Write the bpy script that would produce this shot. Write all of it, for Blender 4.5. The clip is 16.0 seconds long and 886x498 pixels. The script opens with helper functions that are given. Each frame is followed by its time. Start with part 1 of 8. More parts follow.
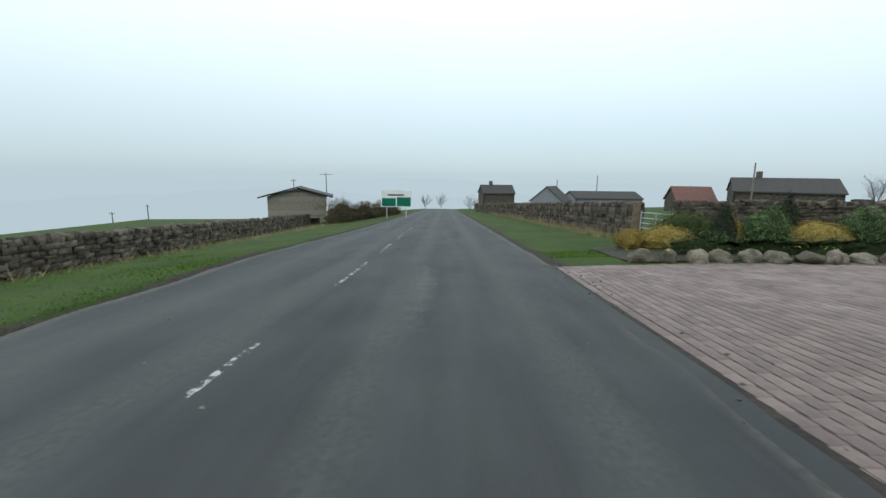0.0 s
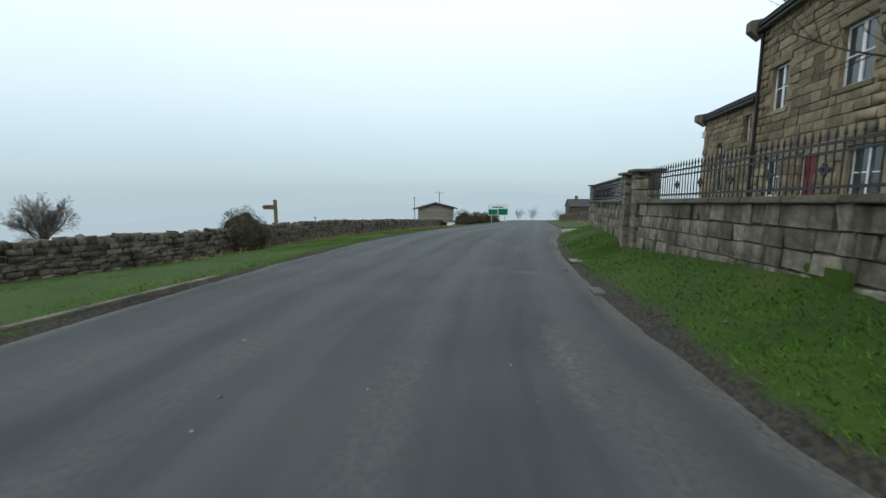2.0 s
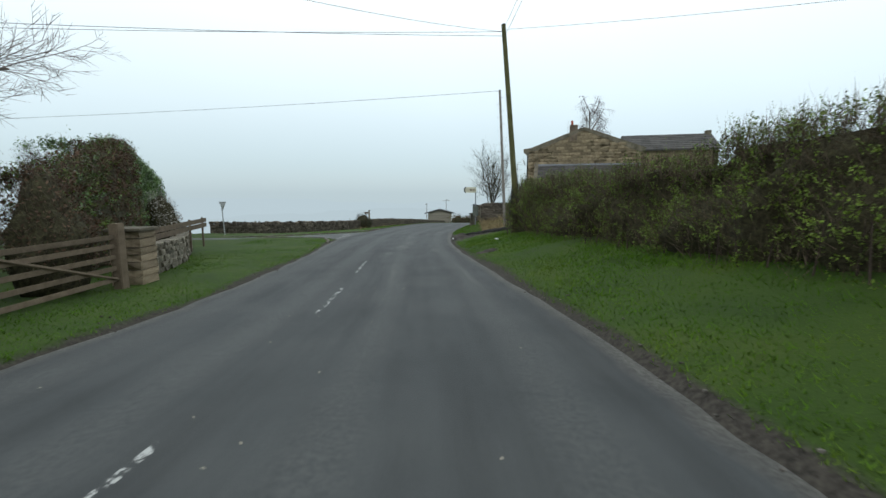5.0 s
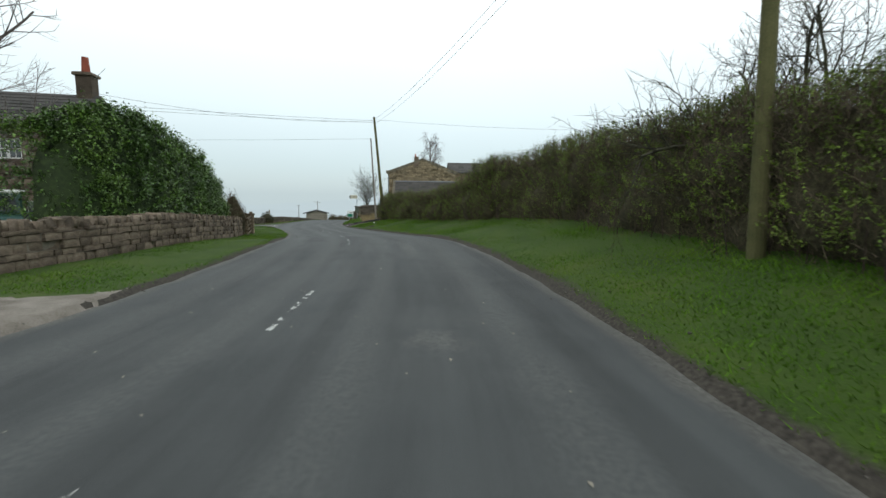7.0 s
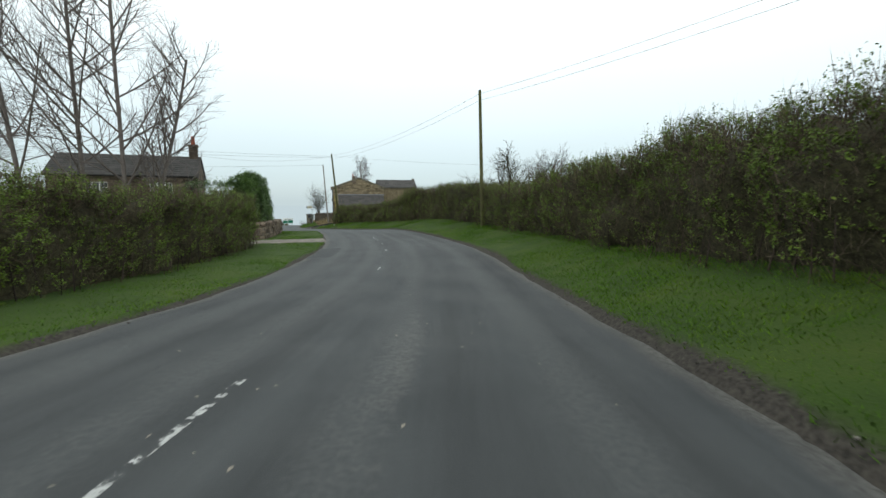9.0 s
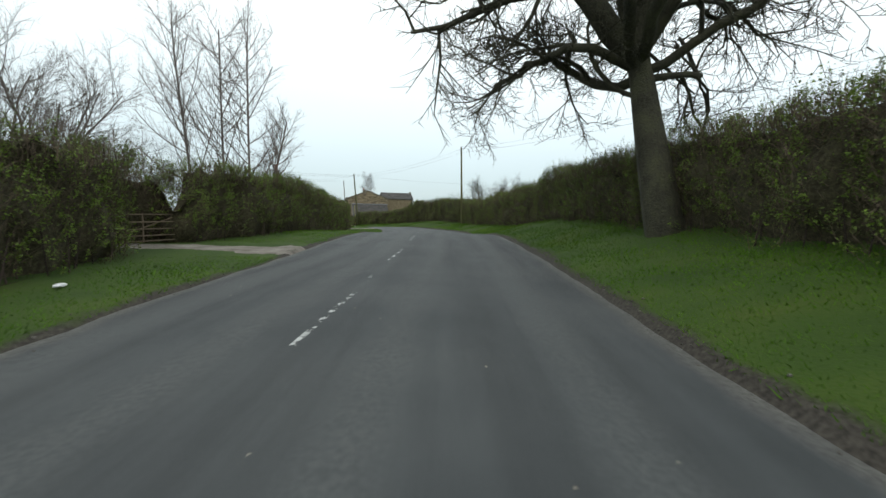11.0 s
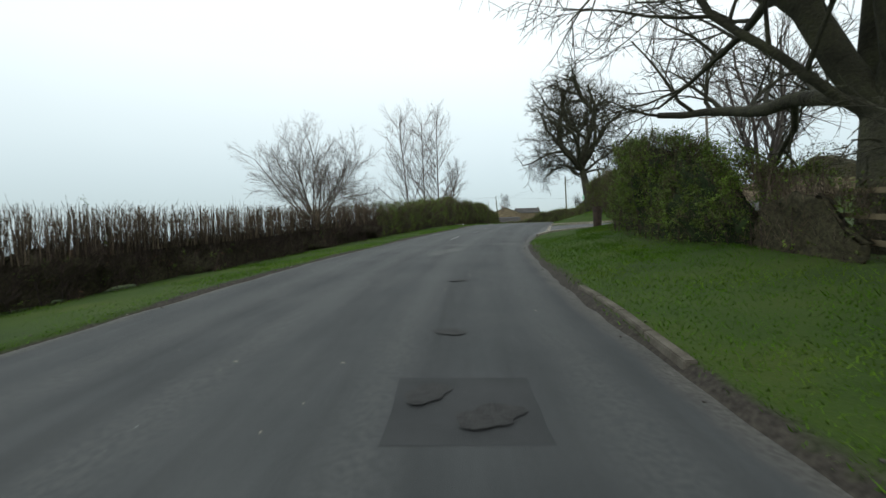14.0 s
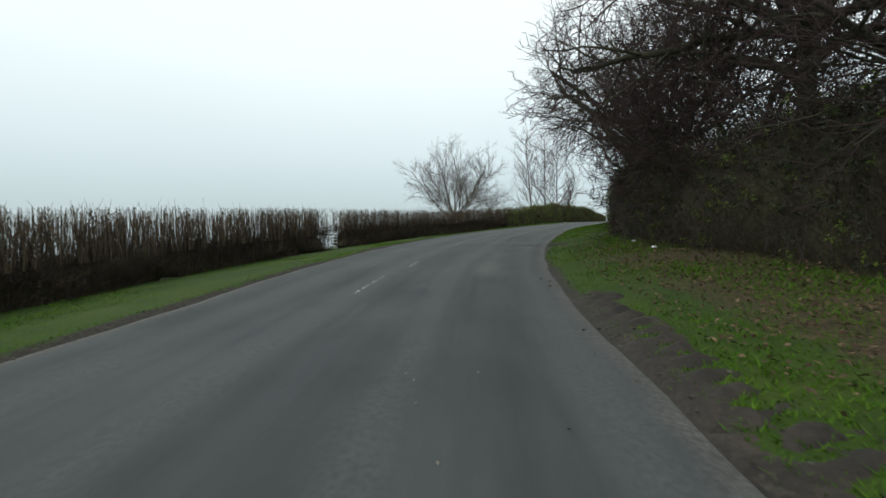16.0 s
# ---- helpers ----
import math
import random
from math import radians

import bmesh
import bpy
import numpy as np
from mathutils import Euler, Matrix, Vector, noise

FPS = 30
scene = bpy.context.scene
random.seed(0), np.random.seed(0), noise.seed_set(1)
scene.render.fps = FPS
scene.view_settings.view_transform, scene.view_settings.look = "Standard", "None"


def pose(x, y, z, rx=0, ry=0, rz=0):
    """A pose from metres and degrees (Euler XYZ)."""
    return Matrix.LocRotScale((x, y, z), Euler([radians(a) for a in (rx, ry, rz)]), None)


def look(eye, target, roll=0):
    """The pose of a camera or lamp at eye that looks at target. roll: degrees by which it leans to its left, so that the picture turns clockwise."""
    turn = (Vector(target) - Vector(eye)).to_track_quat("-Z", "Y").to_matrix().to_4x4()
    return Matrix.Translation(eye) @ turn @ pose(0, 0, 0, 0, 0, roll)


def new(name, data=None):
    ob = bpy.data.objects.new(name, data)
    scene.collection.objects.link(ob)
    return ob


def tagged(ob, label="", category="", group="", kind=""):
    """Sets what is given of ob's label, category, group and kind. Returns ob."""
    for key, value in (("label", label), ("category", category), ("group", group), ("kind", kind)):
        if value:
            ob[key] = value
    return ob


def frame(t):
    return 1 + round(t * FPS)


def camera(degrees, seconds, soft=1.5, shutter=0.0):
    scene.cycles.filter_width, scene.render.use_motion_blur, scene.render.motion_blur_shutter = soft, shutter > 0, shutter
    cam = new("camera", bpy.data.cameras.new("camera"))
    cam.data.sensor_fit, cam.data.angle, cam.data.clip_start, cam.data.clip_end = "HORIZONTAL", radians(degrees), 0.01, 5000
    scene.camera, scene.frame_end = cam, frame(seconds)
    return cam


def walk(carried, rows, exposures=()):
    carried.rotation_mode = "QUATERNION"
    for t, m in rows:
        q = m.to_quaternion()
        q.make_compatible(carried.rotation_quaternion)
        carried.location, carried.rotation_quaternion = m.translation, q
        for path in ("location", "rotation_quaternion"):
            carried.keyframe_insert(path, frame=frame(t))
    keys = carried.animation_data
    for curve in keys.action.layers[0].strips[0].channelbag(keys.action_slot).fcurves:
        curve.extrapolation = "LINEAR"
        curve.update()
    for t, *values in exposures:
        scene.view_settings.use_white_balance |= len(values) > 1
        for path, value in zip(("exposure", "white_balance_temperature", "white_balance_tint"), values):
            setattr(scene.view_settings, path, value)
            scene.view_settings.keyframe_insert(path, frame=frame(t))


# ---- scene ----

# ---------------------------------------------------------------- camera
cam = camera(91.8, 16.0, soft=1.5, shutter=0.07)
PATH = [
    (0.0, -0.000, -0.000, 1.600, 80.18, -0.81, 0.17),
    (0.5, 0.020, -5.593, 1.753, 80.58, 0.19, 0.19),
    (1.0, 0.081, -11.199, 1.904, 81.10, 0.80, 0.19),
    (1.5, 0.388, -16.794, 2.109, 81.61, 0.66, 6.40),
    (2.0, 1.297, -22.338, 2.281, 82.06, 0.20, 12.57),
    (2.5, 2.672, -27.764, 2.472, 82.17, 1.08, 17.04),
    (3.0, 4.368, -33.139, 2.775, 82.16, 1.13, 19.42),
    (3.5, 6.169, -38.393, 3.031, 82.44, 2.00, 20.73),
    (4.0, 7.979, -43.584, 3.252, 82.23, 0.27, 19.81),
    (4.5, 9.659, -48.769, 3.451, 82.36, 0.15, 18.38),
    (4.7, 10.313, -50.862, 3.514, 82.55, -0.18, 17.71),
    (5.0, 11.201, -54.036, 3.949, 82.55, -0.00, 14.39),
    (5.5, 12.230, -59.456, 4.178, 82.55, -0.00, 8.08),
    (6.0, 12.752, -64.988, 4.248, 82.55, -0.00, 3.69),
    (6.5, 12.946, -70.592, 4.390, 82.55, -0.00, 1.24),
    (6.8, 12.936, -73.993, 4.465, 82.55, -1.33, -0.53),
    (7.0, 12.840, -76.285, 4.502, 82.89, -0.67, -3.45),
    (7.5, 12.155, -81.984, 4.537, 82.80, 0.97, -8.95),
    (8.0, 11.037, -87.602, 4.646, 83.01, 0.34, -13.42),
    (8.2, 10.467, -89.831, 4.680, 83.22, 0.06, -14.61),
    (8.5, 9.575, -93.181, 5.035, 83.36, -0.00, -14.76),
    (9.0, 8.083, -98.789, 5.287, 83.61, -0.00, -14.67),
    (9.5, 6.510, -104.394, 5.213, 83.86, -0.00, -16.33),
    (10.0, 4.702, -109.940, 5.160, 84.11, -0.00, -19.42),
    (10.3, 3.492, -113.231, 5.143, 84.26, -0.13, -20.46),
    (10.5, 2.689, -115.431, 5.114, 84.50, -1.13, -19.40),
    (11.0, 0.861, -121.050, 4.914, 85.07, -1.18, -16.57),
    (11.5, -0.791, -126.725, 4.616, 85.38, -0.90, -14.99),
    (12.0, -2.137, -132.573, 4.289, 85.90, -0.51, -11.89),
    (12.5, -3.213, -138.453, 3.990, 86.16, 0.37, -8.52),
    (12.8, -3.700, -142.050, 3.793, 86.56, 0.24, -7.24),
    (13.0, -3.967, -144.445, 3.665, 86.70, -0.03, -5.31),
    (13.5, -4.344, -150.386, 3.430, 87.19, 1.05, -1.45),
    (14.0, -4.361, -156.283, 3.132, 87.36, 1.42, 1.20),
    (14.5, -4.020, -162.138, 2.873, 88.03, 0.61, 5.50),
    (15.0, -3.268, -167.909, 2.599, 87.97, 0.86, 9.85),
    (15.5, -2.117, -173.592, 2.291, 87.83, 0.97, 13.53),
    (16.0, -0.601, -179.177, 2.035, 87.87, 0.34, 18.02),
]
walk(cam, [(t, pose(*p)) for t, *p in PATH], [(0, 0.4, 6150, 9), (2.5, 0.32, 6050, 8), (4.5, 0.36, 6150, 9), (7, 0.46, 6430, 9), (11, 0.5, 6430, 9), (13, 0.36, 6400, 9), (14.5, 0.28, 6400, 9), (16, 0.22, 6430, 9)])

# ---------------------------------------------------------------- sky and light (a flat grey overcast)
world = bpy.data.worlds.new("overcast")
scene.world = world
world.use_nodes = True
_n = world.node_tree.nodes
_l = world.node_tree.links
_n.clear()
_out = _n.new("ShaderNodeOutputWorld")
_bg = _n.new("ShaderNodeBackground")
_sky = _n.new("ShaderNodeTexSky")
_sky.sky_type = "NISHITA"
_sky.sun_disc = False
_sky.sun_elevation = radians(42)
_sky.sun_rotation = radians(200)
_skys = _n.new("ShaderNodeVectorMath")
_skys.operation = "SCALE"
_skys.inputs["Scale"].default_value = 0.012
_tc = _n.new("ShaderNodeTexCoord")
_sep = _n.new("ShaderNodeSeparateXYZ")
_ramp = _n.new("ShaderNodeValToRGB")
_ramp.color_ramp.interpolation = "LINEAR"
SKY = [(0.0, (0.37, 0.44, 0.46)), (0.06, (0.43, 0.51, 0.53)), (0.18, (0.6, 0.68, 0.69)), (0.34, (0.78, 0.85, 0.85)), (0.6, (0.86, 0.91, 0.9)), (1.0, (0.8, 0.84, 0.83))]
_els = _ramp.color_ramp.elements
for _k in range(len(SKY) - 2):
    _els.new(0.1 + 0.1 * _k)
for _e, (_pos, _col) in zip(_els, SKY):
    _e.position = _pos
    _e.color = (*_col, 1)
_cl = _n.new("ShaderNodeTexNoise")
_cl.inputs["Scale"].default_value = 1.6
_cl.inputs["Detail"].default_value = 4
_cm = _n.new("ShaderNodeMapRange")
_cm.inputs["To Min"].default_value = 0.94
_cm.inputs["To Max"].default_value = 1.06
_mul = _n.new("ShaderNodeVectorMath")
_mul.operation = "SCALE"
_add = _n.new("ShaderNodeVectorMath")
_add.operation = "ADD"
_l.new(_tc.outputs["Generated"], _sep.inputs[0])
_l.new(_sep.outputs["Z"], _ramp.inputs[0])
_l.new(_tc.outputs["Generated"], _cl.inputs["Vector"])
_l.new(_cl.outputs["Fac"], _cm.inputs["Value"])
_l.new(_ramp.outputs[0], _mul.inputs[0])
_l.new(_cm.outputs[0], _mul.inputs["Scale"])
_l.new(_sky.outputs[0], _skys.inputs[0])
_l.new(_mul.outputs[0], _add.inputs[0])
_l.new(_skys.outputs[0], _add.inputs[1])
_l.new(_add.outputs[0], _bg.inputs[0])
_bg.inputs[1].default_value = 1.0
_l.new(_bg.outputs[0], _out.inputs[0])

sun = new("sun", bpy.data.lights.new("sun", "SUN"))
sun.data.energy = 0.35
sun.data.angle = radians(25)
sun.data.color = (1.0, 0.97, 0.93)
sun.matrix_world = look((0, 0, 0), (math.sin(radians(200)) * -math.cos(radians(42)), -math.cos(radians(200)) * math.cos(radians(42)), -math.sin(radians(42))))


# ---------------------------------------------------------------- materials
def mk(name, cols, scale=3.0, rough=0.9, bump=0.3, bscale=40.0, rnd="", amount=0.25, spec=0.3, metal=0.0, coarse=0.35):
    """A surface with colour at two scales, relief, and a brightness that varies from piece to piece."""
    m = bpy.data.materials.new(name)
    m.use_nodes = True
    n, l = m.node_tree.nodes, m.node_tree.links
    p = n["Principled BSDF"]
    p.inputs["Roughness"].default_value = rough
    p.inputs["Specular IOR Level"].default_value = spec
    p.inputs["Metallic"].default_value = metal
    tc = n.new("ShaderNodeTexCoord")
    a, b = n.new("ShaderNodeTexNoise"), n.new("ShaderNodeTexNoise")
    a.inputs["Scale"].default_value, a.inputs["Detail"].default_value = scale, 8
    b.inputs["Scale"].default_value, b.inputs["Detail"].default_value = bscale, 4
    l.new(tc.outputs["Object"], a.inputs["Vector"])
    l.new(tc.outputs["Object"], b.inputs["Vector"])
    r = n.new("ShaderNodeValToRGB")
    els = r.color_ramp.elements
    while len(els) < len(cols):
        els.new(0.5)
    for i, c in enumerate(cols):
        els[i].position = 0.3 + 0.4 * i / max(1, len(cols) - 1)
        els[i].color = (*c, 1)
    mixf = n.new("ShaderNodeMix")
    mixf.inputs[0].default_value = coarse
    l.new(a.outputs["Fac"], mixf.inputs[2])
    l.new(b.outputs["Fac"], mixf.inputs[3])
    l.new(mixf.outputs[0], r.inputs[0])
    last = r.outputs[0]
    if rnd:
        src = n.new("ShaderNodeObjectInfo") if rnd == "object" else n.new("ShaderNodeNewGeometry")
        out = src.outputs["Random"] if rnd == "object" else src.outputs["Random Per Island"]
        mr = n.new("ShaderNodeMapRange")
        mr.inputs["To Min"].default_value, mr.inputs["To Max"].default_value = 1 - amount, 1 + amount
        l.new(out, mr.inputs["Value"])
        v = n.new("ShaderNodeVectorMath")
        v.operation = "SCALE"
        l.new(last, v.inputs[0])
        l.new(mr.outputs[0], v.inputs["Scale"])
        last = v.outputs[0]
    l.new(last, p.inputs["Base Color"])
    if bump:
        bp = n.new("ShaderNodeBump")
        bp.inputs["Strength"].default_value, bp.inputs["Distance"].default_value = bump, 0.02
        l.new(b.outputs["Fac"], bp.inputs["Height"])
        l.new(bp.outputs[0], p.inputs["Normal"])
    m["tip"] = 0
    return m


def blend_attr(m, attr, cols, lo=0.3, hi=0.7, wobble=0.5, scale=2.5):
    """Lets a second colour in where the mesh's own attribute is high, with a ragged border."""
    n, l = m.node_tree.nodes, m.node_tree.links
    p = n["Principled BSDF"]
    old = p.inputs["Base Color"].links[0].from_socket
    at = n.new("ShaderNodeAttribute")
    at.attribute_name = attr
    tc = n.new("ShaderNodeTexCoord")
    no = n.new("ShaderNodeTexNoise")
    no.inputs["Scale"].default_value, no.inputs["Detail"].default_value = scale, 8
    l.new(tc.outputs["Object"], no.inputs["Vector"])
    ad = n.new("ShaderNodeMath")
    ad.operation = "MULTIPLY_ADD"
    l.new(no.outputs["Fac"], ad.inputs[0])
    ad.inputs[1].default_value = wobble
    l.new(at.outputs["Fac"], ad.inputs[2])
    mr = n.new("ShaderNodeMapRange")
    mr.inputs["From Min"].default_value, mr.inputs["From Max"].default_value = lo + wobble / 2, hi + wobble / 2
    l.new(ad.outputs[0], mr.inputs["Value"])
    no2 = n.new("ShaderNodeTexNoise")
    no2.inputs["Scale"].default_value, no2.inputs["Detail"].default_value = 18, 6
    l.new(tc.outputs["Object"], no2.inputs["Vector"])
    r = n.new("ShaderNodeValToRGB")
    r.color_ramp.elements[0].color, r.color_ramp.elements[1].color = (*cols[0], 1), (*cols[1], 1)
    r.color_ramp.elements[0].position, r.color_ramp.elements[1].position = 0.35, 0.68
    l.new(no2.outputs["Fac"], r.inputs[0])
    mx = n.new("ShaderNodeMix")
    mx.data_type = "RGBA"
    l.new(mr.outputs[0], mx.inputs[0])
    l.new(old, mx.inputs[6])
    l.new(r.outputs[0], mx.inputs[7])
    l.new(mx.outputs[2], p.inputs["Base Color"])
    return m


def worn_paint(name, col, keep):
    """Road paint of which only patches are left."""
    m = mk(name, [tuple(c * 0.75 for c in col), col], 6, 0.7, 0.1)
    n, l = m.node_tree.nodes, m.node_tree.links
    tc, no = n.new("ShaderNodeTexCoord"), n.new("ShaderNodeTexNoise")
    no.inputs["Scale"].default_value, no.inputs["Detail"].default_value = 5.5, 9
    no.inputs["Roughness"].default_value = 0.72
    l.new(tc.outputs["Object"], no.inputs["Vector"])
    mr = n.new("ShaderNodeMapRange")
    mr.inputs["From Min"].default_value, mr.inputs["From Max"].default_value = 1 - keep - 0.03, 1 - keep + 0.03
    l.new(no.outputs["Fac"], mr.inputs["Value"])
    tr, mx = n.new("ShaderNodeBsdfTransparent"), n.new("ShaderNodeMixShader")
    l.new(mr.outputs[0], mx.inputs[0])
    l.new(tr.outputs[0], mx.inputs[1])
    l.new(n["Principled BSDF"].outputs[0], mx.inputs[2])
    l.new(mx.outputs[0], n["Material Output"].inputs[0])
    return m


def glass_mat(name, tint=(0.04, 0.05, 0.055)):
    m = bpy.data.materials.new(name)
    m.use_nodes = True
    p = m.node_tree.nodes["Principled BSDF"]
    p.inputs["Base Color"].default_value = (*tint, 1)
    p.inputs["Roughness"].default_value = 0.05
    p.inputs["Specular IOR Level"].default_value = 0.8
    return m


def streaked(m):
    """Long faint streaks along the road, from its own station and offset."""
    n, l = m.node_tree.nodes, m.node_tree.links
    p = n["Principled BSDF"]
    old = p.inputs["Base Color"].links[0].from_socket
    au, av, cx = n.new("ShaderNodeAttribute"), n.new("ShaderNodeAttribute"), n.new("ShaderNodeCombineXYZ")
    au.attribute_name, av.attribute_name = "station", "offset"
    l.new(au.outputs["Fac"], cx.inputs[0])
    l.new(av.outputs["Fac"], cx.inputs[1])
    no = n.new("ShaderNodeTexNoise")
    no.inputs["Scale"].default_value, no.inputs["Detail"].default_value = 1.0, 7
    no.inputs["Roughness"].default_value = 0.62
    l.new(cx.outputs[0], no.inputs["Vector"])
    mr = n.new("ShaderNodeMapRange")
    mr.inputs["From Min"].default_value, mr.inputs["From Max"].default_value = 0.3, 0.7
    mr.inputs["To Min"].default_value, mr.inputs["To Max"].default_value = 0.72, 1.28
    l.new(no.outputs["Fac"], mr.inputs["Value"])
    v = n.new("ShaderNodeVectorMath")
    v.operation = "SCALE"
    l.new(old, v.inputs[0])
    l.new(mr.outputs[0], v.inputs["Scale"])
    l.new(v.outputs[0], p.inputs["Base Color"])


def run_stains(m):
    """Dark mossy runs down a wall's face, long and narrow."""
    n, l = m.node_tree.nodes, m.node_tree.links
    p = n["Principled BSDF"]
    old = p.inputs["Base Color"].links[0].from_socket
    ge, mp, no = n.new("ShaderNodeNewGeometry"), n.new("ShaderNodeMapping"), n.new("ShaderNodeTexNoise")
    mp.inputs["Scale"].default_value = (2.2, 2.2, 0.3)
    no.inputs["Scale"].default_value, no.inputs["Detail"].default_value = 1.6, 6
    l.new(ge.outputs["Position"], mp.inputs["Vector"])
    l.new(mp.outputs[0], no.inputs["Vector"])
    mr = n.new("ShaderNodeMapRange")
    mr.inputs["From Min"].default_value, mr.inputs["From Max"].default_value = 0.5, 0.66
    mr.inputs["To Max"].default_value = 0.75
    l.new(no.outputs["Fac"], mr.inputs["Value"])
    mx = n.new("ShaderNodeMix")
    mx.data_type = "RGBA"
    mx.inputs[7].default_value = (0.05, 0.046, 0.026, 1)
    l.new(mr.outputs[0], mx.inputs[0])
    l.new(old, mx.inputs[6])
    l.new(mx.outputs[2], p.inputs["Base Color"])


ASPHALT = mk("asphalt", [(0.038, 0.043, 0.044), (0.058, 0.063, 0.064), (0.078, 0.083, 0.082)], 0.55, 0.8, 0.6, 160, spec=0.35, coarse=0.45)
streaked(ASPHALT)
blend_attr(ASPHALT, "track", [(0.068, 0.073, 0.073), (0.104, 0.109, 0.107)], 0.2, 1.3, 0.9, 0.8)
blend_attr(ASPHALT, "pale", [(0.075, 0.078, 0.076), (0.145, 0.145, 0.138)], 0.4, 1.1, 1.1, 4.5)
blend_attr(ASPHALT, "edge", [(0.075, 0.072, 0.064), (0.15, 0.146, 0.134)], 0.3, 1.0, 0.9, 1.6)
ASPHALT_DULL = mk("dull_asphalt_patch", [(0.042, 0.047, 0.048), (0.07, 0.075, 0.075)], 1.5, 0.85, 0.5, 140)
ASPHALT_NEW = mk("dark_asphalt_patch", [(0.034, 0.037, 0.038), (0.06, 0.063, 0.064)], 2.5, 0.85, 0.5, 140)
ASPHALT_PALE = mk("pale_asphalt", [(0.13, 0.133, 0.133), (0.2, 0.2, 0.196)], 2, 0.88, 0.4, 140)
GRASS = mk("grass_ground", [(0.02, 0.042, 0.005), (0.033, 0.064, 0.006), (0.056, 0.08, 0.011)], 0.7, 0.95, 0.6, 30)
blend_attr(GRASS, "soil", [(0.022, 0.019, 0.015), (0.062, 0.055, 0.044)], 0.3, 0.75, 0.9, 2.4)
blend_attr(GRASS, "litter", [(0.03, 0.022, 0.012), (0.1, 0.065, 0.038)], 0.4, 0.95, 0.9, 3.0)
BLADE = mk("grass_blade", [(0.044, 0.1, 0.009), (0.07, 0.145, 0.012), (0.12, 0.17, 0.022)], 0.5, 0.85, 0, 12, "island", 0.22, spec=0.1)
DRYGRASS = mk("dry_grass_blade", [(0.22, 0.17, 0.085), (0.38, 0.3, 0.17)], 2, 0.9, 0, 12, "island", 0.35)
MUD = mk("wet_mud", [(0.008, 0.0065, 0.005), (0.026, 0.02, 0.015), (0.06, 0.047, 0.034)], 1.8, 0.85, 1.0, 14, spec=0.5)
GRAVEL = mk("gravel", [(0.08, 0.07, 0.055), (0.19, 0.17, 0.145), (0.29, 0.265, 0.235)], 2, 0.95, 0.9, 45)
STONE = mk("weathered_sandstone", [(0.08, 0.072, 0.056), (0.19, 0.17, 0.13), (0.33, 0.295, 0.235)], 2.2, 0.92, 0.5, 22, "object", 0.42)
run_stains(STONE)
STONE_DARK = mk("dark_field_stone", [(0.035, 0.03, 0.025), (0.1, 0.085, 0.066), (0.19, 0.165, 0.13)], 2.5, 0.95, 0.8, 18, "island", 0.42)
STONE_DARK_O = mk("dark_field_stone_piece", [(0.035, 0.03, 0.025), (0.1, 0.085, 0.066), (0.19, 0.165, 0.13)], 2.5, 0.95, 0.8, 18, "object", 0.42)
STONE_HOUSE = mk("house_sandstone", [(0.10, 0.078, 0.05), (0.22, 0.175, 0.11), (0.31, 0.26, 0.175)], 2.0, 0.92, 0.6, 22, "island", 0.36)
STONE_HOUSE_O = mk("house_sandstone_piece", [(0.10, 0.078, 0.05), (0.22, 0.175, 0.11), (0.31, 0.26, 0.175)], 2.0, 0.92, 0.6, 22, "object", 0.36)
STONE_BROWN = mk("brown_gritstone", [(0.06, 0.047, 0.036), (0.14, 0.108, 0.08), (0.23, 0.19, 0.145)], 2.0, 0.92, 0.6, 22, "island", 0.42)
STONE_BROWN_O = mk("brown_gritstone_piece", [(0.06, 0.047, 0.036), (0.14, 0.108, 0.08), (0.23, 0.19, 0.145)], 2.0, 0.92, 0.6, 22, "object", 0.42)
STONE_TAN = mk("tan_sandstone_piece", [(0.15, 0.115, 0.075), (0.28, 0.22, 0.15), (0.38, 0.31, 0.22)], 2.0, 0.92, 0.6, 22, "object", 0.35)
MORTAR = mk("mortar", [(0.09, 0.08, 0.062), (0.19, 0.17, 0.135)], 6, 0.95, 0.5, 50)
COPING = mk("mossy_coping", [(0.05, 0.045, 0.03), (0.13, 0.115, 0.085), (0.2, 0.175, 0.13)], 2.2, 0.95, 0.5, 25, "object", 0.2)
KERB_OLD = mk("dark_old_kerb", [(0.05, 0.044, 0.034), (0.12, 0.107, 0.085), (0.18, 0.165, 0.135)], 3, 0.92, 0.5, 30, "object", 0.22)
GRIT = mk("edge_grit", [(0.05, 0.045, 0.038), (0.1, 0.092, 0.08), (0.2, 0.185, 0.16)], 2, 0.95, 0.5, 45, "island", 0.4)
# slate and stone lightened so that the colour carries distance haze
SLATE_PALE = mk("haze_pale_slate", [(0.17, 0.18, 0.185), (0.26, 0.27, 0.275)], 3, 0.85, 0.4, 25)
STONE_PALE = mk("haze_pale_stone", [(0.2, 0.185, 0.165), (0.32, 0.3, 0.27)], 2, 0.9, 0.5, 22)
KERB = mk("kerb_stone", [(0.2, 0.18, 0.14), (0.34, 0.31, 0.26)], 4, 0.9, 0.4, 40, "object", 0.18)
PAVER = mk("red_block_paver", [(0.14, 0.105, 0.095), (0.21, 0.165, 0.15), (0.29, 0.24, 0.225)], 1.2, 0.75, 0.4, 60, "island", 0.2, spec=0.4)
PAVER_O = mk("red_block_paver_piece", [(0.14, 0.105, 0.095), (0.21, 0.165, 0.15), (0.29, 0.24, 0.225)], 1.2, 0.75, 0.4, 60, "object", 0.2, spec=0.4)
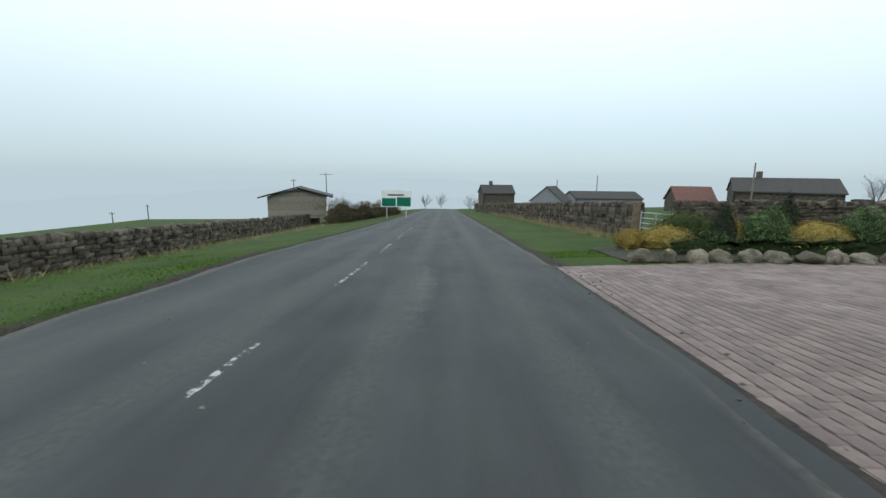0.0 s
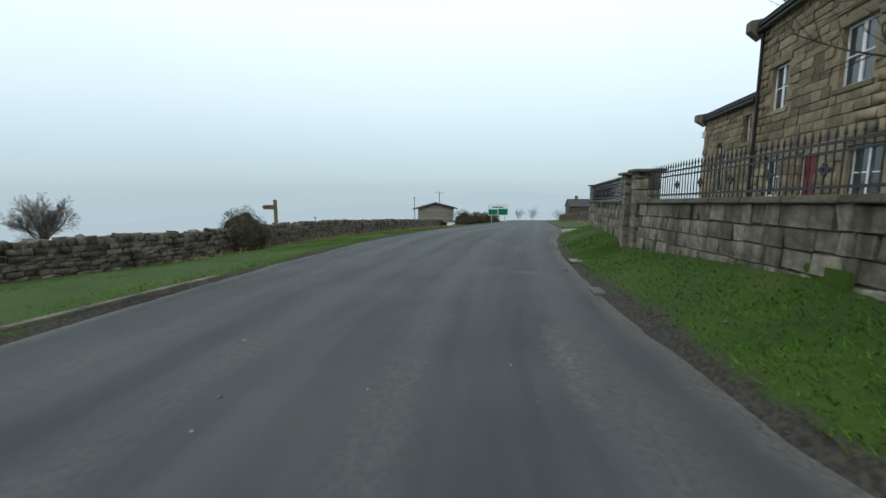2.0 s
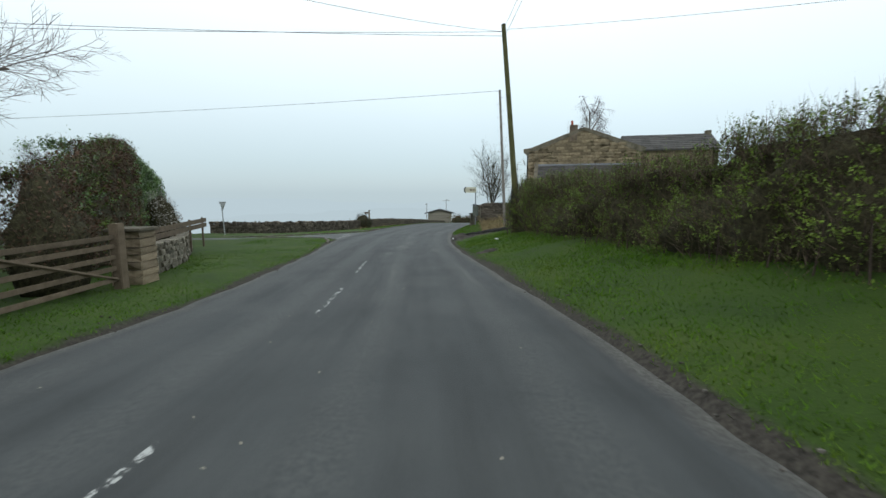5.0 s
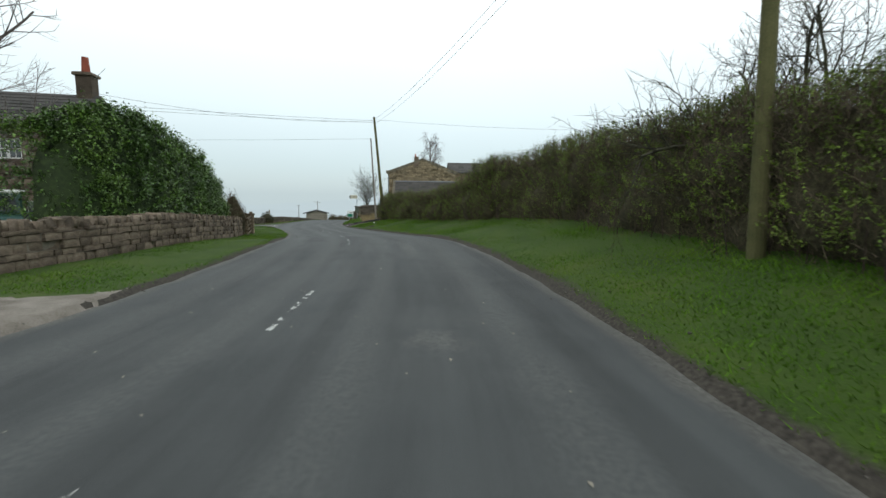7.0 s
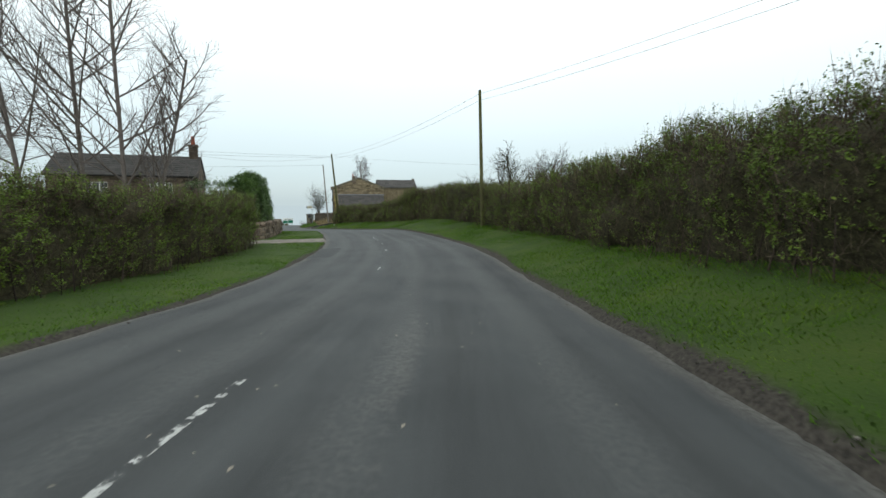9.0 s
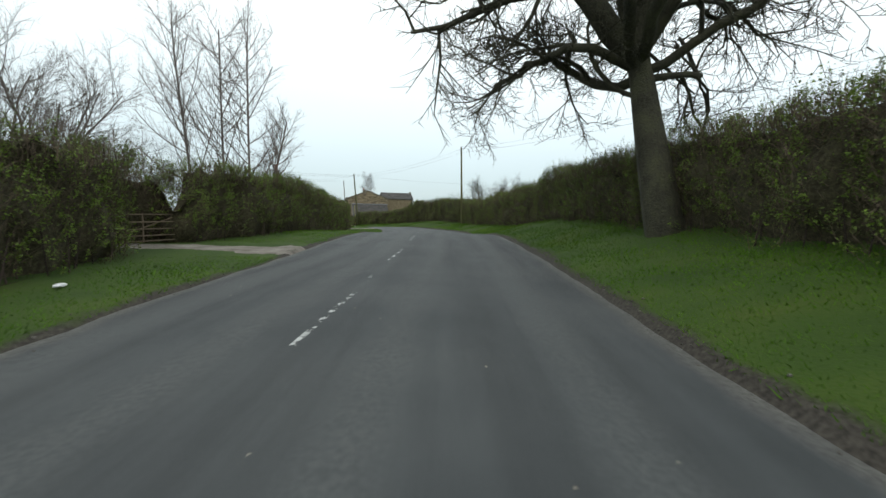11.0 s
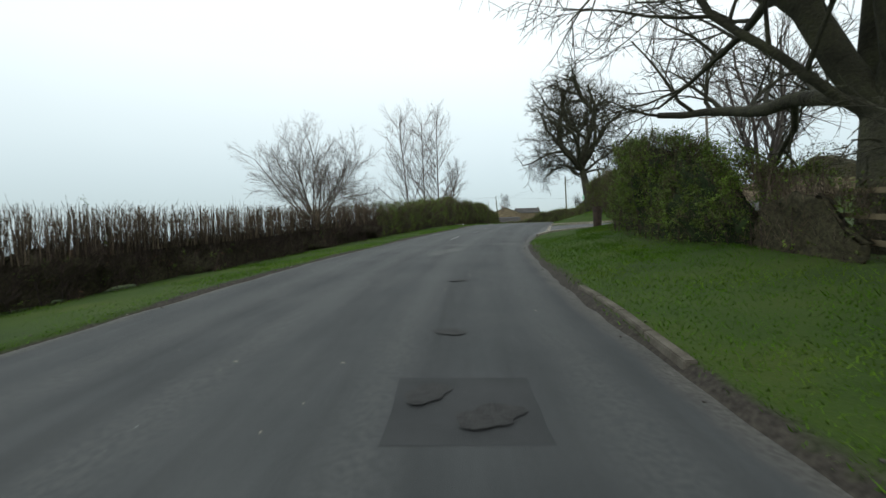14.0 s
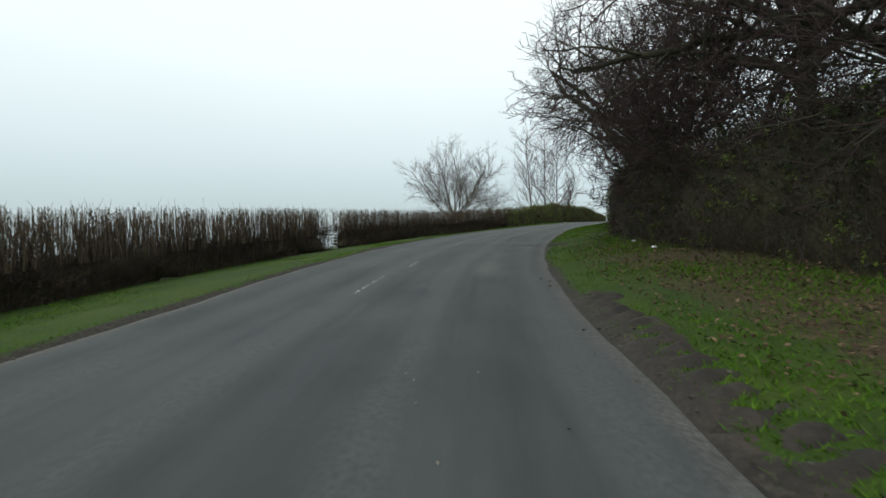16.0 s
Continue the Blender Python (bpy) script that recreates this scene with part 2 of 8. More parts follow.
SLATE = mk("stone_slate", [(0.05, 0.048, 0.045), (0.085, 0.08, 0.075)], 3, 0.85, 0.5, 25, "island", 0.25)
RUST_TILE = mk("red_pantile", [(0.11, 0.06, 0.05), (0.19, 0.1, 0.085)], 3, 0.9, 0.5, 20)
IRON = mk("black_wrought_iron", [(0.012, 0.013, 0.015), (0.03, 0.031, 0.034)], 8, 0.5, 0.1, 80, spec=0.4)
STEEL = mk("galvanised_steel", [(0.36, 0.385, 0.39), (0.52, 0.545, 0.545)], 6, 0.5, 0.1, 60, metal=0.25)
LEAD = mk("lead_flashing", [(0.17, 0.18, 0.2), (0.26, 0.28, 0.31)], 3, 0.55, 0.2, 30)
WHITE = mk("white_paint", [(0.68, 0.69, 0.68), (0.82, 0.82, 0.8)], 4, 0.6, 0.05, 30)
CREAM = mk("cream_sign_face", [(0.5, 0.49, 0.38), (0.6, 0.58, 0.46)], 3, 0.6, 0.05, 30)
GREEN_SIGN = mk("green_sign_face", [(0.0, 0.12, 0.07), (0.005, 0.16, 0.09)], 2, 0.5, 0.0)
DARK = mk("black_plastic", [(0.012, 0.012, 0.012), (0.028, 0.027, 0.026)], 5, 0.6, 0.2, 30)
BINM = mk("dark_brown_bin", [(0.012, 0.009, 0.007), (0.04, 0.027, 0.02), (0.075, 0.05, 0.035)], 5, 0.75, 0.6, 20)
SHED_WOOD = mk("grey_shed_boards", [(0.2, 0.18, 0.145), (0.3, 0.275, 0.225)], 4, 0.85, 0.3, 30, "object", 0.12)
WOOD = mk("weathered_timber", [(0.1, 0.075, 0.05), (0.2, 0.155, 0.11)], 4, 0.9, 0.4, 30, "object", 0.2)
WOOD_NEW = mk("pale_fence_timber", [(0.13, 0.1, 0.06), (0.23, 0.185, 0.11)], 4, 0.85, 0.4, 30, "object", 0.18)
POLE_GREY = mk("grey_pole_timber", [(0.13, 0.115, 0.1), (0.26, 0.24, 0.21)], 3, 0.9, 0.4, 30)
POLE_MOSS = mk("mossy_pole_timber", [(0.055, 0.058, 0.022), (0.12, 0.115, 0.05)], 2, 0.95, 0.5, 30)
WIRE = mk("cable", [(0.03, 0.03, 0.032), (0.05, 0.05, 0.052)], 3, 0.6, 0)
YELLOW = mk("yellow_guard", [(0.42, 0.36, 0.02), (0.52, 0.46, 0.05)], 3, 0.6, 0)
BARK = mk("oak_bark", [(0.022, 0.022, 0.015), (0.055, 0.053, 0.035), (0.078, 0.08, 0.042)], 2.2, 0.95, 1.0, 18)
for _nd in BARK.node_tree.nodes:
    if _nd.type == "BUMP":
        _nd.inputs["Distance"].default_value = 0.05
BARK_PALE = mk("pale_bark", [(0.1, 0.085, 0.075), (0.18, 0.155, 0.14)], 3, 0.95, 0.4, 26)
BARK_RED = mk("red_brown_bark", [(0.03, 0.022, 0.021), (0.075, 0.05, 0.046)], 3, 0.95, 0.4, 26)
TWIG = mk("hedge_twig", [(0.055, 0.042, 0.028), (0.14, 0.108, 0.075)], 3, 0.95, 0, 20, "island", 0.45)
TWIG_DARK = mk("dark_hedge_twig", [(0.03, 0.022, 0.018), (0.075, 0.055, 0.045)], 3, 0.95, 0, 20, "island", 0.45)
# solid cores, coloured dark in place of the shade within hedges and bushes
CORE = mk("hedge_shaded_inside", [(0.016, 0.014, 0.009), (0.05, 0.045, 0.024), (0.1, 0.092, 0.046)], 12, 1.0, 1.0, 30)
LAUREL_CORE = mk("laurel_shaded_inside", [(0.008, 0.014, 0.005), (0.022, 0.038, 0.011), (0.045, 0.07, 0.02)], 7, 0.9, 1.0, 26)
LEAF_HAW = mk("hawthorn_leaf", [(0.045, 0.058, 0.011), (0.077, 0.11, 0.014), (0.128, 0.17, 0.023)], 0.5, 0.65, 0, 9, "island", 0.4, spec=0.3)
LEAF_LIME = mk("fresh_leaf", [(0.066, 0.1, 0.013), (0.115, 0.18, 0.018), (0.185, 0.255, 0.033)], 0.4, 0.65, 0, 9, "island", 0.35, spec=0.3)
LEAF_LAUREL = mk("laurel_leaf", [(0.035, 0.075, 0.015), (0.07, 0.14, 0.022), (0.13, 0.22, 0.035)], 0.8, 0.35, 0, 9, "island", 0.5, spec=0.5)
LEAF_DARK = mk("dark_leaf", [(0.012, 0.018, 0.008), (0.026, 0.036, 0.013)], 0.8, 0.55, 0, 9, "island", 0.5, spec=0.4)
LEAF_BROWN = mk("brown_leaf", [(0.06, 0.035, 0.022), (0.13, 0.075, 0.045)], 0.8, 0.8, 0, 9, "island", 0.5)
LEAF_GOLD = mk("golden_heather", [(0.2, 0.15, 0.035), (0.34, 0.26, 0.06)], 0.8, 0.8, 0, 9, "island", 0.4)
BUD = mk("opening_bud", [(0.3, 0.28, 0.25), (0.42, 0.4, 0.36)], 0.8, 0.8, 0, 9, "island", 0.3)
LITTER = mk("white_litter", [(0.7, 0.7, 0.7), (0.8, 0.8, 0.8)], 4, 0.6, 0.1)
GLASS = glass_mat("window_glass")
PAINT_GREEN = mk("green_car_paint", [(0.012, 0.06, 0.05), (0.018, 0.075, 0.062)], 3, 0.3, 0, spec=0.6)
PAINT_SILVER = mk("silver_car_paint", [(0.42, 0.45, 0.47), (0.5, 0.53, 0.55)], 3, 0.3, 0, metal=0.4, spec=0.6)
RUBBER = mk("tyre_rubber", [(0.015, 0.015, 0.015), (0.03, 0.03, 0.03)], 6, 0.9, 0.2)
DOOR_RED = mk("dark_red_door", [(0.14, 0.02, 0.02), (0.2, 0.03, 0.028)], 3, 0.5, 0)
CLAY = mk("red_chimney_pot", [(0.25, 0.06, 0.035), (0.34, 0.1, 0.06)], 4, 0.8, 0.1)
PAINT_ROAD = worn_paint("worn_road_paint", (0.48, 0.49, 0.47), 0.48)
PAINT_FAINT = worn_paint("faint_road_paint", (0.42, 0.43, 0.42), 0.36)


# ---------------------------------------------------------------- building helpers
def part(name, bm, material, parent=None, label=""):
    """A bmesh as one mesh object."""
    me = bpy.data.meshes.new(name)
    bm.to_mesh(me)
    bm.free()
    me.materials.append(material)
    ob = new(name, me)
    ob.parent = parent
    return tagged(ob, label)


def soup(name, verts, faces, material, parent=None, label="", smooth=False):
    """A mesh from arrays: verts (n, 3) and faces (m, k)."""
    verts, faces = np.asarray(verts, np.float32), np.asarray(faces, np.int32)
    me = bpy.data.meshes.new(name)
    k = faces.shape[1]
    me.vertices.add(len(verts))
    me.vertices.foreach_set("co", verts.ravel())
    me.loops.add(faces.size)
    me.loops.foreach_set("vertex_index", faces.ravel())
    me.polygons.add(len(faces))
    me.polygons.foreach_set("loop_start", np.arange(len(faces), dtype=np.int32) * k)
    if smooth:
        me.polygons.foreach_set("use_smooth", np.ones(len(faces), bool))
    me.update(calc_edges=True)
    me.materials.append(material)
    ob = new(name, me)
    ob.parent = parent
    return tagged(ob, label)


def thing(name, label, category, at=(0, 0, 0), turn=0.0, group="", kind=""):
    """The Empty at the foot of a thing, which its parts hang from."""
    ob = new(name)
    ob.empty_display_size = 0.2
    ob.matrix_basis = pose(*at, 0, 0, turn)
    return tagged(ob, label, category, group, kind)


def box(bm, x0, x1, y0, y1, z0, z1, m=None):
    co = [(x, y, z) for x in (x0, x1) for y in (y0, y1) for z in (z0, z1)]
    v = [bm.verts.new(m @ Vector(c) if m else c) for c in co]
    for f in ((0, 1, 3, 2), (4, 6, 7, 5), (0, 4, 5, 1), (2, 3, 7, 6), (0, 2, 6, 4), (1, 5, 7, 3)):
        bm.faces.new([v[i] for i in f])
    return bm


def cube(x0, x1, y0, y1, z0, z1, bev=0.0, m=None):
    bm = box(bmesh.new(), x0, x1, y0, y1, z0, z1, m)
    if bev:
        bmesh.ops.bevel(bm, geom=bm.edges[:], offset=bev, segments=2, affect="EDGES")
    return bm


def rod(p0, p1, r0, r1=None, sides=10, bm=None):
    bm = bm or bmesh.new()
    p0, p1 = Vector(p0), Vector(p1)
    d = (p1 - p0).normalized()
    a = d.orthogonal().normalized()
    b = d.cross(a)
    r1 = r0 if r1 is None else r1
    rings = [[bm.verts.new(p + (a * math.cos(t) + b * math.sin(t)) * r) for t in (2 * math.pi * i / sides for i in range(sides))] for p, r in ((p0, r0), (p1, r1))]
    for i in range(sides):
        bm.faces.new((rings[0][i], rings[0][(i + 1) % sides], rings[1][(i + 1) % sides], rings[1][i]))
    bm.faces.new(rings[0][::-1])
    bm.faces.new(rings[1])
    return bm


def prism(profile, y0, y1, bm=None):
    """The outline (x, z) drawn out from y0 to y1."""
    bm = bm or bmesh.new()
    a = [bm.verts.new((x, y0, z)) for x, z in profile]
    b = [bm.verts.new((x, y1, z)) for x, z in profile]
    n = len(profile)
    for i in range(n):
        bm.faces.new((a[i], a[(i + 1) % n], b[(i + 1) % n], b[i]))
    bm.faces.new(a[::-1])
    bm.faces.new(b)
    bmesh.ops.recalc_face_normals(bm, faces=bm.faces[:])
    return bm


# ---------------------------------------------------------------- the plan: a line along the road, stations in metres
LINE = [(0.0, 0.0, 0.0), (0.11, -10.0, 0.28), (0.98, -19.95, 0.61), (3.31, -29.67, 0.99), (6.44, -39.17, 1.46), (9.59, -48.66, 1.97),
        (11.93, -58.37, 2.56), (12.83, -68.32, 2.71), (12.53, -78.31, 2.91), (10.82, -88.16, 3.14), (8.32, -97.84, 3.67), (5.49, -107.43, 3.55),
        (2.25, -116.89, 3.44), (-0.63, -126.46, 3.02), (-2.77, -136.23, 2.5), (-4.02, -146.15, 2.01), (-4.27, -156.14, 1.55), (-3.44, -166.1, 1.08),
        (-1.46, -175.89, 0.59), (1.08, -185.57, 0.07)]
LINE = np.array([(0.02 - 0.0045 * i, 10.0 * i, -0.65 * i - 0.0 * i) for i in range(12, 0, -1)] + LINE + [(1.08 + 2.55 * i, -185.57 - 9.67 * i, 0.07 - 0.5 * i) for i in range(1, 9)])
LINE_S = np.arange(-120.0, -120.0 + 10 * len(LINE), 10.0)
FINE_S = np.arange(-120.0, LINE_S[-1] + 0.01, 0.5)


def _smooth(col):
    """A smooth curve through the line's values."""
    m = np.gradient(col, 10.0)
    i = np.clip(((FINE_S - LINE_S[0]) // 10).astype(int), 0, len(col) - 2)
    t = (FINE_S - LINE_S[i]) / 10
    return (2 * t**3 - 3 * t**2 + 1) * col[i] + (t**3 - 2 * t**2 + t) * 10 * m[i] + (-2 * t**3 + 3 * t**2) * col[i + 1] + (t**3 - t**2) * 10 * m[i + 1]


FINE = np.stack([_smooth(LINE[:, k]) for k in range(3)], 1)
FWD = -np.gradient(FINE[:, :2], axis=0)
FWD /= np.linalg.norm(FWD, axis=1)[:, None]


def lerp(s, table):
    return np.interp(s, [a for a, _ in table], [b for _, b in table])


EDGE_R = [(-120, 3.0), (-28, 2.95), (-12, 2.92), (-8, 2.76), (-4, 2.62), (-0.5, 2.4), (1, 2.2), (6, 2.0), (14, 2.02), (22, 2.25), (30, 2.12), (38, 2.1), (48, 2.38), (58, 2.6), (68, 2.72),
          (78, 2.65), (88, 2.55), (100, 2.6), (110, 2.62), (120, 2.57), (126, 2.85), (133, 2.75), (138, 2.2), (142, 1.85), (150, 1.98), (156, 2.08), (166, 1.87), (176, 1.7), (190, 1.8), (270, 2)]
EDGE_L = [(-120, -4.8), (-28, -5.0), (-12, -5.6), (-4, -5.1), (1, -5.15), (6, -5.7), (12, -5.75), (18, -5.5), (24, -5.5), (30, -5.25), (36, -4.7), (44, -4.55), (52, -4.75), (60, -5.0),
          (68, -5.1), (80, -5.15), (90, -5.2), (100, -5.2), (108, -5.4), (116, -4.86), (124, -4.3), (130, -4.2), (138, -4.7), (146, -5.3), (156, -5.7), (166, -5.65), (176, -5.25), (190, -5.2), (270, -5)]
BANK_R = [(-120, 0.03), (-14, 0.05), (-11, 0.04), (-1, 0.04), (1, 0.33), (12, 0.34), (17, 0.46), (19.3, 0.44), (22.5, 0.16), (26, 0.13), (30, 0.13), (34, 0.24), (70, 0.22), (110, 0.3), (122, 0.26), (126, 0.03), (134, 0.04), (138, 0.15), (170, 0.12), (270, 0.05)]
FALL_L = [(-120, -0.075), (8, -0.1), (12, -0.08), (16, -0.045), (19.5, -0.025), (22, 0.0), (32, 0.0), (112, 0.0), (130, -0.04), (145, -0.1), (270, -0.1)]


def rise(s, lat):
    """How far the ground lies over (or under) the road beside it."""
    er, el = lerp(s, EDGE_R), lerp(s, EDGE_L)
    out = np.maximum(lat - er, 0)
    k = lerp(s, BANK_R)
    right = np.minimum(k * out, np.where(k > 0.31, 0.95, 4 * k)) + 0.02 * np.maximum(out - 4, 0) * (out < 40) + 0.7 * (out >= 40)
    outl = np.maximum(el - lat, 0)
    left = lerp(s, FALL_L) * np.minimum(outl, 60) + lerp(s, [(-120, -0.03), (-8, -0.03), (6, -0.06), (14, -0.03), (40, -0.04), (60, -0.09)]) * np.maximum(outl - 12, 0)
    return np.where(lat > er, right + 0.03 * np.minimum(out / 0.15, 1), np.where(lat < el, left + 0.04 * np.minimum(outl / 0.15, 1), 0.0))


def W(s, lat, h=0.0, ground=True):
    """World places of stations s and offsets lat (to the right), h over the ground there (or over the road)."""
    s, lat = np.broadcast_arrays(np.asarray(s, float), np.asarray(lat, float))
    x, y, z = (np.interp(s, FINE_S, FINE[:, k]) for k in range(3))
    fx, fy = np.interp(s, FINE_S, FWD[:, 0]), np.interp(s, FINE_S, FWD[:, 1])
    n = np.hypot(fx, fy)
    z = z + (rise(s, lat) if ground else 0) + h
    return np.stack([x + lat * fy / n, y - lat * fx / n, z], -1)


def SL(x, y):
    """Station and offset of a place."""
    d = (FINE[:, 0] - x) ** 2 + (FINE[:, 1] - y) ** 2
    i = int(np.argmin(d))
    v = np.array([x, y]) - FINE[i, :2]
    return FINE_S[i] - v @ FWD[i], v @ np.array([FWD[i][1], -FWD[i][0]])


def GZ(x, y):
    s, lat = SL(x, y)
    return float(W(s, lat)[2])


def heading(s):
    """The way ahead along the road at a station, in degrees to the left of +y."""
    return math.degrees(math.atan2(-np.interp(s, FINE_S, FWD[:, 0]), np.interp(s, FINE_S, FWD[:, 1])))


def wob(x, y=0.0, f=1.0):
    return noise.noise((x * f, y * f, 3.7))


# the side road on the left: stations of its two edges by the distance out
SIDE_LO = [(5.2, 18.6), (6.0, 19.4), (7.9, 22.0), (9.5, 23.6), (11, 24.9), (14, 25.6), (40, 24.0)]
SIDE_HI = [(5.2, 27.2), (6.0, 26.7), (7.0, 26.1), (8.6, 25.7), (11, 26.4), (14, 28.0), (40, 27.5)]

# ---------------------------------------------------------------- ground: one sheet out to the horizon
_rows = np.r_[np.arange(-120, 256, 0.5)]
_er = lerp(_rows, EDGE_R) + np.array([0.10 * wob(s, 1, 0.9) + 0.05 * wob(s, 7, 3.1) for s in _rows])
_el = lerp(_rows, EDGE_L) + np.array([0.10 * wob(s, 31, 0.9) + 0.05 * wob(s, 37, 3.1) for s in _rows])
_offs = np.array([0, 0.12, 0.35, 0.6, 0.9, 1.3, 1.8, 2.4, 3.1, 3.9, 4.8, 6, 7.5, 9.5, 12, 16, 22, 30, 42])
_cols = []
for k in _offs[::-1]:
    _cols.append(_el - k)
for k in (0.33, 0.66):
    _cols.append(_el + (_er - _el) * k)
for k in _offs:
    _cols.append(_er + k)
_cols = np.array(_cols).T
_S = np.repeat(_rows[:, None], _cols.shape[1], 1)
_P = W(_S, _cols)
def side_lo(lat):
    return np.interp(lat, [2.6, 7.6, 12, 17, 30], [126.1, 127, 124.6, 122.4, 117])


def side_hi(lat):
    return np.interp(lat, [2.5, 4.2, 8.6, 13.5, 27], [137, 134.6, 130.6, 126.6, 120])


_und = np.array([[0.05 * wob(p[0], p[1], 0.35) + 0.02 * wob(p[0], p[1], 1.7) for p in row] for row in _P])
_road = (_cols > _el[:, None] - 0.01) & (_cols < _er[:, None] + 0.01)
_P[..., 2] += np.where(_road, -0.07, _und * np.minimum(1, np.maximum(_el[:, None] - _cols, _cols - _er[:, None]) / 0.8))
_P[..., 2] -= 0.1 * ((_cols > _er[:, None] - 0.02) & (_cols < 14.5) & (_S > -10.8) & (_S < -0.9)) + 0.09 * ((_cols < _el[:, None] - 0.02) & (_S > lerp(-_cols, SIDE_LO) + 0.25) & (_S < lerp(-_cols, SIDE_HI) - 0.25)) + 0.08 * ((_cols > _er[:, None] + 0.02) & (_cols < 30) & (_S > side_lo(_cols) - 0.2) & (_S < side_hi(_cols) - 0.1))
_P[..., 2] = np.where((_S > 9.7) & (_S < 10.6) & (_cols > _er[:, None]) & (_cols < 3.95), W(_S, 0 * _cols, -0.03, ground=False)[..., 2], _P[..., 2])
# far out the sheet runs straight and falls away into the mist
_farL, _farR = [], []
for d in (110, 260, 600, 1500):
    a, b = _P[:, 0].copy(), _P[:, -1].copy()
    a[:, 0], a[:, 1], a[:, 2] = 4 - d, -_rows * (1 + 0.4 * d / 300) + 40 * d / 300, a[:, 2] * 0.6 - 0.13 * (d - 45)
    b[:, 0], b[:, 1], b[:, 2] = 4 + d, -_rows * (1 + 0.4 * d / 300) + 40 * d / 300, b[:, 2] * 0.6 - 0.05 * (d - 45)
    _farL.append(a)
    _farR.append(b)
_P = np.concatenate([np.stack(_farL[::-1], 1), _P, np.stack(_farR, 1)], 1)
_head, _tail = [], []
for d in (60, 200, 600, 1500):
    a, b = _P[0].copy(), _P[-1].copy()
    a[:, 1] += d
    a[:, 2] -= 0.10 * d
    b[:, 1] -= d
    b[:, 2] -= 0.06 * d
    _head.append(a)
    _tail.append(b)
_P = np.concatenate([np.stack(_head[::-1]), _P, np.stack(_tail)])
_nr, _nc = _P.shape[:2]
_i = np.arange(_nr * _nc).reshape(_nr, _nc)
_F = np.stack([_i[:-1, :-1], _i[1:, :-1], _i[1:, 1:], _i[:-1, 1:]], -1).reshape(-1, 4)
ground = soup("ground", _P.reshape(-1, 3), _F, GRASS, smooth=True)
tagged(ground, "rough green grass verges and fields beside the road", "ground", kind="structure")

# bare soil by the road's edge, worn gateways, and a carpet of old leaves under the trees
MUDDY = [(-11, 0.5, 0.3), (4, 0.35, 0.3), (20, 0.5, 0.5), (28.5, 0.8, 3.2), (39, 0.7, 0.5), (44, 0.6, 0.5), (58, 0.6, 2.0), (72, 0.4, 1.5), (90, 0.5, 0.6), (104, 0.6, 1.5), (112, 0.6, 1.2), (143.5, 0.8, 0.6), (164, 0.7, 0.7), (178, 0.7, 0.8)]


def soil_at(s, lat):
    er, el = lerp(s, EDGE_R), lerp(s, EDGE_L)
    out = np.where(lat > er, lat - er, el - lat)
    w = np.where(lat > er, 0.36, 0.22) + 0.16 * np.sin(s * 0.7) * np.sin(s * 0.23 + 1)
    v = np.clip(1.15 - out / w, 0, 1)
    r = sum(np.exp(-(((s - a) / 2.6) ** 2)) * b for a, b, _ in MUDDY)
    v = np.where(lat > er, np.maximum(v, np.clip(r - out * 0.8, 0, 1)), v)
    return np.where((lat > el - 0.01) & (lat < er + 0.01), 1.0, np.where(out > 9, 0.0, v))


def set_attr(ob, name, values):
    at = ob.data.attributes.new(name, "FLOAT", "POINT")
    at.data.foreach_set("value", np.asarray(values, np.float32).ravel())


_soil = np.zeros((_nr, _nc))
_litter = np.zeros((_nr, _nc))
_soil[4:-4, 4:-4] = soil_at(_S, _cols)
_litter[4:-4, 4:-4] = np.where((_cols > 3.2) & (_cols < 9), np.clip((_S - 163) / 6, 0, 1) * np.clip(1.2 - abs(_cols - 5) / 3, 0, 1), 0)
set_attr(ground, "soil", _soil)
set_attr(ground, "litter", _litter)

# ---------------------------------------------------------------- road
_rr = np.r_[np.arange(-120, -14, 1.0), np.arange(-14, 186, 0.3), np.arange(186, 255.6, 1.0)]
_rel, _rer = np.interp(_rr, _rows, _el), np.interp(_rr, _rows, _er)
_nu = 37
_u = np.linspace(0, 1, _nu)
_lat = _rel[:, None] - 0.03 + (_rer - _rel + 0.06)[:, None] * _u
_RS = np.repeat(_rr[:, None], _nu, 1)
_RP = W(_RS, _lat, 0.0, ground=False)
_RP[..., 2] += 0.05 * (1 - (2 * _u - 1) ** 2)[None] - 0.03 * (np.abs(2 * _u - 1) > 0.99)[None] - 0.02
_i = np.arange(_RP.shape[0] * _nu).reshape(-1, _nu)
road = soup("road", _RP.reshape(-1, 3), np.stack([_i[:-1, :-1], _i[1:, :-1], _i[1:, 1:], _i[:-1, 1:]], -1).reshape(-1, 4), ASPHALT, smooth=True)
tagged(road, "worn grey asphalt country road with paler wheel tracks", "road", kind="structure")
_tr = sum(np.exp(-(((_lat - c) / w) ** 2)) for c, w in ((-4.0, 0.4), (-2.5, 0.35), (-0.7, 0.3), (1.2, 0.35)))
set_attr(road, "track", _tr)
set_attr(road, "edge", np.clip(1.25 - np.minimum(_lat - _rel[:, None], _rer[:, None] - _lat) / 0.34, 0, 1))
set_attr(road, "station", _RS * 0.11)
set_attr(road, "offset", _lat * 1.5)
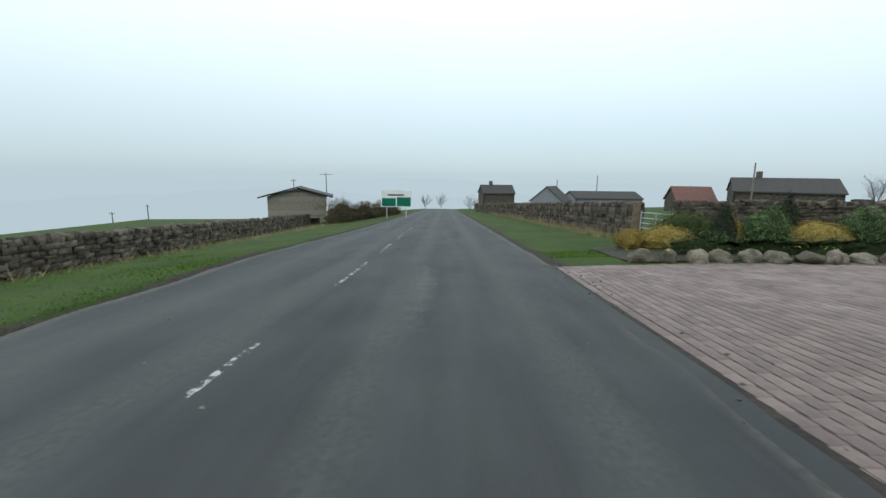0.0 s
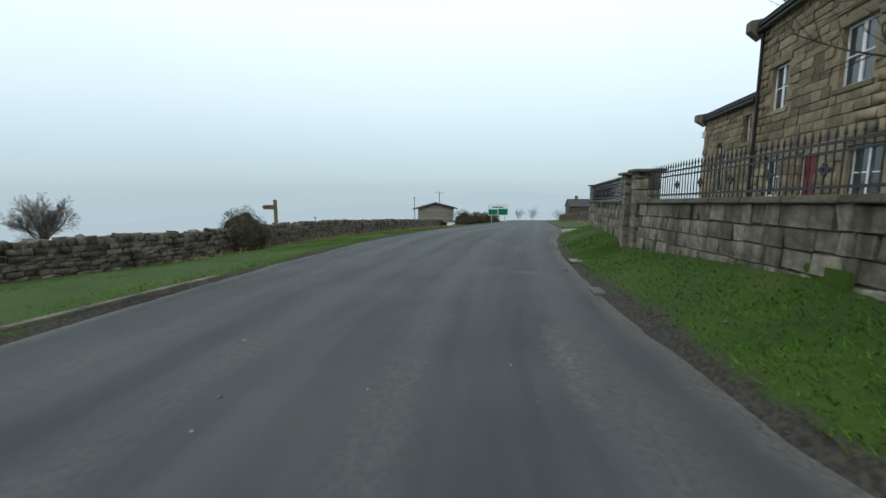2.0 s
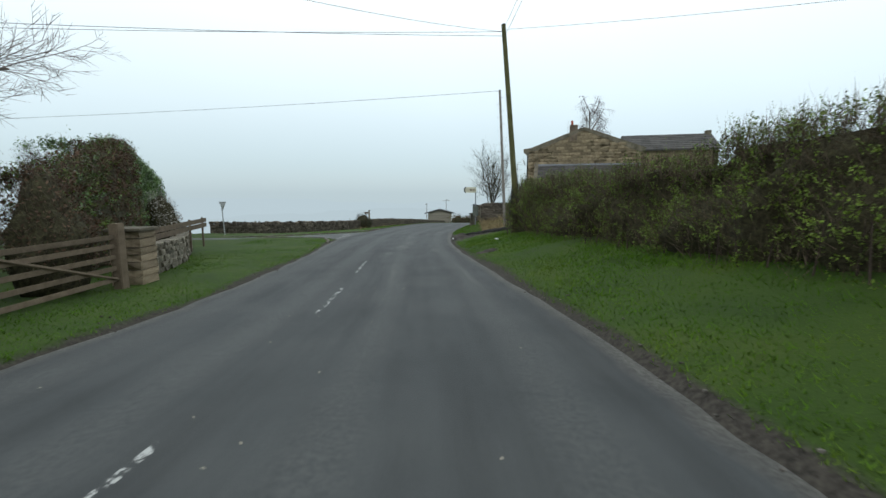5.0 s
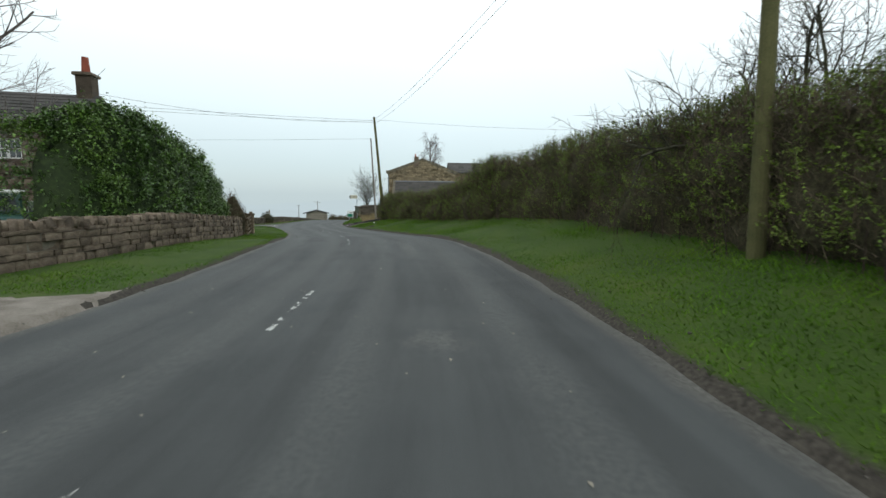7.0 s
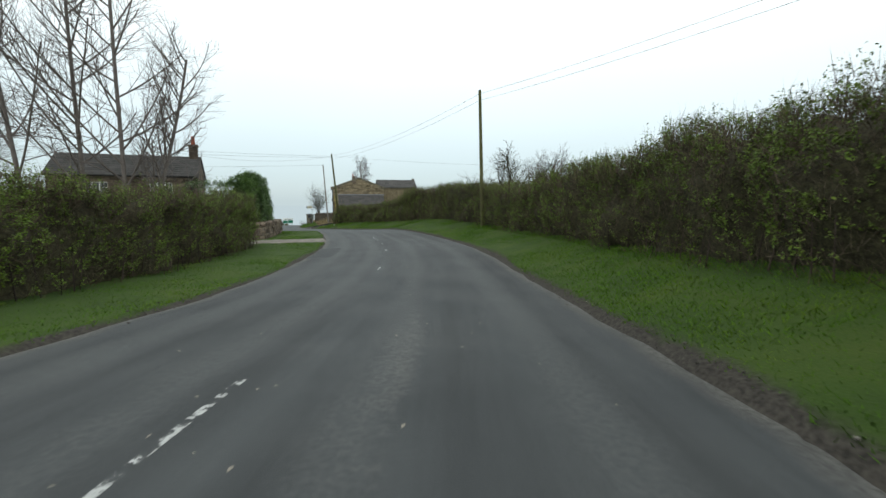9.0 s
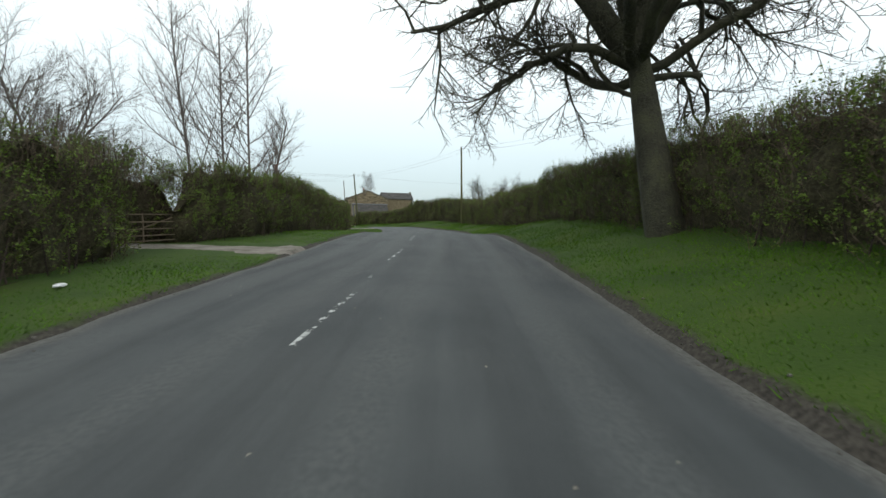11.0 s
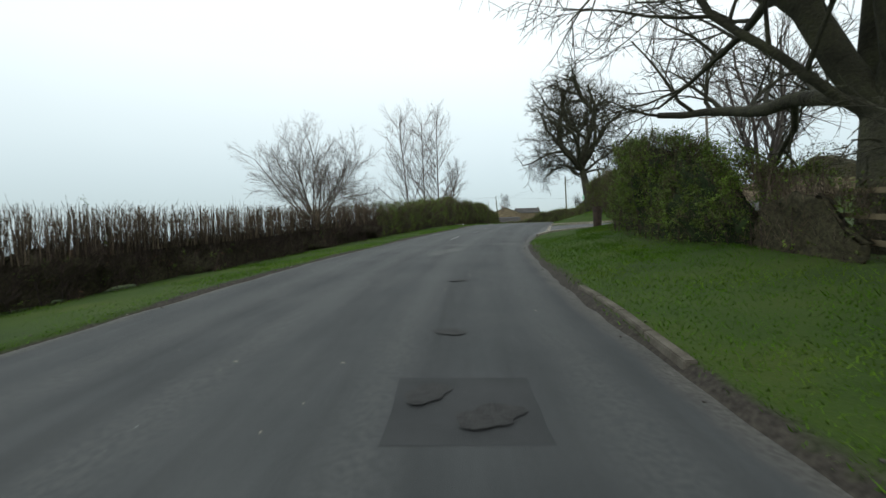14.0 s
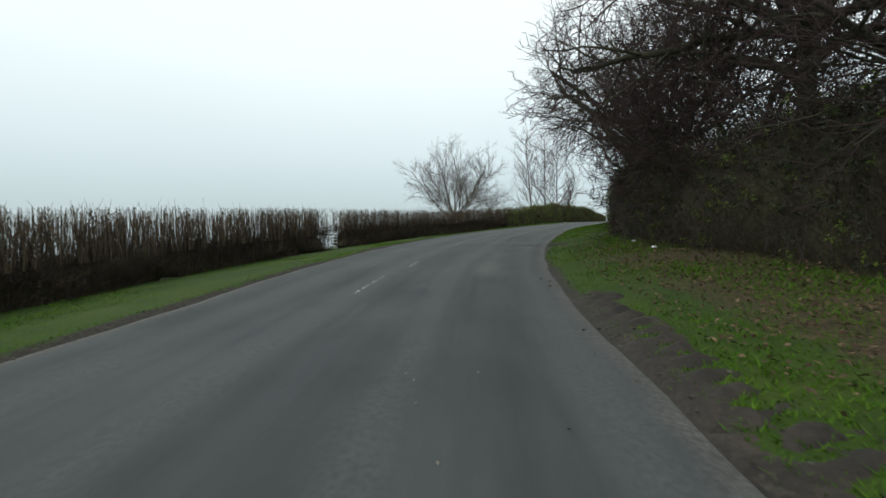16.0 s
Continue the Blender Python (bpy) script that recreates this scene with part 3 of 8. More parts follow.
# places where the surface has worn pale: station, offset, half length, half width
WORN = [(12.4, 0.85, 0.28, 0.5), (30.5, -0.4, 1.6, 0.35), (33.5, -0.7, 1.5, 0.4), (35.5, 0.9, 1.2, 0.3), (37, -1.2, 0.8, 0.25), (43, -0.75, 4, 0.14), (44, 1.3, 4, 0.13), (26, -0.6, 1.5, 0.3),
        (77.5, 0.1, 0.6, 0.35), (73, 0.2, 0.5, 0.5), (123.6, -0.8, 0.9, 0.3), (125.2, 0.9, 1.2, 0.35), (145, -1.4, 1.1, 0.45), (143.8, -0.9, 0.8, 0.4), (141.8, -1.0, 0.4, 0.9), (141.4, 1.0, 0.4, 0.9), (5, -0.7, 0.5, 0.5), (18, 0.9, 1.5, 0.25), (22, 0.4, 1.5, 0.25), (63, 0.2, 3, 0.3), (96, -0.5, 3, 0.25), (171, 0.1, 2.0, 0.5), (-8, -0.4, 3.5, 0.3)]
set_attr(road, "pale", np.clip(sum(np.exp(-(((_RS - a) / b) ** 2 + ((_lat - c) / d) ** 2)) for a, c, b, d in WORN), 0, 1))


def road_z(s, lat):
    el, er = lerp(s, EDGE_L), lerp(s, EDGE_R)
    u = (lat - el) / (er - el)
    return 0.05 * (1 - (2 * u - 1) ** 2) - 0.02


def strip(name, stations, left, right, material, lift=0.004, parent=None, n=4, on_road=True, ragged=0.0, label=""):
    """A thin patch that follows the surface between two offsets."""
    stations = np.asarray(stations, float)
    left, right = np.broadcast_to(left, stations.shape), np.broadcast_to(right, stations.shape)
    u = np.linspace(0, 1, n + 1)
    lat = left[:, None] + (right - left)[:, None] * u
    if ragged:
        lat = lat + ragged * np.array([[wob(s * 2.3, i * 9.1, 1.0) for i in range(n + 1)] for s in stations])
    ss = np.repeat(stations[:, None], n + 1, 1)
    p = W(ss, lat, lift, ground=not on_road)
    if on_road:
        p[..., 2] += road_z(ss, lat)
    i = np.arange(p.shape[0] * (n + 1)).reshape(-1, n + 1)
    return soup(name, p.reshape(-1, 3), np.stack([i[:-1, :-1], i[1:, :-1], i[1:, 1:], i[:-1, 1:]], -1).reshape(-1, 4), material, parent, label)


DASHES = [(-33.0, 3.0), (-27.2, 3.0), (-21.4, 3.0), (-16.0, 2.8), (-11.0, 3.2), (-4.4, 1.3), (1.8, 2.0), (7.5, 1.6), (35.4, 2.4), (40.1, 3.0), (45.8, 2.6), (52.7, 3.2), (58.5, 3.0), (64.3, 3.0), (70.0, 2.6), (75.7, 0.8), (79.8, 1.0), (84.5, 0.5), (86.6, 0.6), (91, 2.4), (97, 2.4),
          (103.0, 2.8), (109.4, 3.4), (115.4, 0.3), (117.1, 2.9), (123.6, 1.2), (128.9, 1.6), (131.6, 1.7), (134.9, 1.5), (136.4, 2.8), (142.4, 3.0), (149.0, 1.8), (154.2, 3.4), (160.5, 1.5), (162.3, 0.8), (166.4, 1.6), (169.8, 1.3), (172.8, 2.4), (176.2, 1.4), (179.4, 2.2), (185, 3)]
FAINT = {35.4, 1.8, 7.5, 123.6, 149.0, 154.2, 166.4, 176.2, 84.5, 64.3, 91, 142.4, 179.4, 134.9}
for s0, ln in DASHES:
    c = lerp(s0 + ln / 2, [(-40, -2.0), (0, -2.0), (42, -1.86), (76, -1.9), (86, -1.9), (110, -2.0), (118, -1.72), (129, -1.54), (132, -1.52), (136, -1.87), (143, -2.04), (154, -2.42), (163, -2.42), (170, -2.16), (175, -2.46), (190, -2.4)])
    ob = strip("centre_line_dash", np.linspace(s0, s0 + ln, 9), c - 0.04, c + 0.04, PAINT_FAINT if s0 in FAINT else PAINT_ROAD, n=1)
    tagged(ob, "worn white painted centre line dash on asphalt", "road marking", "centre line dashes", "structure")


def ground_patch(name, label, category, s0, s1, l0, l1, inside, material, lift=0.025, relief=None, step=0.1):
    """A patch of other ground that comes through the sheet where inside(s, lat) is over 0, with a ragged border."""
    ss, ll = np.meshgrid(np.arange(s0, s1 + step, step), np.arange(l0, l1 + step, step), indexing="ij")
    p = W(ss, ll)
    rag = np.array([[0.35 * wob(a[0], a[1], 1.3) + 0.2 * wob(a[0], a[1], 4.1) for a in row] for row in p])
    und = np.array([[0.05 * wob(a[0], a[1], 0.35) + 0.02 * wob(a[0], a[1], 1.7) for a in row] for row in p])
    far = np.maximum(lerp(ss, EDGE_L) - ll, ll - lerp(ss, EDGE_R))
    m = np.clip((inside(ss, ll) + rag) * 4, -1, 1)
    p[..., 2] += und * np.clip(far / 0.8, 0, 1) + lift * m - 0.03 * (m < 0)
    if relief:
        p[..., 2] += np.clip(m, 0, 1) * relief(ss, ll, p)
    k = ss.shape[1]
    i = np.arange(ss.size).reshape(-1, k)
    ob = soup(name, p.reshape(-1, 3), np.stack([i[:-1, :-1], i[1:, :-1], i[1:, 1:], i[:-1, 1:]], -1).reshape(-1, 4), material, smooth=True)
    return tagged(ob, label, category, kind="structure")


# ---------------------------------------------------------------- growing things
def tubes(paths, radii, sides):
    """Tapered tubes along polylines: verts and quads."""
    vs, fs, base = [], [], 0
    ang = np.arange(sides) * 2 * np.pi / sides
    cs, sn = np.cos(ang)[:, None], np.sin(ang)[:, None]
    for p, r in zip(paths, radii):
        p = np.asarray(p)
        d = np.gradient(p, axis=0)
        d /= np.linalg.norm(d, axis=1)[:, None] + 1e-9
        ref = np.array([0.0, 0, 1]) if abs(d[0][2]) < 0.9 else np.array([1.0, 0, 0])
        a = np.cross(d, ref)
        a /= np.linalg.norm(a, axis=1)[:, None] + 1e-9
        b = np.cross(d, a)
        for k in range(len(p)):
            vs.append(p[k] + r[k] * (a[k] * cs + b[k] * sn))
        n = len(p)
        i = base + np.arange((n - 1) * sides).reshape(n - 1, sides)
        j = np.roll(i, -1, 1)
        fs.append(np.stack([i, j, j + sides, i + sides], -1).reshape(-1, 4))
        base += n * sides
    return np.concatenate(vs), np.concatenate(fs)


def grow(rng, start, way, length, radius, plan, out, level=0, bend=0.22, lift=0.05, fine=0.006):
    """One branch and what springs from it. plan: for each level (children, length share, angle, from)."""
    n = 7 if level < 1 else (10 if level < 2 else (6 if level < 3 else (4 if level < 4 else 2)))
    p, d = [np.array(start, float)], np.array(way, float)
    d /= np.linalg.norm(d)
    for _ in range(n - 1):
        d = d + rng.normal(0, bend, 3) * (0.5 if level == 0 else 1)
        d[2] += lift[min(level, 3)] if isinstance(lift, tuple) else lift
        d /= np.linalg.norm(d)
        p.append(p[-1] + d * length / (n - 1))
    p = np.array(p)
    r = radius * np.linspace(1, 0.5 if level < 2 else 0.3, n)
    out.setdefault(level, []).append((p, r))
    if level >= len(plan):
        return
    kids, share, angle, first = plan[level]
    if kids < 1:
        return
    for k in range(kids):
        u = first + (1 - first) * (k + rng.uniform(0.2, 0.95)) / kids
        q = u * (n - 1)
        i = min(int(q), n - 2)
        at = p[i] + (p[i + 1] - p[i]) * (q - i)
        t = p[i + 1] - p[i]
        t /= np.linalg.norm(t)
        side = rng.normal(0, 1, 3)
        side -= side @ t * t
        side /= np.linalg.norm(side)
        a = np.radians(angle * rng.uniform(0.65, 1.25))
        grow(rng, at, t * np.cos(a) + side * np.sin(a), length * share * rng.uniform(0.7, 1.15) * (1.15 - 0.45 * u), max(0.5 * radius * (1.1 - 0.5 * u), fine), plan, out, level + 1, bend, lift, fine)


def tree(name, label, at, out, bark, twig_bark, category="tree", thick=2, turn=0.0, group=""):
    """A tree from its grown branches: trunk with limbs, and a crown of twigs."""
    root = thing(name, label, category, at, turn, group)
    big = [b for lv in out if lv < thick for b in out[lv]]
    v, f = tubes([b[0] for b in big], [b[1] for b in big], 9)
    soup("trunk", v, f, bark, root, smooth=True)
    mid = [b for lv in out if lv == thick for b in out[lv]]
    if mid:
        v, f = tubes([b[0] for b in mid], [b[1] for b in mid], 5)
        soup("limb_tier", v, f, bark, root)
    small = [b for lv in out if lv > thick for b in out[lv]]
    if small:
        v, f = tubes([b[0] for b in small], [b[1] for b in small], 3)
        soup("crown", v, f, twig_bark, root)
    return root


def leaf_cloud(rng, pts, nrm, size, spread=0.6):
    """Small four-cornered leaves at pts, which face roughly along nrm."""
    n = len(pts)
    d = nrm + rng.normal(0, spread, (n, 3))
    d /= np.linalg.norm(d, axis=1)[:, None]
    a = np.cross(d, rng.normal(0, 1, (n, 3)))
    a /= np.linalg.norm(a, axis=1)[:, None]
    b = np.cross(d, a)
    ln = size * rng.uniform(0.55, 1.35, n)[:, None]
    w = ln * rng.uniform(0.4, 0.62, n)[:, None]
    mid = d * ln * 0.12
    v = np.stack([pts - a * ln / 2, pts - b * w / 2 + mid, pts + a * ln / 2, pts + b * w / 2 + mid], 1)
    return v.reshape(-1, 3), np.arange(4 * n).reshape(n, 4)


def stick_cloud(rng, pts, way, length, width):
    """Thin three-sided twigs that start at pts."""
    n = len(pts)
    ln = length * rng.uniform(0.4, 1.4, n)[:, None]
    d = way / (np.linalg.norm(way, axis=1)[:, None] + 1e-9)
    a = np.cross(d, rng.normal(0, 1, (n, 3)))
    a /= np.linalg.norm(a, axis=1)[:, None]
    w = width * rng.uniform(0.6, 1.4, n)[:, None]
    v = np.stack([pts - a * w, pts + a * w, pts + d * ln + a * w * 0.25], 1)
    return v.reshape(-1, 3), np.arange(3 * n).reshape(n, 3)


def along(pts, step=0.4):
    """Stations and offsets of a plan line (s, lat), resampled."""
    pts = np.array(pts, float)
    d = np.r_[0, np.cumsum(np.hypot(*np.diff(pts, axis=0).T))]
    t = np.linspace(0, d[-1], max(2, int(d[-1] / step) + 1))
    return np.interp(t, d, pts[:, 0]), np.interp(t, d, pts[:, 1]), t


def hedge(name, label, pts, thick, tops, mats, density=160, size=0.075, sticks=70, bare=0.0, seed=1, stems=True, core=CORE, stick_mat=TWIG, rough=0.58, crest=0.75, lean=0.15, group="", category="hedge", out=1.0, foot=0.0, spray=0.45):
    """A hedge along a plan line of its road-side face. tops: height over the ground by station. bare: how much of its upper part is leafless twigs."""
    rng = np.random.default_rng(seed)
    root = thing(name, label, category, W(*pts[0]), 0, group)
    inv = np.array(root.matrix_basis.translation)
    s, la, t = along(pts, 0.35)
    side = np.sign(np.mean(la)) * out
    h = lerp(s, tops)
    f0 = W(s, la)
    f1 = W(s, la + side * 0.5)
    nrm = f0 - f1
    nrm[:, 2] = 0
    nrm /= np.linalg.norm(nrm, axis=1)[:, None]
    zz = f0[:, 2]

    def place(k, v, w, inset):
        """k: place along; v: 0 foot of the front .. 1 its top .. 2 over the crown .. 3 foot of the back."""
        i = np.clip(k.astype(int), 0, len(s) - 2)
        u = k - i
        mixv = lambda a: a[i] * (1 - u)[:, None] + a[i + 1] * u[:, None]
        p, n = mixv(f0), mixv(nrm)
        hh = h[i] * (1 - u) + h[i + 1] * u
        tt = t[i] * (1 - u) + t[i + 1] * u
        wav = np.array([rough * (wob(a * 0.9, b * 2.1 + seed, 1.0) + 0.6 * wob(a * 3.1, b * 5 + seed, 1.0)) for a, b in zip(tt, v)])
        wh = np.array([crest * (wob(a * 0.5, seed * 3.3, 1.0) * 0.6 + 0.4 * wob(a * 2.3, seed, 1.0)) for a in tt])
        back = np.where(v < 1, lean * v, np.where(v < 2, lean + (thick - 2 * lean) * (v - 1), thick - lean * (3 - v)))
        zrel = np.where(v < 1, v, np.where(v < 2, 1 + 0.06 * np.sin((v - 1) * np.pi), 3 - v))
        sx = back + (wav - inset) * np.clip(2 * v - 3, -1, 1)
        sx = np.where(v < 1.5, np.minimum(sx, thick * 0.5), np.maximum(sx, thick * 0.5))
        q = p - n * sx[:, None]
        q[:, 2] = mixv(f0)[:, 2] - 0.05 + np.maximum((hh + wh - inset * 0.8) * zrel, 0.0)
        out_n = n * np.where(v < 1, 1, np.where(v < 2, 0.15, -1))[:, None]
        out_n[:, 2] += np.where((v >= 0.9) & (v <= 2.1), 1.0, 0.15)
        return q, out_n, tt, hh

    # the inside: a solid body coloured dark for the shade among the twigs
    nv = 15
    kk = np.repeat(np.arange(len(s), dtype=float)[:, None], nv, 1)
    vv = np.repeat(np.linspace(0, 3, nv)[None], len(s), 0)
    kk = np.minimum(kk, len(s) - 1.001)
    ins = (0.36 + 0.34 * np.clip(1 - vv / 0.3, 0, 1) + 0.16 * ((vv > 0.75) & (vv < 2.25))).ravel() if stems else 0.34
    cut = 1 - bare * 0.55
    q, _, _, _ = place(kk.ravel(), vv.ravel(), True, ins)
    if bare:
        zf = np.repeat(zz[:, None], nv, 1).ravel() - 0.05
        q[:, 2] = zf + (q[:, 2] - zf) * (cut + 0.06)
    near_end = np.minimum(np.arange(len(s)), np.arange(len(s))[::-1]) * 0.35
    low = np.repeat(np.clip((0.45 if stems else 0.85) + near_end * 0.6, 0, 1)[:, None], nv, 1).ravel()
    zf = np.repeat(zz[:, None], nv, 1).ravel() - 0.05
    q[:, 2] = zf + (q[:, 2] - zf) * low
    q += rng.normal(0, 0.05, q.shape)
    i = np.arange(len(q)).reshape(len(s), nv)
    fc = np.stack([i[:-1, :-1], i[:-1, 1:], i[1:, 1:], i[1:, :-1]], -1).reshape(-1, 4)
    caps = [[i[0, a], i[0, a + 1], i[0, nv - 2 - a], i[0, nv - 1 - a]] for a in range(nv // 2)] + [[i[-1, a], i[-1, a + 1], i[-1, nv - 2 - a], i[-1, nv - 1 - a]] for a in range(nv // 2)]
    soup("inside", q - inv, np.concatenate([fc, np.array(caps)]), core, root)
    # leaves and twigs over front, top, back and ends
    length = t[-1]
    hm = float(np.mean(h))
    area = length * (hm + thick + 0.35 * hm)
    pf = hm / (hm + thick * 1.0 + 0.3 * hm)

    def sample(n, dep):
        k = rng.uniform(0, len(s) - 1.001, n)
        c = rng.uniform(0, 1, n)
        v = np.where(c < pf, rng.uniform(0.0 + foot, 1, n) ** 0.7, np.where(c < 1 - pf * 0.25, rng.uniform(1, 2, n), rng.uniform(2, 3, n)))
        end = rng.uniform(0, 1, n) < min(0.2, thick / length)
        k = np.where(end, np.where(rng.uniform(0, 1, n) < 0.5, rng.uniform(0, 0.3, n), len(s) - 1.3 + rng.uniform(0, 0.29, n)), k)
        q, nn, tt, hh = place(k, v, False, 0.0)
        q = q - nn / (np.linalg.norm(nn, axis=1)[:, None] + 1e-9) * rng.uniform(0, dep, n)[:, None]
        fr = np.where(v < 1, v, np.where(v < 2, 1, 3 - v))
        if end.any():
            i = np.clip(k.astype(int), 0, len(s) - 2)
            e = np.where(end)[0]
            q[e] -= nrm[i[e]] * (rng.uniform(0, thick, len(e))[:, None])
        return q, nn, fr, tt

    tips, ways, lens = [], [], []
    if density and mats:
        each = 16
        for m, sharem in mats:
            n = int(area * density * sharem / each)
            q, nn, fr, tt = sample(n, 0.34)
            patch = np.array([wob(a * 0.45, b * 1.5 + seed * 7 + sharem * 31, 1.0) + 0.6 * wob(a * 1.9, b * 4, 1.0) for a, b in zip(tt, fr)])
            keep = rng.uniform(0, 1, n) < np.clip((0.9 if stems else 1.0) + 0.9 * patch, 0.45, 1)
            if stems:
                keep &= rng.uniform(0, 1, n) > np.clip((0.26 - fr) * 3.4, 0, 0.85)
            if bare:
                keep &= rng.uniform(0, 1, n) > np.clip((fr - cut + 0.2) * 6, 0, 0.96) * min(1, bare * 1.6)
            q, nn, fr = q[keep], nn[keep], fr[keep]
            n = len(q)
            way = nn / (np.linalg.norm(nn, axis=1)[:, None] + 1e-9) * 0.8 + rng.normal(0, 0.42, (n, 3))
            way[:, 2] += 0.55
            way /= np.linalg.norm(way, axis=1)[:, None]
            ln = spray * rng.uniform(0.55, 1.35, n) * np.where(fr > 0.97, rng.uniform(0.8, 1.7, n), 1)
            base = q - way * (ln * 0.72)[:, None]
            base[:, 2] = np.maximum(base[:, 2], q[:, 2] - 0.5)
            tips.append(base)
            ways.append(way)
            lens.append(ln)
            k = np.repeat(np.arange(n), each)
            u = rng.uniform(0.3, 1.06, len(k)) ** 0.8
            pts3 = base[k] + way[k] * (ln[k] * u)[:, None] + rng.normal(0, size * 0.55, (len(k), 3))
            v, f = leaf_cloud(rng, pts3, nn[k] * 0.6 + [0, 0, 0.5], size, 0.7)
            tagged(soup("foliage", v - inv, f, m, root), "", kind="stuff")
    if tips and stems:
        base, way, ln = np.concatenate(tips), np.concatenate(ways), np.concatenate(lens)
        v, f = stick_cloud(rng, base, way, 1.0, 0.006)
        v = v.reshape(-1, 3, 3)
        v[:, 2] = base + way * ln[:, None]
        tagged(soup("spray_mass", v.reshape(-1, 3) - inv, f, stick_mat, root), "", kind="stuff")
    if sticks:
        n = int(area * sticks)
        q, nn, fr, tt = sample(n, 0.42)
        way = nn * 0.3 + rng.normal(0, 0.6, (n, 3))
        way[:, 2] = np.abs(way[:, 2]) + 0.45
        up = (fr > 0.97)[:, None]
        way = np.where(up, way * [0.5, 0.5, 1.6], way)
        if bare:
            zf = np.interp(tt, t, zz)
            q[:, 2] = zf + (q[:, 2] - zf) * rng.uniform(cut - 0.15, cut + 0.12, n)
        v, f = stick_cloud(rng, q - np.array([0, 0, 0.15]), way, np.where(up, 0.42, 0.36), 0.005)
        tagged(soup("twig_mass", v - inv, f, stick_mat, root), "", kind="stuff")
    if bare:
        n = int(length * 105 * bare)
        k = rng.uniform(0, len(s) - 1.001, n)
        q, nn, tt, hh = place(k, rng.uniform(1.0, 2.0, n), False, 0.0)
        zb = np.interp(k, np.arange(len(s)), zz)
        base = q.copy()
        base[:, 2] = zb + hh * (cut - 0.12)
        ln = hh * (1 - cut + 0.14) * rng.uniform(0.7, 1.06, n)
        paths, rad = [], []
        for b, l in zip(base, ln):
            w = rng.normal(0, 0.09, 2)
            paths.append([b, b + [w[0] * 0.5, w[1] * 0.5, l * 0.5], b + [w[0], w[1], l]])
            rad.append([0.014, 0.01, 0.005])
            for _ in range(2):
                u = rng.uniform(0.3, 0.9)
                o = b + np.array([w[0] * u, w[1] * u, l * u])
                e = rng.normal(0, 0.13, 3)
                paths.append([o, o + e * 0.6 + [0, 0, 0.1], o + e + [0, 0, 0.24]])
                rad.append([0.007, 0.005, 0.003])
        v, f = tubes(paths, rad, 3)
        # the pale twig colour stands in for light from behind the shoots
        tagged(soup("shoot_mass", v - inv, f, TWIG, root), "", kind="stuff")
    if stems:
        paths, rad = [], []
        for a in np.arange(0.1, length, 0.42):
            k = np.array([a / length * (len(s) - 1.001)])
            q, nn, _, hh = place(k, np.array([0.0]), True, 0.3)
            b = q[0]
            w = rng.normal(0, 0.12, 2)
            paths.append([b - [0, 0, 0.1], b + [w[0] * 0.5, w[1] * 0.5, 0.35], b + [w[0], w[1], 0.95]])
            rad.append([0.018 * rng.uniform(0.5, 1.4), 0.013, 0.007])
        v, f = tubes(paths, rad, 5)
        tagged(soup("stem_tier", v - inv, f, TWIG_DARK, root), "", kind="stuff")
    return root


def blob_bush(name, label, at, size, mat, n=2500, leaf=0.06, seed=1, sticks=0, core=CORE, category="bush", pointed=0.0, group=""):
    """A round or pointed bush: an uneven inside, mostly coloured dark for shade, under a coat of leaves."""
    rng = np.random.default_rng(seed)
    root = thing(name, label, category, at, 0, group)
    a, b, c = size
    d = rng.normal(0, 1, (n, 3))
    d[:, 2] = np.abs(d[:, 2]) - 0.25
    d /= np.linalg.norm(d, axis=1)[:, None]

    def shape(d, k):
        r = np.array([1 + 0.16 * wob(*(x[:2] * 2.1 + seed), 1.0) + 0.12 * wob(x[2] * 3.3 + seed, x[0] * 3.0, 1.0) for x in d])
        taper = 1 - pointed * np.clip(d[:, 2], 0, 1) ** 1.5
        return np.stack([d[:, 0] * a * taper, d[:, 1] * b * taper, np.maximum(d[:, 2] * c * 0.62 + c * 0.38, 0.0)], 1) * (r * k)[:, None]

    bm = bmesh.new()
    bmesh.ops.create_icosphere(bm, subdivisions=3, radius=1)
    dd = np.array([v.co[:] for v in bm.verts])
    q = shape(dd, 0.87)
    for v, x in zip(bm.verts, q):
        v.co = x
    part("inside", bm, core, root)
    v, f = leaf_cloud(rng, shape(d, 1.0) * rng.uniform(0.88, 1.04, n)[:, None], d, leaf)
    tagged(soup("foliage", v, f, mat, root), "", kind="stuff")
    if sticks:
        e = d[:sticks]
        v, f = stick_cloud(rng, shape(e, 0.85), e + rng.normal(0, 0.4, e.shape) + [0, 0, 0.3], 0.35, 0.007)
        tagged(soup("twig_mass", v, f, TWIG, root), "", kind="stuff")
    return root


# ---------------------------------------------------------------- stone walls
_rngs = np.random.default_rng(5)
BLOCKS = []
for _k in range(7):
    _bm = cube(-0.5, 0.5, -0.5, 0.5, -0.5, 0.5)
    bmesh.ops.bevel(_bm, geom=_bm.edges[:], offset=0.045, segments=1, affect="EDGES")
    for _v in _bm.verts:
        _v.co += Vector(_rngs.normal(0, 0.028, 3))
    bmesh.ops.triangulate(_bm, faces=_bm.faces[:])
    _me = bpy.data.meshes.new("stone")
    _bm.to_mesh(_me)
    _bm.free()
    BLOCKS.append(_me)
BLOCK_V = [np.array([v.co[:] for v in m.vertices]) for m in BLOCKS]
BLOCK_F = [np.array([p.vertices[:] for p in m.polygons]) for m in BLOCKS]
_shared = {}


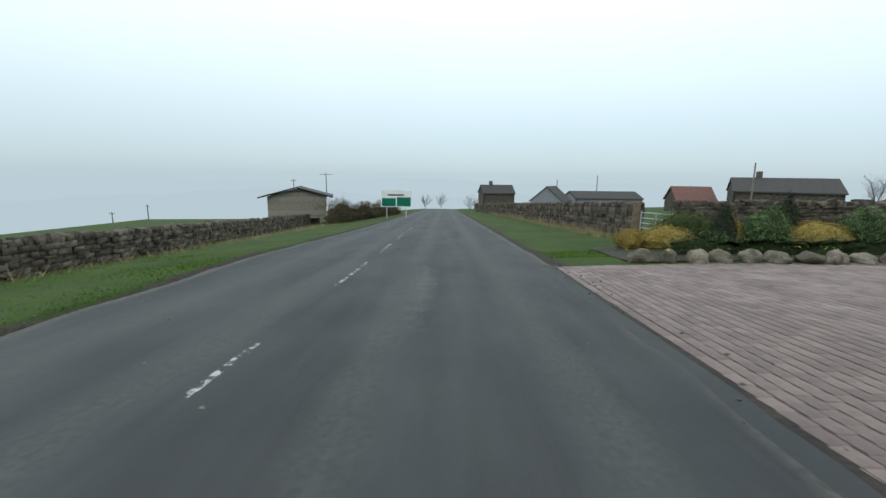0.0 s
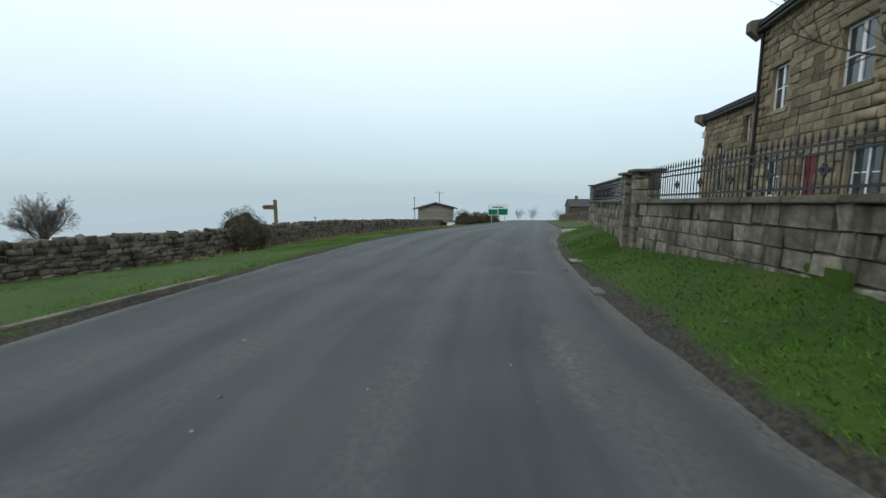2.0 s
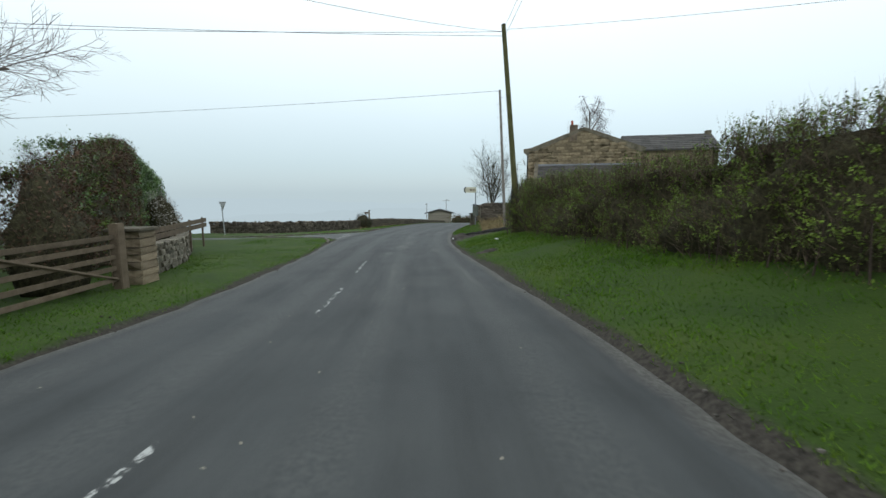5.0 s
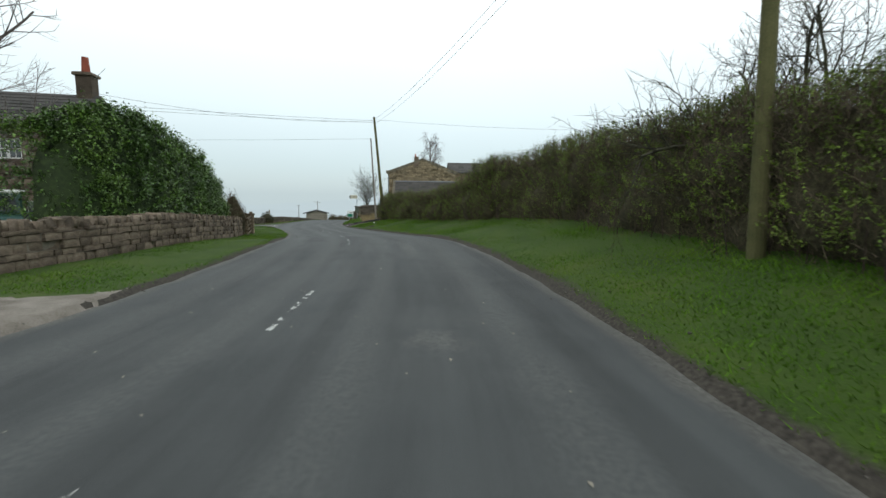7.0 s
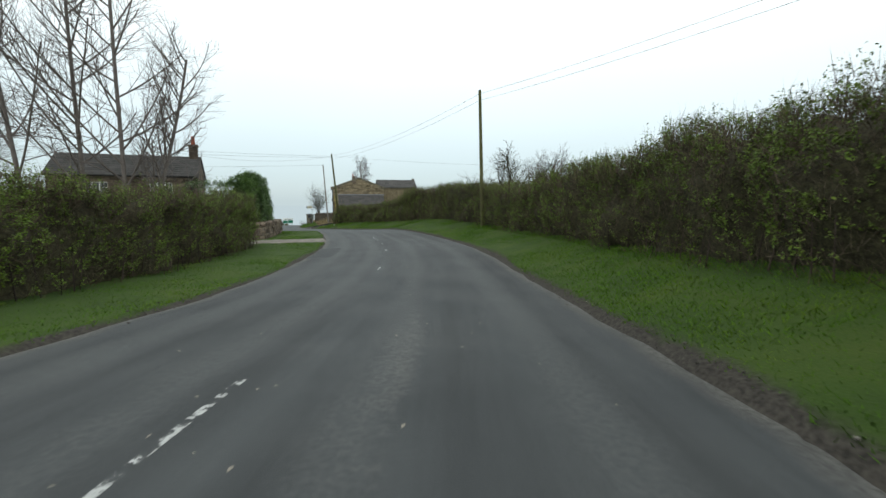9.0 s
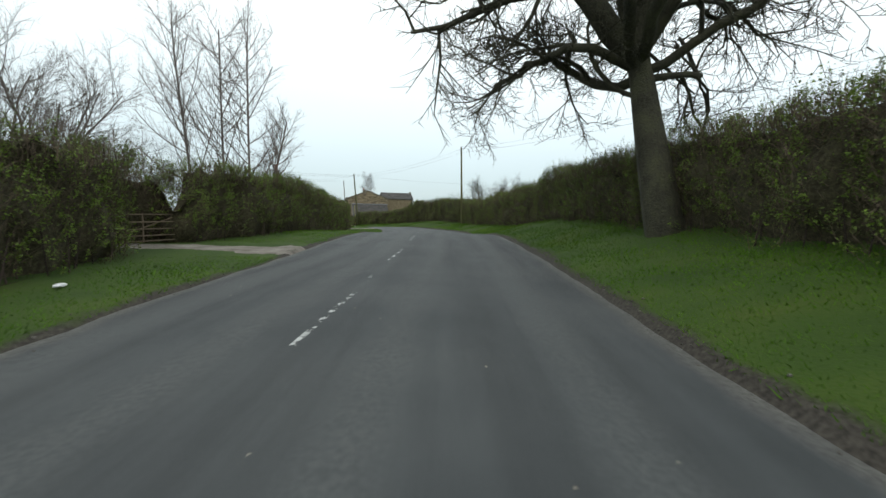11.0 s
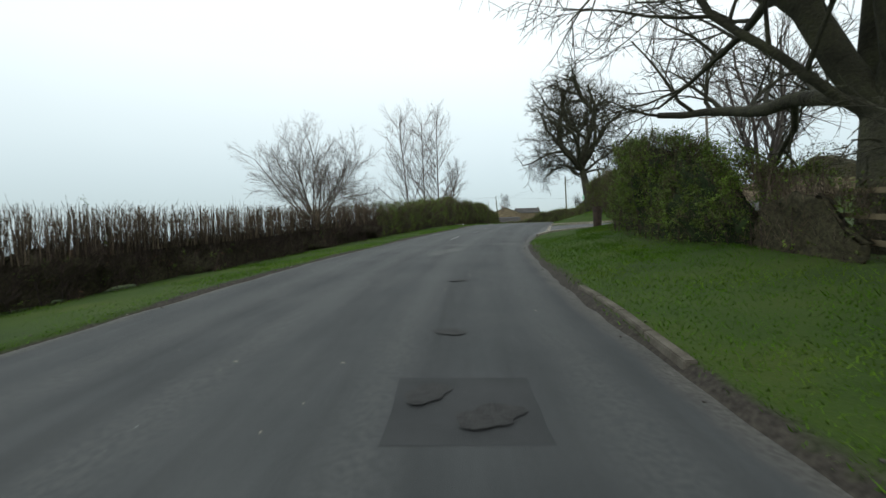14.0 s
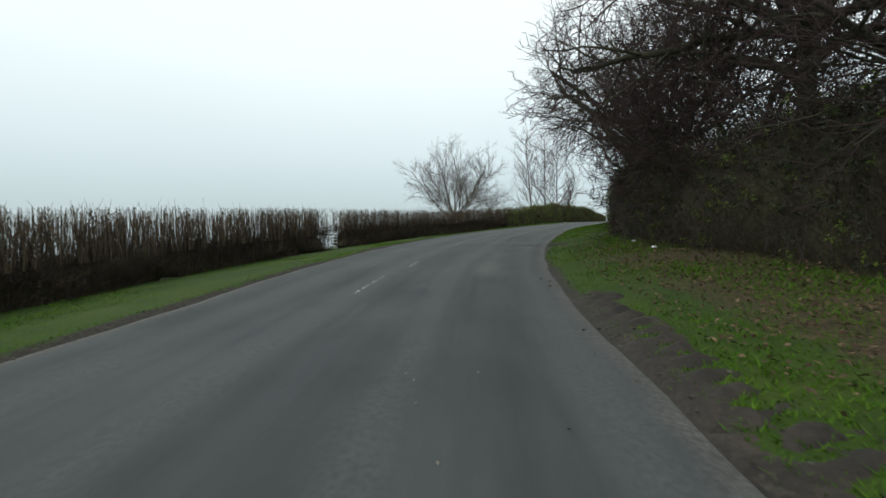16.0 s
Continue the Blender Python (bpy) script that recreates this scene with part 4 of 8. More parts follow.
def block_mesh(k, material):
    key = (k, material.name)
    if key not in _shared:
        _shared[key] = BLOCKS[k].copy()
        _shared[key].materials.append(material)
    return _shared[key]


def lay(parent, rows, mat_piece, mat_rest, name="stone", limit=300):
    """Lays stones, rows of (matrix, size): the first ones as pieces of their own, the rest joined."""
    rng = np.random.default_rng(len(rows) + 3)
    pi = parent.matrix_basis.inverted()
    vs, fs, base = [], [], 0
    for n, (m, size) in enumerate(rows):
        k = int(rng.integers(0, len(BLOCKS)))
        mm = pi @ m @ Matrix.Diagonal((*size, 1))
        if n < limit:
            ob = new(name, block_mesh(k, mat_piece))
            ob.parent = parent
            ob.matrix_basis = mm
        else:
            a = np.array(mm)
            vs.append(BLOCK_V[k] @ a[:3, :3].T + a[:3, 3])
            fs.append(BLOCK_F[k] + base)
            base += len(BLOCK_V[k])
    if vs:
        tagged(soup(name + "_rest", np.concatenate(vs), np.concatenate(fs), mat_rest, parent), "", kind="stuff")


def courses(line, height, ch, bl, depth, seed=1, jitter=0.25, tops=None, skip=None, near=None):
    """Stones in courses along a world line [(x, y, z)]: rows for lay(), nearest stretch first."""
    rng = np.random.default_rng(seed)
    line = np.array(line, float)
    d = np.r_[0, np.cumsum(np.hypot(*np.diff(line[:, :2], axis=0).T))]
    rows = []
    z = 0.0
    while z < height - 0.02:
        c = min(ch * rng.uniform(1 - jitter, 1 + jitter), height - z)
        if height - z - c < ch * 0.35:
            c = height - z
        u = -rng.uniform(0, bl * 0.5)
        while u < d[-1]:
            b = bl * rng.uniform(0.55, 1.5)
            u0, u1 = max(u, 0), min(u + b, d[-1])
            u += b
            if u1 - u0 < 0.05:
                continue
            um = (u0 + u1) / 2
            if skip and skip(um, z + c / 2):
                continue
            p = [np.interp(um, d, line[:, k]) for k in range(3)]
            e = [np.interp(min(um + 0.3, d[-1]), d, line[:, k]) - np.interp(max(um - 0.3, 0), d, line[:, k]) for k in range(2)]
            m = Matrix.Translation((p[0], p[1], p[2] + z + c / 2)) @ Matrix.Rotation(math.atan2(e[1], e[0]), 4, "Z") @ pose(0, rng.normal(0, 0.006 + 0.03 * jitter), 0, rng.normal(0, 3 * jitter), 0, rng.normal(0, 3 * jitter))
            rows.append((m, (u1 - u0 - 0.012, depth * rng.uniform(0.9, 1.12), c - 0.012), um))
        z += c
    if near is not None:
        rows.sort(key=lambda r: abs(r[2] - near))
    return [r[:2] for r in rows]


def wall_core(parent, line, height, depth, material, drop=0.15):
    """The body behind the stones: a band along the line."""
    line = np.array(line, float)
    e = np.gradient(line[:, :2], axis=0)
    n = np.stack([-e[:, 1], e[:, 0]], 1)
    n /= np.linalg.norm(n, axis=1)[:, None]
    o = np.array(parent.matrix_basis.translation)
    vs = []
    for p, q in zip(line, n):
        for a, z in ((-1, -drop), (-1, height), (1, height), (1, -drop)):
            vs.append((p[0] + q[0] * a * depth / 2, p[1] + q[1] * a * depth / 2, p[2] + z))
    i = np.arange(len(vs)).reshape(-1, 4)
    f = [np.stack([i[:-1, a], i[1:, a], i[1:, (a + 1) % 4], i[:-1, (a + 1) % 4]], -1) for a in range(4)]
    f = np.concatenate(f + [i[:1], i[-1:]])
    return soup("body", np.array(vs) - o, f, material, parent)


def dry_wall(name, label, pts, height, near=0.0, seed=1, piece=STONE_DARK_O, rest=STONE_DARK, cope=True, ch=0.13, bl=0.3, limit=300):
    """A dry stone field wall along a plan line (s, lat), with its cope stones set on edge."""
    s, la, t = along(pts, 0.5)
    line = W(s, la, -0.02)
    root = thing(name, label, "stone wall", line[0])
    wall_core(root, line, height - 0.05, 0.34, MORTAR)
    rows = courses(line, height, ch, bl, 0.46, seed, 0.45, near=near)
    if cope:
        rng = np.random.default_rng(seed)
        u = 0.0
        top = []
        while u < t[-1]:
            w = rng.uniform(0.1, 0.24)
            p = [np.interp(u, t, line[:, k]) for k in range(3)]
            e = [np.interp(min(u + 0.3, t[-1]), t, line[:, k]) - np.interp(max(u - 0.3, 0), t, line[:, k]) for k in range(2)]
            hh = rng.uniform(0.14, 0.28)
            m = Matrix.Translation((p[0], p[1], p[2] + height + hh / 2 - 0.03)) @ Matrix.Rotation(math.atan2(e[1], e[0]), 4, "Z") @ pose(0, 0, 0, rng.normal(0, 6), rng.normal(0, 14), rng.normal(0, 8))
            top.append((m, (w, 0.42 * rng.uniform(0.8, 1.15), hh)))
            u += w * 0.92
        rows = rows[: int(limit * 0.75)] + top[: int(limit * 0.25)] + rows[int(limit * 0.75):] + top[int(limit * 0.25):]
    lay(root, rows, piece, rest, limit=limit)
    return root


# ---------------------------------------------------------------- hedges
HAW = [(LEAF_HAW, 0.55), (LEAF_LIME, 0.45)]
hedge("hedge", "loose uneven hawthorn hedge in fresh leaf by a gateway", [(28.7, 5.9), (30, 5.4), (32, 5.25), (35.6, 5.1)], 1.3, [(28.6, 1.5), (30.2, 2.0), (32, 2.35), (34, 2.5), (36, 2.4)], [(LEAF_LIME, 0.5), (LEAF_HAW, 0.46), (LEAF_DARK, 0.04)], 640, 0.062, 240, seed=47, crest=0.9, rough=0.85)
hedge("hedge", "tall hawthorn hedge, brown twigs with fresh green leaves", [(35.2, 5.1), (44, 5.4), (55, 5.6)], 1.7, [(35, 2.4), (36, 2.5), (40, 2.3), (46, 2.3), (52, 2.8), (56, 3.2)], HAW, 800, 0.054, 200, seed=2, crest=0.5)
hedge("hedge", "tall hawthorn hedge, brown twigs with fresh green leaves", [(53.2, 5.75), (61, 6.4), (66, 6.0), (72, 5.7), (78, 5.15), (92, 5.2), (104, 5.4), (111, 5.6)], 1.9, [(55, 3.3), (62, 3.4), (70, 3.1), (77, 2.75), (84, 2.95), (112, 2.8)], HAW, 800, 0.054, 200, seed=3)
hedge("hedge", "clipped hawthorn hedge in fresh leaf under an oak", [(109.6, 5.75), (116, 5.5), (120, 5.6)], 1.8, [(111, 2.7), (120, 2.7)], HAW, 800, 0.054, 200, seed=4, crest=0.6)
hedge("thorn_thicket", "spreading thorn thicket coming into leaf beside a stone wall", [(119.4, 5.6), (122, 6.0), (123.9, 7.0)], 2.3, [(118, 2.8), (121, 3.3), (123, 3.2), (124.4, 2.4)], [(LEAF_HAW, 0.7), (LEAF_LIME, 0.3)], 720, 0.06, 320, seed=44, rough=0.6, crest=1.0, lean=0.4, spray=0.6, category="thicket")
hedge("hedge", "bright green hedge in fresh leaf by a side road", [(134.2, 7.9), (137.5, 6.3), (141, 5.2), (146, 5.0), (148.8, 5.2), (150.2, 5.8)], 1.3, [(133, 3.2), (136, 3.6), (140, 3.5), (144, 3.1), (148.6, 2.9), (149.6, 2.4), (150.4, 1.7)], [(LEAF_LIME, 0.8), (LEAF_HAW, 0.2)], 900, 0.066, 160, seed=5, core=LAUREL_CORE, rough=0.6, crest=0.7, lean=0.4)
hedge("thin_hedge", "thin scrappy thorn hedge end beside a timber fence", [(150.2, 5.9), (151.6, 5.8), (153.2, 5.8)], 0.7, [(150, 1.9), (151.6, 1.5), (153.4, 1.1)], [(LEAF_HAW, 0.7), (LEAF_LIME, 0.3)], 150, 0.06, 240, seed=46, rough=0.6, crest=0.8, lean=0.3, spray=0.6)
# dark leaves and twigs: partly their own colour, partly the trees' shade painted in
hedge("shrub_belt", "dense dark evergreen shrubs under bare trees", [(160.3, 4.8), (164, 4.8), (168, 5.1), (174, 6.0), (188, 7.0)], 2.8, [(157, 2.4), (161, 2.7), (170, 3.0), (176, 3.4), (190, 3.8)], [(LEAF_DARK, 0.75), (LEAF_HAW, 0.25)], 240, 0.08, 220, seed=6, stick_mat=TWIG_DARK, rough=0.3, crest=0.6, category="shrubs")
hedge("hedge", "clipped hawthorn hedge beginning to leaf, beside a drive", [(75.2, -8.6), (82, -8.3), (95, -8.2), (104, -8.3), (109, -9.4)], 1.5, [(75, 2.5), (100, 2.6), (107, 2.75)], [(LEAF_HAW, 0.33), (LEAF_LIME, 0.67)], 760, 0.056, 170, seed=7)
hedge("hedge", "clipped hawthorn hedge beginning to leaf", [(112.6, -9.3), (114.5, -8.2), (118, -7.4), (127, -7.0), (134, -7.4)], 1.5, [(113, 2.9), (119, 2.6), (128, 2.25), (135, 2.15)], [(LEAF_HAW, 0.33), (LEAF_LIME, 0.67)], 760, 0.056, 180, bare=0.12, seed=8)
hedge("hedge", "clipped brown hedge with bare upright shoots", [(134, -7.6), (142, -8.6), (150, -9.6), (159.6, -10.2)], 1.2, [(134, 2.15), (160, 2.35)], [(LEAF_HAW, 0.4), (LEAF_BROWN, 0.6)], 150, 0.06, 380, bare=0.8, seed=9, stick_mat=TWIG_DARK)
hedge("hedge", "clipped brown hedge with bare upright shoots", [(161.5, -10.0), (170, -9.8), (178, -9.4), (190, -9)], 1.2, [(162, 2.3), (178, 2.1), (190, 2.1)], [(LEAF_BROWN, 1.0)], 110, 0.06, 380, bare=0.9, seed=10, stick_mat=TWIG_DARK)
hedge("laurel_hedge", "glossy green laurel hedge behind a stone wall", [(47.2, -7.9), (52, -7.9), (56, -8.3), (59.0, -8.9), (61.2, -10.0)], 2.8, [(47, 2.4), (49.5, 3.4), (52.5, 4.1), (56, 4.6), (59.0, 4.7), (60.6, 4.4), (61.3, 3.8)], [(LEAF_LAUREL, 1.0)], 620, 0.11, 0, seed=11, stems=False, core=LAUREL_CORE, rough=0.4, crest=0.5, lean=0.6, spray=0.5)
blob_bush("brown_bush", "upright russet brown bush at a wall end", tuple(W(46.0, -7.9)), (0.8, 0.8, 2.7), LEAF_BROWN, 1100, 0.07, 17, 700, pointed=0.3)
hedge("laurel_hedge", "glossy green laurel hedge behind a stone wall", [(23.9, -18.7), (26, -17.4), (28.4, -16.1), (31, -14.7), (33.4, -13.4)], 3.0, [(23.8, 3.4), (25, 4.4), (29, 4.8), (31.5, 4.8), (34, 5.0)], [(LEAF_LAUREL, 1.0)], 560, 0.11, 0, seed=12, stems=False, core=LAUREL_CORE, rough=0.45, crest=0.5, lean=0.5, spray=0.5)
blob_bush("cream_bush", "rounded shrub with fading cream flower heads", tuple(W(30.9, -14.3)), (1.0, 0.9, 3.1), BUD, 1300, 0.1, 18, 200, pointed=0.2)
hedge("beech_hedge", "russet brown hedge behind a stone wall", [(33.6, -13.1), (37, -11.4), (43.6, -8.9)], 2.2, [(33, 5.0), (36, 4.6), (40, 3.6), (44, 2.6)], [(LEAF_BROWN, 0.55), (LEAF_HAW, 0.25), (LEAF_LAUREL, 0.2)], 330, 0.09, 120, seed=13, stems=False, rough=0.3, crest=0.4, lean=0.3)
hedge("hedge", "dark clipped hedge before a distant shed", [(-64, -6.2), (-52, -7.2), (-42, -8.5), (-37.5, -9.5)], 1.3, [(-64, 1.5), (-44, 1.7), (-37, 1.9)], [(LEAF_BROWN, 0.6), (LEAF_HAW, 0.4)], 140, 0.09, 60, seed=14)

# ---------------------------------------------------------------- trees
_r = np.random.default_rng(21)
o = {}
grow(_r, (0, 0, -0.3), (-0.2, 0.08, 1), 5.3, 0.56, [], o, 0, 0.05, 0)
FORK = o[0][0][0][-1]
OAK = [None, (8, 0.52, 58, 0.22), (7, 0.55, 56, 0.15), (6, 0.58, 50, 0.12), (4, 0.6, 46, 0.1)]
# way, length, radius, how far under the fork it springs
for way, ln, r, down in (((-0.62, 0.1, 0.8), 9.2, 0.36, 0.2), ((0.2, 0.0, 1.0), 9.6, 0.34, 0.0), ((0.15, -0.55, 0.85), 8.4, 0.22, 0.1), ((-0.25, 0.6, 0.8), 8.8, 0.24, 0.2), ((0.8, 0.1, 0.62), 7.4, 0.19, 0.3), ((-0.9, -0.25, 0.5), 7.4, 0.17, 0.5),
                         ((0.6, 0.55, 0.6), 8.0, 0.2, 0.2), ((0.7, -0.45, 0.45), 6.2, 0.14, 0.6), ((-0.75, 0.55, 0.42), 6.6, 0.14, 0.5), ((-0.5, -0.6, 0.62), 7.6, 0.17, 0.3), ((-0.7, 0.5, 0.1), 4.0, 0.075, 1.2), ((0.9, 0.3, 0.4), 5.4, 0.11, 0.8), ((-0.1, 0.1, 1.0), 9.4, 0.2, 0.0), ((0.1, 0.9, 0.35), 6.4, 0.15, 0.7)):
    grow(_r, FORK - np.array([-0.15 * down, 0, down]), way, ln, r, OAK, o, 1, 0.25, 0.03, 0.011)
tree("oak_tree", "large bare oak tree with a mossy trunk in the hedge", (10.2, -111.5, GZ(10.2, -111.5)), o, BARK, BARK, thick=2)

_r = np.random.default_rng(22)
o = {}
grow(_r, (0, 0, -0.3), (-0.04, 0.0, 1), 2.9, 0.55, [], o, 0, 0.04, 0)
for way, ln, r in (((-0.4, 0.05, 0.95), 10.5, 0.27), ((-0.03, 0.1, 1), 10.5, 0.21), ((0.52, 0.0, 0.85), 9.5, 0.22), ((-0.3, -0.5, 0.8), 8.5, 0.18), ((0.25, 0.6, 0.8), 8, 0.2), ((-0.8, 0.1, 0.7), 6.6, 0.1), ((0.5, -0.6, 0.7), 8, 0.17)):
    st = o[0][0][0][-1] - np.array([0, 0, _r.uniform(0, 0.4)])
    grow(_r, st, way, ln, r, [None, (8, 0.52, 48, 0.2), (7, 0.58, 50, 0.15), (6, 0.58, 46, 0.12), (4, 0.55, 42, 0.15)], o, 1, 0.18, 0.03, 0.009)
tree("field_tree", "large bare tree forking low behind a timber fence", tuple(W(151.8, 7.7)), o, BARK, BARK, thick=2)

# place, seed, trunk height, trunk radius, limb length, label
for at, sd, th, tr, ln, nm in (((156.6, 7.4), 31, 1.4, 0.2, 3.4, "dark bare hedgerow tree with crooked stems"), ((161.8, 7.6), 32, 5.6, 0.23, 6.4, "tall bare tree with dense reddish twigs"), ((166.4, 8.0), 33, 2.2, 0.18, 6.6, "spreading bare tree with dense reddish twigs"),
                               ((171.0, 8.3), 35, 6.4, 0.33, 6.6, "thick ivied trunk of a tall bare tree"), ((176, 9.6), 34, 2.8, 0.22, 6.2, "bare tree with dense reddish twigs")):
    _r = np.random.default_rng(sd)
    o = {}
    grow(_r, (0, 0, -0.2), (0.03, 0.03, 1), th, tr, [], o, 0, 0.05)
    nl = 6 if sd == 31 else 9
    for k in range(nl):
        a = k * 6.283 / nl + _r.uniform(0, 0.5)
        e = _r.uniform(0.25, 1.3)
        grow(_r, o[0][0][0][-1] - np.array([0, 0, _r.uniform(0, 0.35) * th]), (math.cos(a), math.sin(a), e), ln * _r.uniform(0.8, 1.1), tr * 0.45, [None, (9, 0.55, 50, 0.1), (8, 0.6, 48, 0.1), (5 if sd < 34 else 4, 0.6, 45, 0.1), (2 if sd < 34 else 1, 0.6, 42, 0.2)] if sd > 31 else [None, (6, 0.6, 46, 0.15), (5, 0.6, 46, 0.12), (4, 0.55, 45, 0.12)], o, 1, 0.17, 0.03, 0.012)
    tree("bare_tree", nm, tuple(W(*at)), o, BARK, BARK_RED if sd > 31 else BARK, thick=2)


def poplar(at, sd, stems, ht, label, name="poplar_tree", ang=52, bark=BARK_PALE):
    _r = np.random.default_rng(sd)
    o = {}
    for x, y, w, k in stems:
        grow(_r, (x, y, -0.2), (w, 0.02, 1), ht * k, 0.17, [(24, 0.33, ang, 0.15), (10, 0.5, 42, 0.1), (5, 0.55, 38, 0.15)], o, 0, 0.025, 0.06, 0.013)
    return tree(name, label, (at[0], at[1], GZ(*at)), o, bark, bark, thick=1)


poplar((-9.6, -60.5), 41, ((-3.6, 0, -0.1, 1.0), (-0.4, 1, -0.06, 1.02), (2.6, 0, -0.04, 1.0), (3.4, 1, 0.3, 0.6)), 25, "row of three slim bare trees behind the hedge")


def spreading(at, sd, ht, label, n=7, wide=0.62, bark=BARK_PALE, name="bare_tree", z=None, rad=0.16, fine=5, bend=0.08, thin=0.006):
    _r = np.random.default_rng(sd)
    o = {}
    grow(_r, (0, 0, -0.2), (0.0, 0.02, 1), ht * 0.14, rad, [], o, 0, 0.04)
    for k in range(n):
        a = k * 6.283 / n + _r.uniform(0, 0.6)
        w = wide * _r.uniform(0.3, 1.15)
        grow(_r, o[0][0][0][-1], (math.cos(a) * w, math.sin(a) * w, 1), ht * 0.62 * _r.uniform(0.85, 1.1), rad * 0.5, [None, (11, 0.5, 38, 0.15), (8, 0.52, 40, 0.15), (fine, 0.5, 38, 0.2)], o, 1, bend, 0.04, thin)
    return tree(name, label, (at[0], at[1], GZ(*at) if z is None else z), o, bark, bark, thick=1)


spreading((-41, -42), 42, 34, "broad many-stemmed bare willow beyond the hedge", 15, 1.15, name="willow_tree", rad=0.4, z=1.5, fine=6, bend=0.1, thin=0.022)
spreading((-29, -45), 43, 17, "small bare grey tree beyond the hedge", 8, 0.65, z=1.8)
spreading((22.3, -66), 44, 7.6, "bare hawthorn tree rising from the hedge", 8, 1.0, BARK, "hawthorn_tree", rad=0.13, bend=0.24)
spreading((33, -52), 45, 8.5, "bare tree behind the hedge", 7, 0.6)
spreading((-30, -27), 47, 9.0, "tall bare tree with pale buds behind a house", 9, 0.5, rad=0.14, z=0.0, thin=0.009)
spreading((5.9, -16.6), 48, 7.2, "bare many-stemmed shrub behind a rough stone wall", 9, 0.3, BARK, "bare_shrub", rad=0.09, fine=1)
spreading((-104.8, 50), 49, 12.5, "far round bare tree in a field", 13, 1.3, name="far_tree", z=-10.6, rad=0.35, thin=0.03)
_r = np.random.default_rng(50)
o = {}
grow(_r, (0, 0, -0.2), (0.03, 0.02, 1), 14.0, 0.17, [(26, 0.28, 48, 0.3), (9, 0.45, 60, 0.2), (7, 0.9, 60, 0.2)], o, 0, 0.05, (0.02, 0.06, -0.22, -0.6), 0.004)
tree("birch_tree", "tall weeping birch with fine hanging twigs behind a stone house", (15.0, 3.2, 0.2), o, BARK_PALE, BARK_RED, thick=1)
spreading((13.6, -117.2), 52, 6.6, "bare hawthorn tree behind the thicket", 8, 0.9, BARK, "hawthorn_tree", rad=0.13, bend=0.24)
spreading((7.6, -139.5), 53, 8.5, "slim bare tree behind a green hedge", 5, 0.35)
spreading((-26, -168), 54, 5.5, "small bare field tree", 5, 0.5, BARK, z=-1.6)
spreading((-30, -160), 55, 5.0, "small bare field tree", 6, 0.7, BARK, z=-1.8)

# ---------------------------------------------------------------- stone walls
dry_wall("field_wall", "long dark dry stone field wall along the verge", [(-46, -13.5), (-30, -12.2), (-15, -11.2), (0, -10.9), (11, -11.3), (16, -12.4), (19.5, -14.5), (21, -18)], 0.85, near=47, seed=61)
dry_wall("field_wall", "dark dry stone wall beside a side road", [(20.6, -21), (20.5, -27), (20, -40)], 0.9, near=0, seed=62, limit=60)
dry_wall("garden_wall", "coursed pale stone garden wall below a hedge", [(44.0, -7.4), (40, -8.5), (35, -10.6), (31, -13.5), (27.6, -15.6), (24.3, -17.5)], 0.9, near=3, seed=63, piece=STONE, rest=STONE_DARK, cope=False, ch=0.16, bl=0.36)
dry_wall("garden_wall", "old brown stone wall with rounded top below a laurel hedge", [(48.2, -7.5), (53, -7.7), (58, -8.1), (65, -8.7), (69.3, -9.2), (70.2, -11.5)], 0.92, near=16, seed=64, piece=STONE_BROWN_O, rest=STONE_BROWN, ch=0.17, bl=0.36)
dry_wall("roadside_wall", "coursed sandstone wall beyond a side road", [(124.7, 8.5), (122.4, 13.0), (121.0, 17), (119, 28)], 1.12, near=0, seed=65, piece=STONE_TAN, rest=STONE_HOUSE, ch=0.17, bl=0.42)
dry_wall("field_wall", "rough overgrown stone wall along the far verge", [(-18.5, 8.4), (-30, 8.0), (-60, 7.2), (-90, 6.6)], 1.3, near=0, seed=66, limit=80, ch=0.26, bl=0.55)
dry_wall("rough_wall", "dark rough stone wall with mossy top", [(20.2, 4.5), (19.7, 6.5), (19.0, 8.6)], 1.35, near=0, seed=67, ch=0.2, bl=0.42)
dry_wall("field_wall", "distant dark field wall across a misty meadow", [(-40, -60), (-66, -56), (-90, -40)], 1.2, near=0, seed=69, limit=10, ch=0.3, bl=0.6)
spreading((17, -117.5), 56, 6.0, "bare hawthorn tree by a field wall", 8, 0.9, BARK, "hawthorn_tree", rad=0.13, bend=0.24)
for _k in range(6):
    blob_bush("far_wood", "distant dark leafless wood beyond a field", (50 + 11 * _k, -92 - 4 * (_k % 3), 2.2), (8 + _k % 2 * 2, 5, 12 + (_k * 37 % 3)), BARK, 5000, 0.3, 300 + _k, category="wood")
hedge("gap_hedge", "brown hedge behind a field gate", [(107.6, -10.4), (111, -11.2), (114.2, -9.9)], 1.2, [(107, 2.6), (114.5, 2.6)], [(LEAF_HAW, 0.6), (LEAF_LIME, 0.4)], 330, 0.07, 200, seed=45)


